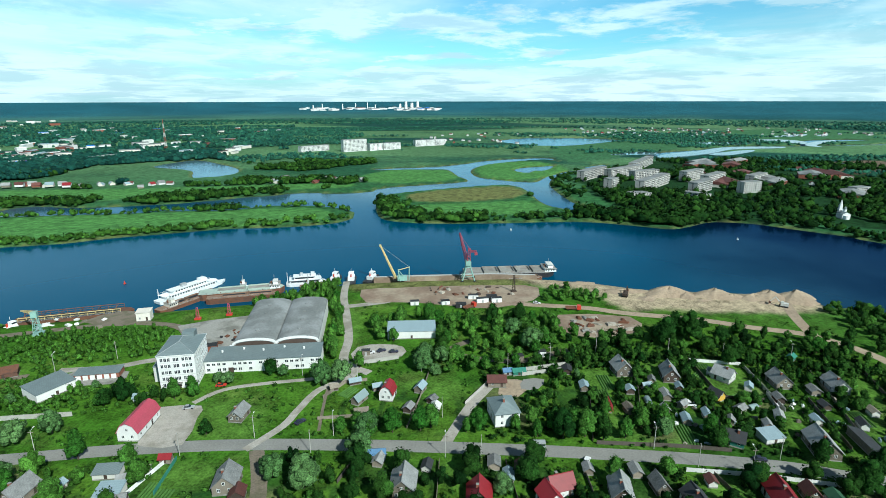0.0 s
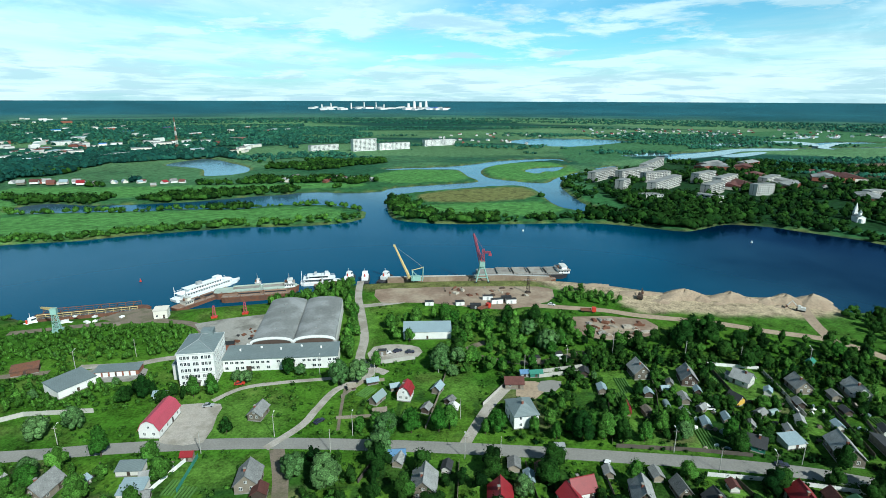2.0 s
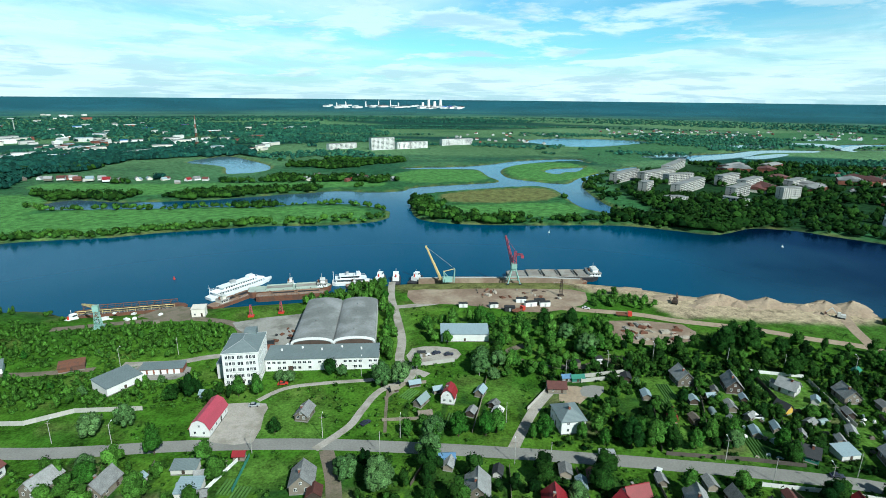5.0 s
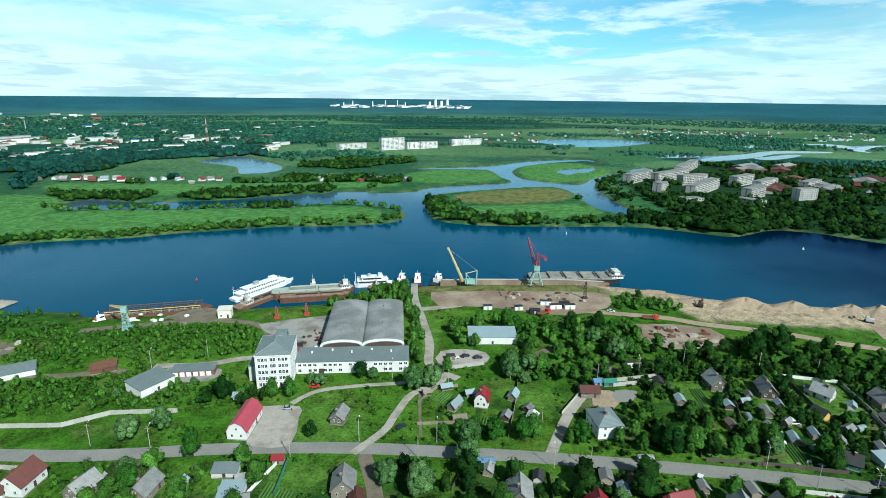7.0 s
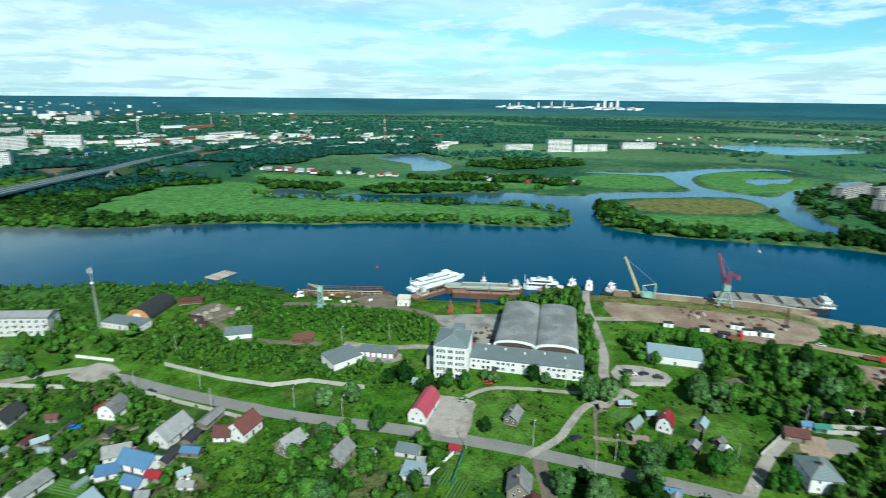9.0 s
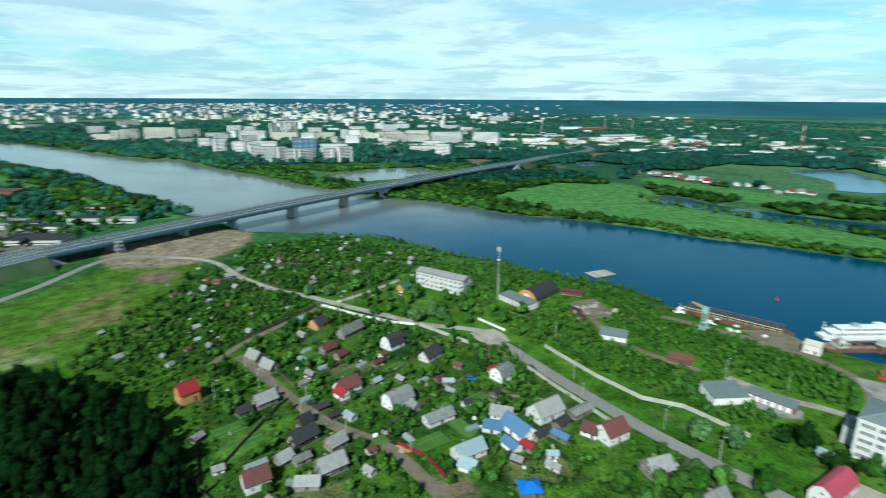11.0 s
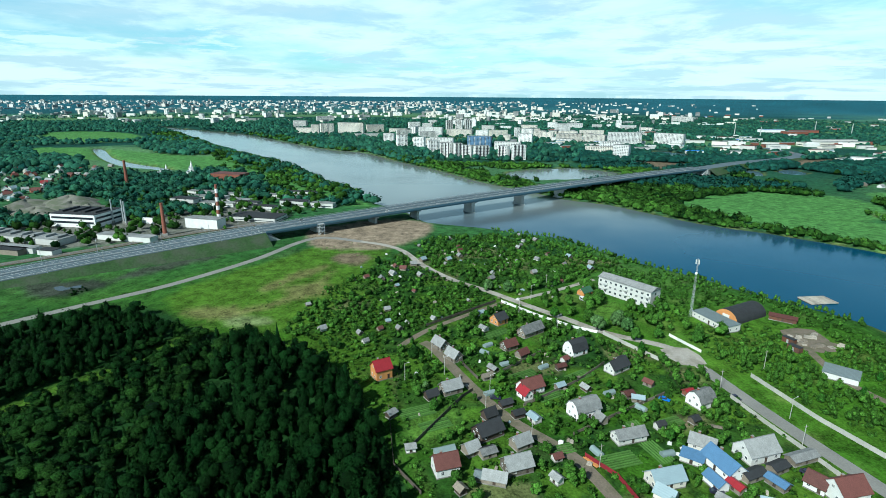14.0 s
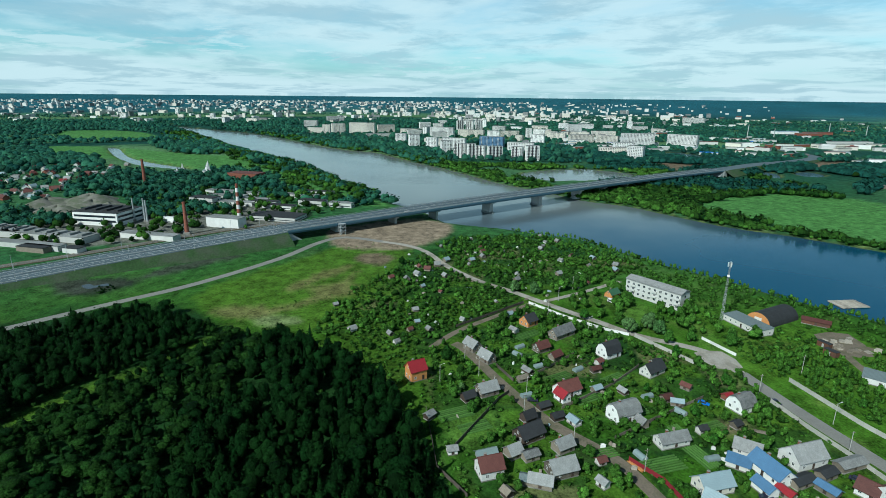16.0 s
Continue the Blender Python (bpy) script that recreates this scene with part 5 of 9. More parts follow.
# ---- the works ----
def works_office():
    """Five-storey white office block with a grey-green hipped roof."""
    x, y, yaw, W, D, Hh = -110.5, 211.5, 9.5, 14.5, 20.0, 14.9
    o = thing("office_building", "five-storey white rendered office block with grey metal hipped roof", "office building", local(x, y, yaw))
    claim(x, y, 13)
    part("wall", Geo().box(-W / 2, W / 2, -D / 2, D / 2, -0.3, Hh), M["white"], o)
    part("cornice", Geo().box(-W / 2 - 0.35, W / 2 + 0.35, -D / 2 - 0.35, D / 2 + 0.35, Hh, Hh + 0.35), M["white"], o)
    k, ov = D / 2 - W / 2, 0.3
    a, b, z0, z1 = W / 2 + ov, D / 2 + ov, Hh + 0.35, Hh + 3.2
    r = part("roof", Geo().add([(-a, -b, z0), (a, -b, z0), (a, b, z0), (-a, b, z0), (0, -k, z1), (0, k, z1)], [(0, 1, 4), (1, 2, 5, 4), (2, 3, 5), (3, 0, 4, 5), (3, 2, 1, 0)]), M["seamroof"], o)
    for p, q in [((-a, -b, z0), (0, -k, z1)), ((a, -b, z0), (0, -k, z1)), ((-a, b, z0), (0, k, z1)), ((a, b, z0), (0, k, z1)), ((0, -k, z1), (0, k, z1))]:
        part("seam", Geo().beam(p, q, 0.13), M["steel"], r)
    part("penthouse", Geo().box(-1.0, 4.0, 4.5, 9.0, Hh + 0.4, Hh + 3.8), M["seamroof"], o, "low roof housing")
    for lev in range(5):
        z = 1.0 + 2.85 * lev
        if lev < 4:
            part("ledge", Geo().box(-W / 2 - 0.06, W / 2 + 0.06, -D / 2 - 0.06, -D / 2, z + 2.3, z + 2.42), M["offwhite"], o)
        for px in (-5.6, -4.2, -2.8, -0.6, 0.6, 2.8, 4.2, 5.6):
            window(o, pose(px, -D / 2, z), 1.15, 1.6)
        for k in range(9):
            py = -D / 2 + 1.6 + k * 2.1
            window(o, pose(W / 2, py, z, 0, 0, 90), 1.15, 1.6)
    d = part("door", Geo().box(-0.9, 0.9, -D / 2 - 0.08, -D / 2 + 0.02, 0.05, 2.3), M["darkwood"], o)
    part("canopy", Geo().box(-1.6, 1.6, -D / 2 - 1.6, -D / 2, 2.6, 2.8), M["concrete"], d)
    part("stair_tower", Geo().box(-W / 2 - 4.5, -W / 2 - 0.02, -3, 4, -0.3, 7.0), M["offwhite"], o, "lower grey side wing")
    part("tower_roof", Geo().box(-W / 2 - 4.7, -W / 2 - 0.03, -3.2, 4.2, 7.0, 7.25), M["seamroof"], o)


def works_wing():
    x, y, yaw, L, D, Hh = -79, 222.5, 6.0, 50, 12, 5.8
    o = thing("workshop_wing", "long low white workshop wing with grey roof", "workshop", local(x, y, yaw))
    claim(x, y, 9), claim(x - 15, y - 1, 9), claim(x + 15, y + 2, 9)
    part("wall", Geo().box(-L / 2, L / 2, -D / 2, D / 2, -0.3, Hh), M["white"], o)
    part("roof", roof_slab([(-D / 2 - 0.4, Hh), (D / 2 + 0.2, Hh + 1.0)], -L / 2 - 0.3, L / 2 + 0.3, 0.25), M["seamroof"], o)
    for k in range(22):
        px = -L / 2 + 1.6 + k * 2.24
        if k % 5 != 4:
            window(o, pose(px, -D / 2, 3.6), 1.5, 1.2)
            if k % 3 != 1:
                window(o, pose(px, -D / 2, 0.9), 1.5, 1.4)
    for k in (4, 14):
        part("door", Geo().box(-L / 2 + 1.0 + k * 2.24, -L / 2 + 3.2 + k * 2.24, -D / 2 - 0.08, -D / 2, 0, 2.4), M["darkwood"], o)
    for k in range(5):
        part("roof_vent", Geo().cone(-L / 2 + 6 + 9 * k, 1.0 + (k % 2) * 2, Hh + 0.5, Hh + 1.7, 0.45, 0.45, 8), M["white"], o)


def works_hall():
    """Hall under two barrel roofs with white arched edges."""
    x, y, yaw, W, D, Hh = -79.5, 256.0, 7.0, 39.0, 53.0, 7.6
    o = thing("industrial_hall", "large hall with twin grey barrel roofs and white arched gables", "factory hall", local(x, y, yaw))
    for k in (-16, 0, 16):
        claim(x + 2, y + k, 20)
    part("wall", Geo().box(-W / 2, W / 2, -D / 2, D / 2, -0.3, Hh), M["offwhite"], o)
    half = W / 2
    for s in (-1, 1):
        cx = s * half / 2
        arc = [(cx - half / 2 * math.cos(k * math.pi / 14), Hh + 2.4 * math.sin(k * math.pi / 14)) for k in range(15)]
        b = part("vault", Geo().extrude_y([(px, pz) for px, pz in arc[::-1]][::-1][::1], -D / 2, D / 2), M["hallroof"], o, "grey felt barrel roof")
        ring = arc + [(cx + (half / 2 - 0.0) * math.cos(k * math.pi / 14), Hh - 0.75 + 2.3 * math.sin(k * math.pi / 14)) for k in range(15)]
        v, f = [], []
        for k in range(15):
            (ax, azz) = arc[k]
            ix, iz = cx - (half / 2) * math.cos(k * math.pi / 14), Hh - 0.8 + 2.4 * math.sin(k * math.pi / 14)
            v += [(ax, -D / 2 - 0.35, azz + 0.25), (ix, -D / 2 - 0.35, iz), (ix, -D / 2 + 0.3, iz), (ax, -D / 2 + 0.3, azz + 0.25)]
        for k in range(14):
            p, q = 4 * k, 4 * k + 4
            f += [(p, p + 1, q + 1, q), (p + 1, p + 2, q + 2, q + 1), (p + 2, p + 3, q + 3, q + 2), (p + 3, p, q, q + 3)]
        part("arched_edge", Geo().add(v, f), M["white"], b, "white arched roof edge")
        glaze = [(cx - half / 2 * 0.93 * math.cos(k * math.pi / 14), Hh - 0.9 + 2.1 * math.sin(k * math.pi / 14)) for k in range(15)]
        part("fanlight", Geo().extrude_y(glaze[::-1][::-1], -D / 2 - 0.12, -D / 2 - 0.02), M["darkwood"], b, "dark arched fanlight")
        for k in range(4):
            part("roof_vent", Geo().box(cx - 0.8, cx + 0.8, -18 + 11 * k, -16.4 + 11 * k, Hh + 2.3, Hh + 3.0), M["hallroof"], b)
    for k in range(6):
        part("gate", Geo().box(-W / 2 - 0.1, -W / 2, -22 + 8 * k, -17.5 + 8 * k, 0, 4.6), M["darkwood"], o)


works_office()
works_wing()
works_hall()

# sheds west of the office
house(-161, 199, 62, 15, 11, 3.6, 4.8, H["seamroof"], H["white"], "white shed with a blue-grey mono-pitch roof", "shed", False, False, "shed", "shed")
gar = house(-148.5, 212, 10, 18, 6, 2.6, 3.1, H["seamroof"], H["brick"], "row of brick garages with grey-green roof and white doors", "shed", False, False, "garage_row", "garage")
for k in range(6):
    part("garage_door", Geo().box(-8.2 + k * 2.8, -6.2 + k * 2.8, -3.12, -3.0, 0.1, 2.2), M["white"], gar)
wh = house(-14.5, 254, 3, 24, 10, 4.2, 5.6, H["paleroof"], H["white"], "white warehouse with a broad pale blue roof", "shed", False, False, "warehouse", "warehouse")
hut = house(-162, 275, 12, 7, 5.5, 5.0, 5.6, H["cream"], H["cream"], "two-storey cream harbour hut", "shed", False, True, "harbour_hut", "hut", rows=2)
for bx, by, bw, bl, bh, mt, lab in [(20, 306, 6, 2.6, 2.6, "white", "white site container"), (25, 300, 7, 2.8, 2.8, "white", "white site container"), (31, 305, 6, 2.6, 2.6, "darkroof", "dark site container"),
                                    (33.5, 300.5, 6, 2.8, 2.8, "white", "white site container"), (40, 262, 5, 3.5, 3.4, "white", "small white transformer hut"), (-15, 296.5, 5, 3, 2.4, "white", "small white kiosk"),
                                    (3, 297, 5, 3, 2.4, "white", "small white kiosk"), (12, 292, 6, 3, 2.6, "darkroof", "dark metal container"), (-251, 209, 6, 3, 2.6, "rust", "rusty steel container"), (-259, 214, 6, 2.6, 2.6, "rust", "rusty steel container"),
                                    (48, 230, 3, 3, 2.8, "white", "small white pump hut"), (36, 226, 5, 3, 2.5, "wood", "grey field shed"), (-112, 236, 10, 4, 3.2, "brick", "red sheet-metal store"), (-35, 232, 4, 2.5, 2.4, "wood", "grey hut by the parking yard")]:
    c = thing("site_container", lab + " on bare ground", "container", local(bx, by, rng.uniform(0, 14)), "containers and huts")
    part("body", Geo().box(-bw / 2, bw / 2, -bl / 2, bl / 2, -0.1, bh), M[mt], c)
    part("roof", Geo().box(-bw / 2 - 0.12, bw / 2 + 0.12, -bl / 2 - 0.12, bl / 2 + 0.12, bh, bh + 0.14), M["darkroof"], c)
    part("door", Geo().box(-0.5, 0.5, -bl / 2 - 0.05, -bl / 2, 0.1, 2.0), M["steel"], c)
    claim(bx, by, bw / 2 + 0.5)


# ---- blocks of flats ----
def flats(x, y, yaw, length, depth, floors, wall, label, near=False, z=None, k=1.0, group="blocks of flats", storey=2.9, stripes=None, plain=False):
    """A slab block; k scales those that stand for far ones."""
    z = ground_at(x, y) if z is None else z
    o = thing("apartment_block", label, "apartment block", pose(x, y, z - 0.3, 0, 0, yaw) @ Matrix.Scale(k, 4), group)
    claim(x, y, length * 0.45 * k)
    h = 0.9 + floors * storey + 0.6
    body = Geo().box(-length / 2, length / 2, -depth / 2, depth / 2, -1, h)
    part("wall", body, wall, o)
    part("roof", Geo().box(-length / 2 - 0.25, length / 2 + 0.25, -depth / 2 - 0.25, depth / 2 + 0.25, h, h + 0.35), M["hallroof"], o)
    n = int(length / 3.3)
    win, bal = Geo(), Geo()
    for side in (-1, 1):
        for f in range(floors):
            zz = 1.7 + storey * f
            for i in range(n):
                px = -length / 2 + length * (i + 0.5) / n
                y0, y1 = sorted((side * depth / 2, side * (depth / 2 + 0.06)))
                if near and side < 0:
                    window(o, pose(px, side * depth / 2, zz, 0, 0, 0 if side < 0 else 180), 1.6, 1.5)
                elif not near:
                    yy = side * (depth / 2 + 0.05)
                    q = [(px - 0.85, yy, zz), (px + 0.85, yy, zz), (px + 0.85, yy, zz + 1.5), (px - 0.85, yy, zz + 1.5)]
                    win.add(q if side < 0 else q[::-1], [(0, 1, 2, 3)])
                if i % 4 == 1 and f > 0:
                    b0, b1 = sorted((side * depth / 2, side * (depth / 2 + 1.1)))
                    bal.box(px - 1.5, px + 1.5, b0, b1, zz - 0.9, zz + 0.1)
            x0, x1 = sorted((side * length / 2, side * (length / 2 + 0.05)))
            win.box(x0, x1, -0.7, 0.7, zz, zz + 1.4)
    tagged(part("glazing", win, M["glass"], o), kind="stuff")
    if not plain:
        tagged(part("balcony_tier", bal, M["offwhite"], o), kind="stuff")
    if stripes:
        for i in range(int(length / 7)):
            px = -length / 2 + 3.5 + i * 7
            part("stripe", Geo().box(px - 0.9, px + 0.9, -depth / 2 - 1.2, -depth / 2, 0, h), stripes, o)
            part("stripe", Geo().box(px - 0.9, px + 0.9, depth / 2, depth / 2 + 1.2, 0, h), stripes, o)
    return o


flats(-333.5, 170.5, 23, 36, 10, 3, M["offwhite"], "three-storey grey-white block of flats with slate gable roof", near=True, z=4.0)
rf = thing("gable_roof", "grey slate roof of the three-storey block", "roof", local(-333.5, 170.5, 23, 13.8))
part("slab", roof_slab([(-5.5, 0.0), (0, 2.0), (5.5, 0.0)], -18.5, 18.5), M["slate"], rf)
part("gable", Geo().extrude_x([(-4.9, 0.0), (4.9, 0.0), (0, 1.75)], -18, 18), M["offwhite"], rf)
for x0, y0, x1, y1, ff, lab in [(209, 806, 261, 869, 5, "five-storey white panel block"), (255, 824, 326, 889, 5, "long five-storey grey-white panel block"), (322, 911, 396, 1028, 5, "long five-storey grey panel block"), (226, 726, 240, 742, 5, "narrow five-storey white block"),
                                (262, 706, 326, 782, 5, "long five-storey white panel block"), (232, 663, 260, 664, 2, "two-storey white school building"), (286, 806, 331, 829, 5, "five-storey grey-white panel block"), (359, 798, 401, 834, 5, "five-storey grey panel block"),
                                (324, 688, 361, 724, 5, "five-storey grey-white panel block"), (370, 754, 415, 797, 5, "five-storey grey-white panel block"), (390, 696, 417, 704, 5, "five-storey white block"), (445, 774, 484, 808, 4, "four-storey pale block"),
                                (525, 681, 548, 689, 3, "three-storey white block"), (307, 671, 325, 646, 2, "two-storey pale building")]:
    flats((x0 + x1) / 2, (y0 + y1) / 2, math.degrees(math.atan2(y1 - y0, x1 - x0)), math.hypot(x1 - x0, y1 - y0), 12, ff, M["panelgrey"] if ff > 2 else M["offwhite"], lab + " among dark trees", z=2.6, storey=2.55)
for fx, fy, fyaw, fl, ff in [(-300, 1290, 44, 75, 4), (-204, 1285, 35, 60, 9), (-158, 1312, 38, 36, 5), (-122, 1335, 30, 45, 5), (-30, 1438, 30, 90, 5)]:
    flats(fx, fy, fyaw, fl, 14, ff, M["white"], "white panel block beyond the meadows", z=3.0)


# ---- bridge and motorway ----
B0, BU = Vector((-530, -53, 0)), Vector((-0.3735, 0.9276, 0)).normalized()
BN = Vector((-BU.y, BU.x, 0))
bridge_yaw = math.degrees(math.atan2(BU.y, BU.x))
S0, S1, DECK_W = 0.0, 703.0, 25.0


def deck_z(s):
    """The deck's gentle arch."""
    return 15.4 - 3.0 * ((s - 345.0) / 358.0) ** 2


def sweep(y0, y1, lo, hi, n=36, s0=S0, s1=S1):
    """A bar along the bridge between two offsets, lo to hi metres over the deck line."""
    g, v, f = Geo(), [], []
    for k in range(n + 1):
        s = s0 + (s1 - s0) * k / n
        z = deck_z(s)
        v += [(s, y0, z + lo), (s, y1, z + lo), (s, y1, z + hi), (s, y0, z + hi)]
    for k in range(n):
        p, q = 4 * k, 4 * k + 4
        f += [(p + 1, p, q, q + 1), (p + 2, p + 1, q + 1, q + 2), (p + 3, p + 2, q + 2, q + 3), (p, p + 3, q + 3, q)]
    f += [(0, 1, 2, 3), (4 * n + 3, 4 * n + 2, 4 * n + 1, 4 * n)]
    return g.add(v, f)


bridge = thing("bridge", "long blue-grey steel girder road bridge on concrete piers", "bridge", pose(B0.x, B0.y, 0, 0, 0, bridge_yaw))
part("deck", sweep(-DECK_W / 2, DECK_W / 2, -0.5, 0.0), M["asphalt_new"], bridge)
for gy in (-9.0, 9.0):
    part("girder", sweep(gy - 1.6, gy + 1.6, -3.1, -0.52), M["girder"], bridge)
for gy in (-DECK_W / 2, DECK_W / 2):
    part("fascia", sweep(gy - 0.3, gy + 0.3, -1.3, 0.35), M["girder"], bridge)
    rail = sweep(gy - 0.07, gy + 0.07, 1.3, 1.5)
    low = sweep(gy - 0.05, gy + 0.05, 0.75, 0.9)
    rail.add(low.v, low.f)
    for k in range(int((S1 - S0) / 4)):
        s = S0 + 4 * k
        rail.box(s, s + 0.22, gy - 0.09, gy + 0.09, deck_z(s) + 0.3, deck_z(s) + 1.5)
    part("railing", rail, M["steel"], bridge, "pale steel railing")
for gy in (-0.5, 9.6, -9.6):
    part("barrier", sweep(gy - 0.2, gy + 0.2, 0.35, 0.85), M["steel"], bridge, "pale crash barrier")
for gy in (-4.8, 4.8):
    g = Geo()
    for k in range(int((S1 - S0) / 12)):
        s = S0 + 12 * k
        g.box(s, s + 5, gy - 0.12, gy + 0.12, deck_z(s) - 0.05, deck_z(s + 2.5) + 0.03)
    tagged(part("lane_marking", g, M["paint"], bridge), kind="stuff")
for s in (48, 108, 156, 228, 303, 372, 418, 462, 510, 558, 606, 655):
    big = s in (228, 303, 372)
    wx, top = (4.4 if big else 2.6), deck_z(s)
    pr = part("pier", Geo().box(s - wx / 2, s + wx / 2, -6.5, 6.5, -2.5, top - 4.6), M["pier"], bridge)
    part("pier_cap", Geo().box(s - wx / 2 - 0.4, s + wx / 2 + 0.4, -9.5, 9.5, top - 4.6, top - 3.1), M["pier"], pr)
    if big:
        part("footing", Geo().prism([(s + 4.2 * math.cos(a), 9.5 * math.sin(a)) for a in [k * math.pi / 8 for k in range(16)]], -2.5, 0.9), M["pier"], pr)
for s in (S0 - 5, S1 + 5):
    ab = part("abutment", Geo().box(s - 5.2, s + 5.0, -DECK_W / 2 - 1, DECK_W / 2 + 1, 0, 11.9), M["pier"], bridge, "concrete abutment")
    part("slope_paving", Geo().extrude_y([(s + 5.0, 3.6), (s + 18.0, 3.6), (s + 5.0, 11.0)] if s < 0 else [(s - 5.2, 3.6), (s - 5.2, 11.0), (s - 18, 3.6)], -DECK_W / 2, DECK_W / 2), M["pier"], ab)
p = B0 + BU * 48 - BN * 15.5
tw = thing("stair_tower", "pale steel stair tower beside the bridge", "stair tower", pose(p.x, p.y, 3.9, 0, 0, bridge_yaw))
for cx in (-2.2, 2.2):
    for cy in (-1.6, 1.6):
        part("column", Geo().box(cx - 0.25, cx + 0.25, cy - 0.25, cy + 0.25, -0.2, 9.6), M["steel"], tw)
for zz in (3.2, 6.4, 9.4):
    part("landing", Geo().box(-2.8, 2.8, -2.2, 2.2, zz, zz + 0.3), M["steel"], tw)
for zz in (0.0, 3.4, 6.6):
    part("flight", Geo().beam((-2.0, 0, zz), (2.0, 0, zz + 3.1), 0.5), M["steel"], tw)
MOTORWAY = [(B0.x - BU.x * 1, B0.y - BU.y * 1), (-513, -92), (-481, -166), (-453, -223), (-415, -300), (-370, -400)]
MW_Z = [12.5, 11.4, 9.0, 7.2, 6.5, 6.0]
road("road", MOTORWAY, 30.0, M["asphalt_new"], "wide new motorway on an embankment", "motorway", heights=MW_Z, bank=True)
far_end = B0 + BU * (S1 + 1)
road("road", [(far_end.x, far_end.y), (-862, 745), (-905, 870), (-965, 985), (-1040, 1030), (-1130, 1060)], 24.0, M["asphalt_new"], "motorway embankment beyond the bridge", "motorway", heights=[12.3, 10, 8, 6, 5, 5], bank=True)
for line, zs, width in BANKS:
    d = np.gradient(line, axis=0)
    d /= np.linalg.norm(d, axis=1)[:, None]
    nn = np.stack([-d[:, 1], d[:, 0]], 1)
    v, f = [], []
    for q, n_, z in zip(line, nn, zs):
        a0, a1 = n_ * (width / 2 + 1.0), n_ * (width / 2 + 1.0 + max(0.2, z - 4.0) * 1.8)
        v += [(*(q + a1), 3.2), (*(q + a0), z - 0.12), (*(q - a0), z - 0.12), (*(q - a1), 3.2)]
    for k in range(len(line) - 1):
        for j in range(3):
            f.append((4 * k + j + 1, 4 * k + j, 4 * k + 4 + j, 4 * k + 5 + j)[::-1])
    me = as_mesh("embankment", Geo().add(v, f), M["slope"])
    tagged(new("embankment", me), "grassy earth embankment slope of the motorway", "embankment", kind="structure")
verge = spline(MOTORWAY, 10)
dv = np.gradient(verge, axis=0)
dv /= np.linalg.norm(dv, axis=1)[:, None]
vz = np.interp(np.linspace(0, 1, len(verge)), np.linspace(0, 1, 6), MW_Z)


def offset_line(off, up_):
    return [(p[0] - q[1] * off, p[1] + q[0] * off, z + up_) for p, q, z in zip(verge, dv, vz)]


for off in (-14.6, -0.6, 0.6, 14.6):
    g = Geo()
    pts = offset_line(off, 0.65)
    for a, b in zip(pts[:-1], pts[1:]):
        g.beam(a, b, 0.22)
        g.box(a[0] - 0.15, a[0] + 0.15, a[1] - 0.15, a[1] + 0.15, a[2] - 0.8, a[2])
    tagged(new("crash_barrier", as_mesh("crash_barrier", g, M["steel"])), "pale steel crash barrier along the motorway", "crash barrier", "crash barriers")
for off in (-11.5, -7.5, -3.6, 3.6, 7.5, 11.5):
    g = Geo()
    pts = offset_line(off, 0.03)
    for i, (a, b) in enumerate(zip(pts[:-1], pts[1:])):
        va, vb = Vector(a), Vector(b)
        if abs(off) > 10 or abs(off) < 5:
            g.beam(va, vb, 0.10)
        else:
            g.beam(va, va + (vb - va) * 0.5, 0.10)
    tagged(new("lane_marking", as_mesh("lane_marking", g, M["paint"])), "white lane marking on the motorway", "road marking", kind="structure")
road("road", [(-580, -20), (-586, -55), (-569, -103), (-523, -180), (-490, -240), (-440, -330)], 9.0, M["dirt"], "brown railway bed behind the motorway", "railway", 4.5)
for off in (-2.2, -0.7, 0.9, 2.4):
    line = spline([(-580, -20), (-586, -55), (-569, -103), (-523, -180), (-490, -240), (-440, -330)], 8)
    d2 = np.gradient(line, axis=0)
    d2 /= np.linalg.norm(d2, axis=1)[:, None]
    g = Geo()
    for (a, da), (b, db) in zip(list(zip(line, d2))[:-1], list(zip(line, d2))[1:]):
        g.beam((a[0] - da[1] * off, a[1] + da[0] * off, 4.6), (b[0] - db[1] * off, b[1] + db[0] * off, 4.6), 0.1)
    tagged(new("rail", as_mesh("rail", g, M["steel"])), "worn steel rail of the siding", "rail", "rails")
for k in range(9):
    i = 4 + 5 * k
    q, dd, z = verge[i], dv[i], vz[i]
    for off in (-16.0, 16.0):
        lp = thing("street_lamp", "tall grey motorway lamp post", "street lamp", pose(q[0] - dd[1] * off, q[1] + dd[0] * off, z - 1.2, 0, 0, math.degrees(math.atan2(dd[1], dd[0])) + (90 if off < 0 else -90)), "motorway lamps")
        part("mast", Geo().cone(0, 0, 0, 11, 0.16, 0.09, 8), M["steel"], lp)
        arm = part("arm", Geo().beam((0, 0, 11), (2.2, 0, 11.5), 0.06, 6), M["steel"], lp)
        part("lamp_head", Geo().box(1.8, 2.7, -0.15, 0.15, 11.45, 11.6), M["white"], arm)

# ---- port, cranes, ships ----
quay = thing("quay_wall", "concrete quay wall along the port", "quay", None, kind="structure")
part("wall", Geo().prism([(-45, 345), (34, 350.5), (66, 348), (66, 352), (34, 354.5), (-23, 351.5), (-45, 348)], -2.5, 4.0), M["bare"], quay)
part("kerb", Geo().prism([(-44, 346.6), (34, 353.2), (65, 350.8), (65, 351.8), (34, 354.2), (-44, 347.8)], 4.0, 4.35), M["pier"], quay)


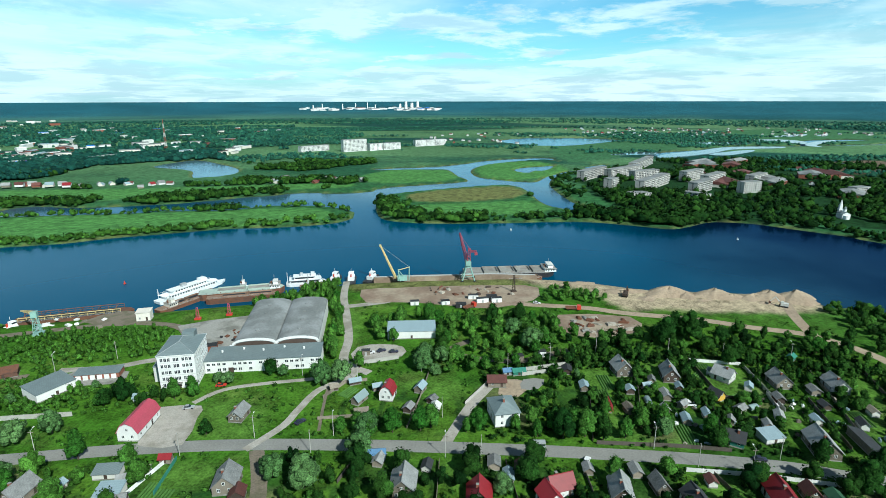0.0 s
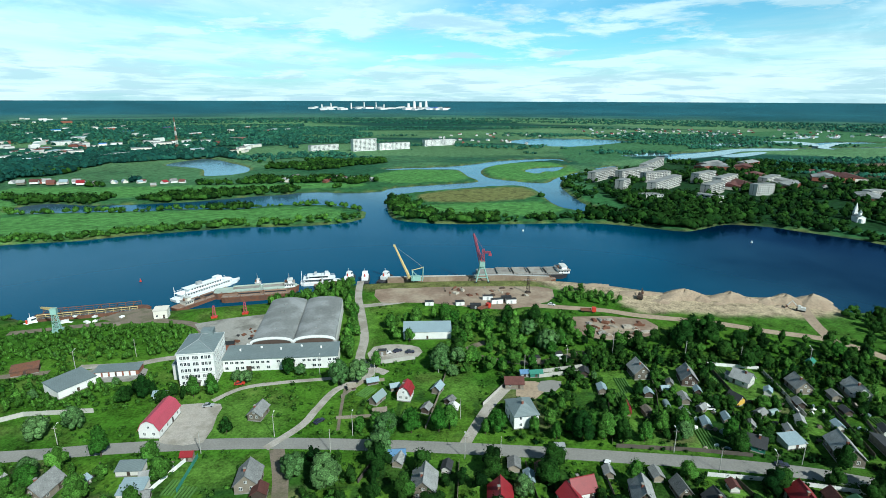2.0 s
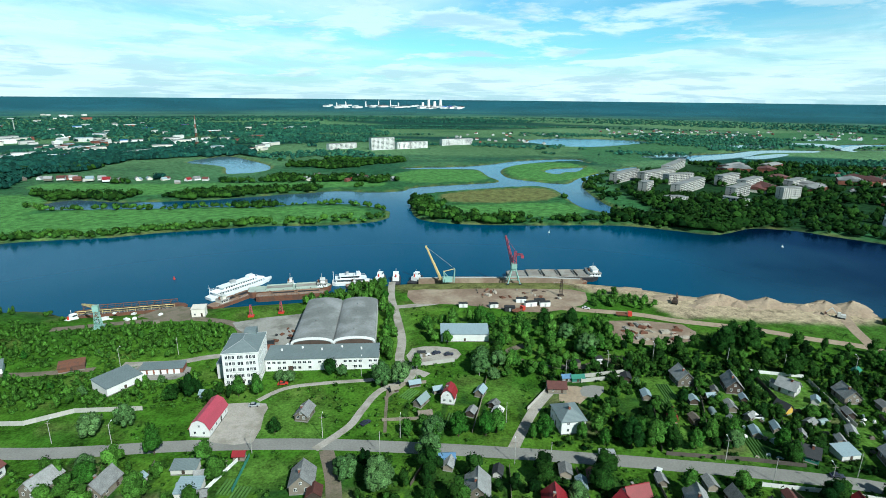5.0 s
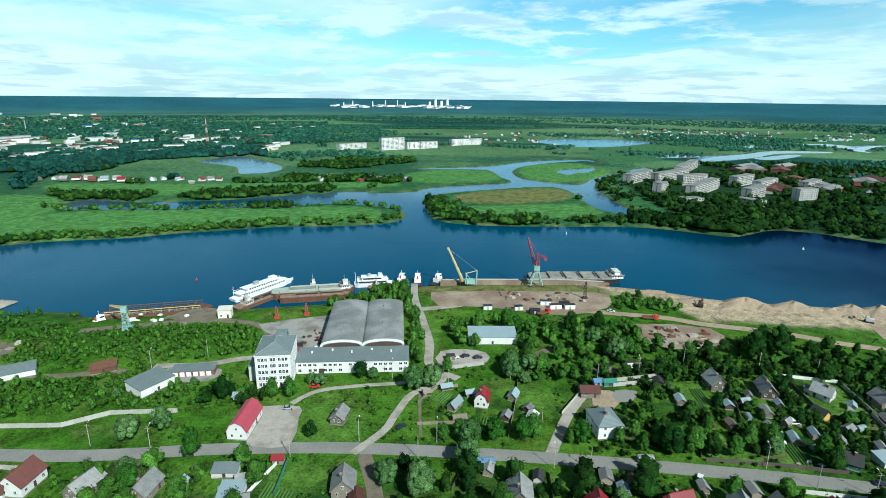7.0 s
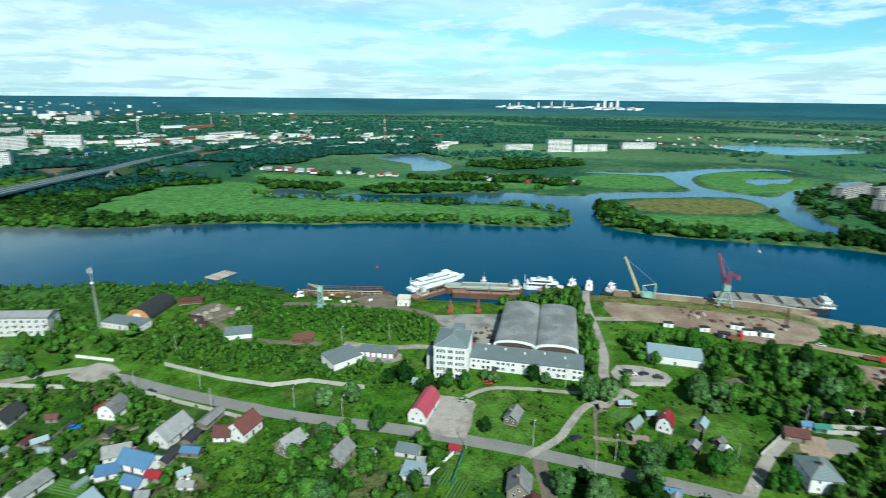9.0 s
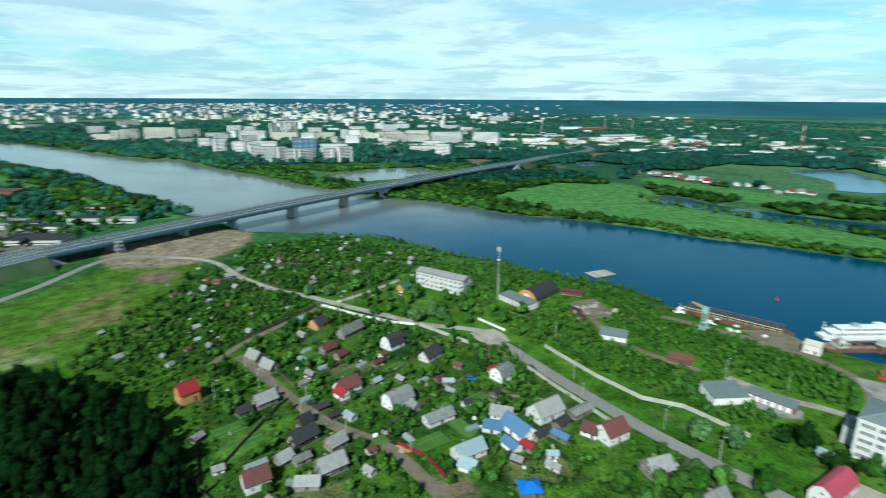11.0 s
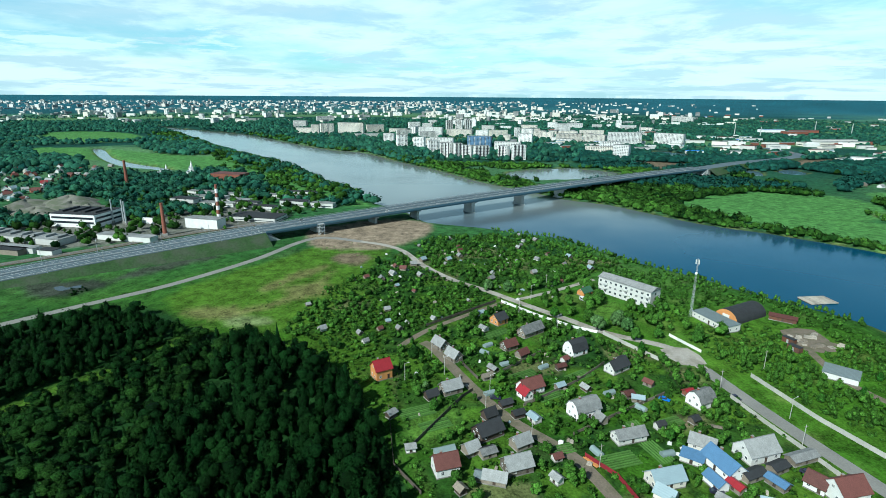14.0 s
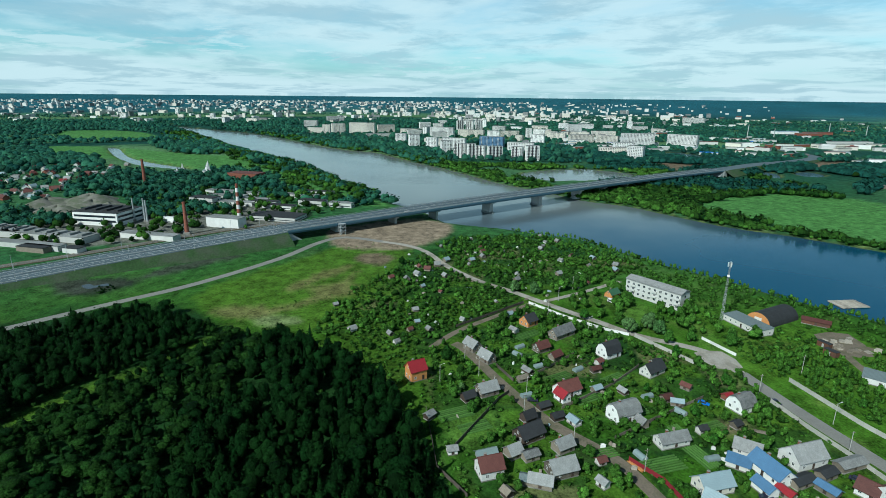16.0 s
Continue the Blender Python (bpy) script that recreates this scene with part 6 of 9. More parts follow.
def lattice(parent, name, p, q, w0, w1, bays, material, r=0.14, label=""):
    """A square lattice boom from p to q."""
    p, q = Vector(p), Vector(q)
    d = (q - p).normalized()
    a = d.cross(Vector((0, 0, 1))) if abs(d.z) < 0.98 else Vector((1, 0, 0))
    a.normalize()
    b = d.cross(a)
    g = Geo()
    rings = []
    for i in range(bays + 1):
        t = i / bays
        w = w0 + (w1 - w0) * t
        c = p + (q - p) * t
        rings.append([c + a * sx * w / 2 + b * sy * w / 2 for sx, sy in ((-1, -1), (1, -1), (1, 1), (-1, 1))])
    for i in range(bays):
        for k in range(4):
            g.beam(rings[i][k], rings[i + 1][k], r)
            g.beam(rings[i][k], rings[i + 1][(k + 1) % 4], r * 0.7)
            g.beam(rings[i + 1][k], rings[i + 1][(k + 1) % 4], r * 0.7)
    return part(name, g, material, parent, label)


gc = thing("floating_crane", "yellow boom crane with a pale green gantry at the quay", "crane", local(-27, 341, 4, 4.0))
part("boom", Geo().beam((-2.5, 1, 1.0), (-12.5, 6.5, 22.5), 1.0, 4, 0.55), M["craneyellow"], gc, "faded yellow box boom")
part("boom_head", Geo().box(-13.2, -11.9, 5.8, 7.2, 21.8, 23.0), M["craneyellow"], gc)
for bx in (-1.0, 6.5):
    for by in (-2.5, 2.5):
        part("leg", Geo().beam((bx + (1 if bx < 0 else -0.5), by, 0), (bx + (0 if bx < 0 else 0), by * 0.6, 9.0 if bx > 0 else 7.0), 0.3), M["cranegreen"], gc)
part("tie", Geo().beam((6.5, 0, 9.0), (-1.0, 0, 7.0), 0.28), M["craneyellow"], gc)
part("brace", Geo().beam((-1.0, 0, 7.0), (4.5, 0, 0.5), 0.28), M["cranegreen"], gc)
part("machine_house", Geo().box(-1.5, 5.0, -2.0, 2.0, 0.1, 3.0), M["cranegreen"], gc)
part("stay", Geo().beam((6.5, 0, 9.0), (-12.5, 6.5, 22.3), 0.07), M["steel"], gc)

rc = thing("portal_crane", "portal crane with green portal and faded red jib", "crane", local(18.5, 341.5, 3, 4.0))
for bx in (-4.2, 4.2):
    for by in (-4.2, 4.2):
        part("leg", Geo().beam((bx, by, 0), (bx * 0.35, by * 0.35, 9.0), 0.4), M["cranegreen"], rc)
        part("bogie", Geo().box(bx - 0.9, bx + 0.9, by - 0.4, by + 0.4, -0.1, 0.7), M["darkroof"], rc)
for by in (-4.2, 4.2):
    part("brace", Geo().beam((-3.2, by * 0.75, 3.0), (3.2, by * 0.75, 3.0), 0.25), M["cranegreen"], rc)
part("ring", Geo().cone(0, 0, 8.8, 10.2, 2.2, 2.0, 12), M["cranegreen"], rc)
part("cab", Geo().box(-1.8, 1.8, -2.6, 2.6, 10.2, 13.6), M["cranegreen"], rc, "pale machinery cab")
lattice(rc, "jib", (-0.5, 1.5, 12.0), (-5.0, 9.0, 30.0), 1.8, 0.7, 9, M["cranered"], 0.16, "faded red lattice jib")
lattice(rc, "tower", (0.3, -0.5, 13.0), (0.6, -1.0, 22.0), 2.2, 1.2, 5, M["cranered"], 0.16)
lattice(rc, "counter_jib", (0.6, -1.0, 20.0), (5.0, -3.5, 20.5), 1.2, 0.8, 3, M["cranered"], 0.14)
part("stay", Geo().beam((0.6, -1.0, 22.0), (-5.0, 9.0, 30.0), 0.09), M["cranered"], rc)
part("counterweight", Geo().box(3.8, 5.6, -4.4, -2.6, 18.2, 19.8), M["cranered"], rc)

gr = thing("dock_crane", "pale green dock crane with a lowered jib", "crane", local(-207, 256, 20, 3.95))
lattice(gr, "tower", (0, 0, 0), (0, 0, 11.5), 3.4, 1.6, 6, M["cranegreen"], 0.16)
part("cab", Geo().box(-1.4, 1.4, -1.4, 1.4, 9.5, 12.5), M["cranegreen"], gr)
lattice(gr, "jib", (0, 0, 12), (-10, 14, 9), 1.3, 0.6, 7, M["craneyellow"], 0.12)
part("base", Geo().box(-2.6, 2.6, -2.6, 2.6, -0.2, 0.9), M["cranegreen"], gr)


def hull_outline(L, W, bow=0.22, stern=0.08):
    return [(-L / 2, -W * 0.38), (-L / 2 + L * stern, -W / 2), (L / 2 - L * bow, -W / 2), (L / 2 - L * bow * 0.4, -W * 0.33), (L / 2, 0), (L / 2 - L * bow * 0.4, W * 0.33), (L / 2 - L * bow, W / 2),
            (-L / 2 + L * stern, W / 2), (-L / 2, W * 0.38)]


def hull(parent, L, W, z0, z1, material, flare=0.9, **kw):
    o = hull_outline(L, W, **kw)
    n = len(o)
    v = [(x * 0.97, y * flare, z0) for x, y in o] + [(x, y, z1) for x, y in o]
    return part("hull", Geo().add(v, [tuple(range(n, 2 * n)), tuple(range(n - 1, -1, -1))] + [(i, (i + 1) % n, n + (i + 1) % n, n + i) for i in range(n)]), material, parent)


def rail_line(parent, pts, h=1.0, material=None):
    g = Geo()
    for a, b in zip(pts[:-1], pts[1:]):
        g.beam((*a[:2], a[2] + h), (*b[:2], b[2] + h), 0.05)
        g.beam((*a[:2], a[2] + h * 0.5), (*b[:2], b[2] + h * 0.5), 0.04)
        n = max(1, int((Vector(b) - Vector(a)).length / 2.5))
        for k in range(n + 1):
            t = k / n
            p = Vector(a).lerp(Vector(b), t)
            g.beam(p, p + Vector((0, 0, h)), 0.05)
    return part("railing", g, material or M["shipwhite"], parent)


def passenger_ship(x, y, yaw, L=46, W=8.0, name="passenger_ship", label="white two-deck river passenger ship moored at the bank"):
    s = thing(name, label, "ship", pose(x, y, 0, 0, 0, yaw))
    hull(s, L, W, -1.5, 2.0, M["shipwhite"])
    part("waterline", Geo().prism([(a * 0.985, b * 0.94) for a, b in hull_outline(L, W)], -0.2, 0.35), M["hull"], s, "dark boot-topping stripe")
    part("lower_deckhouse", Geo().prism([(-L * 0.40, -W * 0.40), (L * 0.30, -W * 0.40), (L * 0.34, -W * 0.2), (L * 0.34, W * 0.2), (L * 0.30, W * 0.40), (-L * 0.40, W * 0.40)], 2.0, 4.1), M["shipwhite"], s)
    part("deck_roof", Geo().prism([(-L * 0.43, -W * 0.46), (L * 0.33, -W * 0.46), (L * 0.36, 0), (L * 0.33, W * 0.46), (-L * 0.43, W * 0.46)], 4.1, 4.3), M["shipwhite"], s)
    part("upper_deckhouse", Geo().prism([(-L * 0.30, -W * 0.33), (L * 0.18, -W * 0.33), (L * 0.2, W * 0.33), (-L * 0.30, W * 0.33)], 4.3, 6.2), M["shipwhite"], s)
    part("top_roof", Geo().box(-L * 0.33, L * 0.22, -W * 0.4, W * 0.4, 6.2, 6.35), M["shipwhite"], s)
    for zz, a, b, yy in ((2.6, -0.38, 0.29, 0.40), (4.9, -0.28, 0.17, 0.33)):
        n = 18 if zz < 4 else 12
        for k in range(n):
            cx = L * (a + (b - a) * (k + 0.5) / n)
            for sgn in (-1, 1):
                y0, y1 = sorted((sgn * W * yy, sgn * (W * yy + 0.05)))
                part("window", Geo().box(cx - 0.5, cx + 0.5, y0, y1, zz, zz + 1.0), M["glass"], s)
    part("wheelhouse", Geo().box(L * 0.10, L * 0.19, -W * 0.25, W * 0.25, 6.35, 8.1), M["shipwhite"], s)
    part("funnel", Geo().box(-L * 0.16, -L * 0.09, -1.0, 1.0, 6.35, 8.3), M["steel"], s)
    m = part("mast", Geo().beam((-L * 0.47, 0, 2.4), (-L * 0.47, 0, 9.5), 0.14, 6), M["shipwhite"], s)
    part("crosstree", Geo().beam((-L * 0.47, -1.2, 7.5), (-L * 0.47, 1.2, 7.5), 0.08), M["shipwhite"], m)
    rail_line(s, [(-L * 0.48, -W * 0.36, 2.0), (-L * 0.42, -W * 0.47, 2.0), (L * 0.28, -W * 0.47, 2.0), (L * 0.47, -0.5, 2.0)])
    rail_line(s, [(-L * 0.42, W * 0.45, 4.3), (L * 0.32, W * 0.45, 4.3)])


def barge(x, y, yaw, L, W, top, hull_mat, deck_mat, label, holds=3, z=0.0, house_at=-0.42, house_mat=None, name="barge", cabin=True, coaming=True, group=""):
    s = thing(name, label, "barge", pose(x, y, z, 0, 0, yaw), group)
    hull(s, L, W, -1.5, top, hull_mat, 0.95, bow=0.10, stern=0.05)
    part("deck", Geo().prism([(a * 0.985, b * 0.96) for a, b in hull_outline(L, W, 0.10, 0.05)], top, top + 0.12), deck_mat, s)
    a0, a1 = -L * 0.30, L * 0.40
    for k in range(holds):
        c0, c1 = a0 + (a1 - a0) * k / holds + 0.8, a0 + (a1 - a0) * (k + 1) / holds - 0.8
        if coaming:
            h = part("hatch_coaming", Geo().box(c0, c1, -W * 0.36, -W * 0.34, top + 0.1, top + 1.3).box(c0, c1, W * 0.34, W * 0.36, top + 0.1, top + 1.3).box(c0, c0 + 0.3, -W * 0.34, W * 0.34, top + 0.1, top + 1.3)
                     .box(c1 - 0.3, c1, -W * 0.34, W * 0.34, top + 0.1, top + 1.3), deck_mat, s)
            part("hatch_cover", Geo().box(c0 + 0.3, c1 - 0.3, -W * 0.34, W * 0.34, top + 0.1, top + 0.5), M["deckgrey"] if deck_mat not in (M["rustlight"], M["rust"]) else M["hull"], h)
    if cabin:
        hm = house_mat or M["shipwhite"]
        hx = L * house_at
        hz = 2.1 if L > 40 else 2.4
        part("deckhouse", Geo().box(hx - L * 0.055, hx + L * 0.065, -W * 0.38, W * 0.38, top, top + hz), hm, s)
        part("boat_deck", Geo().box(hx - L * 0.06, hx + L * 0.07, -W * 0.42, W * 0.42, top + hz, top + hz + 0.12), M["deckgrey"], s)
        part("bridge_house", Geo().box(hx - L * 0.015, hx + L * 0.04, -W * 0.24, W * 0.24, top + hz + 0.12, top + hz + 2.1), hm, s)
        part("bridge_roof", Geo().box(hx - L * 0.02, hx + L * 0.045, -W * 0.27, W * 0.27, top + hz + 2.1, top + hz + 2.25), M["offwhite"], s)
        part("funnel", Geo().cone(hx - L * 0.038, 0, top + hz, top + hz + 1.8, 0.55, 0.5, 10), M["rust"], s)
        rail_line(s, [(hx - L * 0.058, -W * 0.41, top + hz), (hx + L * 0.068, -W * 0.41, top + hz)], 0.9, M["shipwhite"])
        for k in range(5):
            py = -W * 0.18 + k * W * 0.09
            part("window", Geo().box(hx + L * 0.04, hx + L * 0.04 + 0.06, py - 0.4, py + 0.4, top + hz + 0.9, top + hz + 1.7), M["glass"], s)
        for k in range(4):
            px = hx - L * 0.045 + k * L * 0.028
            for sg in (-1, 1):
                y0, y1 = sorted((sg * W * 0.38, sg * (W * 0.38 + 0.05)))
                part("window", Geo().box(px - 0.4, px + 0.4, y0, y1, top + 1.0, top + 1.8), M["glass"], s)
        part("mast", Geo().beam((hx, 0, top + hz + 2.2), (hx, 0, top + hz + 6.0), 0.12, 6), M["steel"], s)
    rail_line(s, [(-L * 0.46, -W * 0.47, top), (L * 0.42, -W * 0.47, top)], 0.9, M["steel"])
    for k in range(6):
        part("bollard", Geo().cone(-L * 0.4 + k * L * 0.16, -W * 0.45, top, top + 0.7, 0.25, 0.25, 8), hull_mat, s)
    return s


def tug(x, y, yaw, L=16, W=4.6, hull_mat=None, label="small white and black harbour tug"):
    s = thing("tug", label, "tug", pose(x, y, 0, 0, 0, yaw), "tugs")
    hull(s, L, W, -1.2, 1.7, hull_mat or M["hull"], 0.85, bow=0.3)
    part("deckhouse", Geo().box(-L * 0.22, L * 0.14, -W * 0.34, W * 0.34, 1.7, 4.1), M["shipwhite"], s)
    part("wheelhouse", Geo().box(-L * 0.06, L * 0.13, -W * 0.28, W * 0.28, 4.1, 6.4), M["shipwhite"], s)
    part("windscreen", Geo().box(L * 0.13, L * 0.135, -W * 0.25, W * 0.25, 5.1, 6.0).box(-L * 0.05, L * 0.12, -W * 0.285, -W * 0.28, 5.1, 6.0).box(-L * 0.05, L * 0.12, W * 0.28, W * 0.285, 5.1, 6.0), M["glass"], s)
    part("funnel", Geo().cone(-L * 0.16, 0, 4.1, 6.0, 0.5, 0.45, 10), M["carred"], s)
    part("mast", Geo().beam((-L * 0.02, 0, 6.4), (-L * 0.02, 0, 9.2), 0.1, 6), M["shipwhite"], s)


passenger_ship(-160, 329, 60, 50, 8.0)
barge(-154, 312, 60, 44, 8, 2.0, M["rust"], M["rustlight"], "rusty old barge alongside the passenger ship", 3, 0.0, -0.3, M["cream"])
barge(-126, 324, 15, 52, 11, 4.0, M["rust"], M["deckgreen"], "long barge with pale green decks and white cabins", 2, 0.0, 0.38)
barge(-122, 315, 14, 44, 7, 3.4, M["rust"], M["rustlight"], "rust-red pontoon against the bank", 2, cabin=False)
part_ship = barge(-126, 334, 15, 30, 6, 2.2, M["shipwhite"], M["shipwhite"], "white accommodation vessel moored at the bank", 1, 0.0, -0.1, name="houseboat", coaming=False)
wreck = barge(-207, 285, 17, 60, 10, 1.9, M["rust"], M["rust"], "derelict rusty open barge hull", 5, 0.9, cabin=False, name="derelict_barge", coaming=False)
for gy in (-4.4, 4.4):
    g = Geo().beam((-26, gy, 4.4), (24, gy, 4.4), 0.22, 6).beam((-26, gy, 3.2), (24, gy, 3.2), 0.12, 6)
    for k in range(13):
        g.beam((-26 + k * 4.16, gy, 2.0), (-26 + k * 4.16, gy, 4.4), 0.13, 6)
    part("gangway_frame", g, M["craneyellow"] if gy < 0 else M["rust"], wreck, "faded yellow pipe frame" if gy < 0 else "")
for k in range(6):
    part("cross_beam", Geo().beam((-24 + k * 9, -4.4, 4.3), (-24 + k * 9, 4.4, 4.3), 0.16, 6), M["rust"], wreck)
# flat black sheet on the deck stands in for the hold's shade
part("open_hold", Geo().box(-24, 22, -3.6, 3.6, 2.0, 2.06), M["hull"], wreck)
barge(49, 364, 4, 66, 17, 3.4, M["hull"], M["deckgrey"], "long grey cargo barge with white wheelhouse", 4, 0.0, 0.42)
barge(58, 352, 10, 26, 6, 1.8, M["rust"], M["rustlight"], "small rusty pontoon by the quay", 1, cabin=False)
passenger_ship(-90, 345, 12, 27, 9, "workshop_vessel", "white two-deck floating workshop moored at the bank")
barge(-84, 338, 14, 18, 6, 1.6, M["hull"], M["rustlight"], "low dark pontoon with cabins", 1, 0.0, -0.2)
tug(-72, 351, 80, 19, 6), tug(-61, 351, 95, 21, 6.5), tug(-47, 352, 70, 19, 6)
tug(-229, 267, 70, 15, 5, M["rust"], "red derelict tug on the slip")
for bx, by, br in [(-214, 346, 0.8), (67, 499, 0.9), (263, 461, 1.0)]:
    b = thing("buoy", "small moored river channel buoy", "buoy", pose(bx, by, 0), "buoys")
    part("float", Geo().cone(0, 0, -0.4, 0.5, br, br, 10), M["carred"] if br < 0.85 else M["white"], b)
    part("topmark", Geo().cone(0, 0, 0.5, 2.2, br * 0.6, 0.15, 8), M["carred"] if br < 0.85 else M["white"], b)
raft = thing("pontoon", "pale timber raft moored at the bank", "pontoon", pose(-309, 290, 0, 0, 0, 82))
for k in range(9):
    part("plank_bay", Geo().box(-9 + 2 * k, -7.06 + 2 * k, -6, 6, 0.3, 0.9), M["rubble"], raft)
part("float", Geo().box(-9, 9, -5.6, 5.6, -0.5, 0.298), M["rust"], raft)

# pylons, frames and clutter about the slip and port
for lx, ly, lh, lm in [(-133, 275, 7, "cranered"), (-118, 281, 7, "cranered"), (46, 318, 11, "darkwood")]:
    p = thing("winch_tower", "small steel lattice winch tower", "winch tower", local(lx, ly, 10), "winch towers")
    lattice(p, "frame", (0, 0, 0), (0, 0, lh), 1.8, 0.7, 4, M[lm], 0.1)
    part("base", Geo().box(-1.6, 1.6, -1.2, 1.2, -0.2, 1.0), M["carred" if lm == "cranered" else lm], p)
cl = random.Random(9)


def debris(label, x0, x1, y0, y1, count, mats, size=(0.5, 2.4), zz=4.0, category="scrap"):
    for k in range(count):
        m = cl.choice(mats)
        a, b, c = cl.uniform(*size), cl.uniform(*size) * 0.6, cl.uniform(0.3, 1.1)
        t = Geo().prism([(-a, -b), (a * 0.8, -b * 1.1), (a, b * 0.7), (-a * 0.7, b)], -0.25, c).box(-a * 0.4, a * 0.5, -b * 0.3, b * 0.4, c, c + 0.35)
        ob = new("scrap_piece", as_mesh("scrap_piece", t, M[m]))
        ob.matrix_basis = pose(cl.uniform(x0, x1), cl.uniform(y0, y1), zz, 0, 0, cl.uniform(0, 180))
        tagged(ob, label if len(label.split()) > 3 else label + " lying about the plots", category, "scrap and stores")


debris("scrap steel and timber lying in the yard", -12, 50, 312, 328, 26, ["rust", "wood", "darkwood", "rubble"])
debris("white boats and plates on the slip", -215, -180, 262, 276, 14, ["white", "white", "rust", "wood"], (0.7, 2.6))
debris("broken concrete and timber", 70, 100, 256, 276, 30, ["rubble", "rust", "wood", "concrete"], (0.7, 3.0))
debris("sawn timber heap", -266, -248, 219, 236, 16, ["rubble", "wood", "rubble"], (0.9, 3.0))
debris("firewood and clutter in a garden", -200, -165, 95, 120, 16, ["wood", "rubble", "white"], (0.4, 1.4))
debris("garden clutter", 84, 160, 162, 196, 44, ["white", "wood", "paleroof", "rubble"], (0.4, 1.3))
debris("garden clutter", -290, -200, 20, 110, 34, ["white", "wood", "paleroof", "rubble"], (0.4, 1.3))
debris("pale boards and film over garden beds", -470, -330, 10, 150, 60, ["white", "offwhite", "paleroof", "rubble", "wood"], (0.5, 1.6))
debris("engine parts and crates", -112, -98, 240, 262, 10, ["darkroof", "rust"], (0.4, 1.6))


def heap(x, y, rx, ry, h, seed, material, label, z=3.2):
    r = np.random.default_rng(abs(seed))
    n, m = 28, 10
    v, f = [], []
    for j in range(m + 1):
        t = j / m
        for i in range(n):
            a = 2 * math.pi * i / n
            w = 1 + 0.16 * math.sin(3 * a + seed) + 0.10 * math.sin(7 * a + 2 * seed) + r.uniform(-0.03, 0.03)
            v.append((rx * t * w * math.cos(a), ry * t * w * math.sin(a), h * (1 - t**1.5) * (1 + 0.15 * math.sin(2 * a + seed)) - 0.3 * t + r.uniform(-0.12, 0.12)))
    for j in range(m):
        for i in range(n):
            a, b = j * n + i, j * n + (i + 1) % n
            f.append((a, a + n, b + n, b))
    ob = new("stockpile", as_mesh("stockpile", Geo().add(v, f), material, True))
    ob.location = (x, y, z)
    claim(x, y, max(rx, ry))
    return tagged(ob, label, "stockpile", "stockpiles")


for hx, hy, a, b, hh in [(141, 313, 17, 9, 5.4), (150, 309, 9, 7, 3.2), (168, 310, 15, 9, 5.0), (178, 307, 9, 7, 2.6), (190, 306, 12, 8, 3.2), (199, 306, 14, 9, 5.2), (213, 303, 15, 11, 6.2), (115, 318, 18, 8, 2.2), (125, 305, 10, 7, 1.8), (92, 333, 14, 6, 1.8), (192, 297, 8, 5, 1.6), (158, 302, 8, 5, 1.5)]:
    heap(hx, hy, a, b, hh, int(hx), M["sand"], "pale river sand stockpile on the bank")


def excavator(x, y, yaw, material, label):
    e = thing("excavator", label, "excavator", local(x, y, yaw, ground_at(x, y)), "plant")
    for sy in (-1.2, 1.2):
        part("track", Geo().prism([(-2.2, sy - 0.35), (2.2, sy - 0.35), (2.2, sy + 0.35), (-2.2, sy + 0.35)], -0.1, 0.9), M["tyre"], e)
    part("body", Geo().box(-2.4, 1.6, -1.4, 1.4, 0.9, 2.4), material, e)
    part("cab", Geo().box(0.2, 1.7, 0.1, 1.3, 2.4, 3.6), material, e)
    part("boom", Geo().beam((1.4, 0, 2.0), (4.6, 0, 5.4), 0.3), material, e)
    part("dipper", Geo().beam((4.6, 0, 5.4), (7.0, 0, 2.2), 0.22), material, e)
    part("bucket", Geo().box(6.5, 7.6, -0.6, 0.6, 1.2, 2.3), M["rust"], e)


excavator(199, 291, 150, M["offwhite"], "white dragline excavator by the sand heap")
excavator(113, 309, 60, M["darkwood"], "dark excavator on the sand")


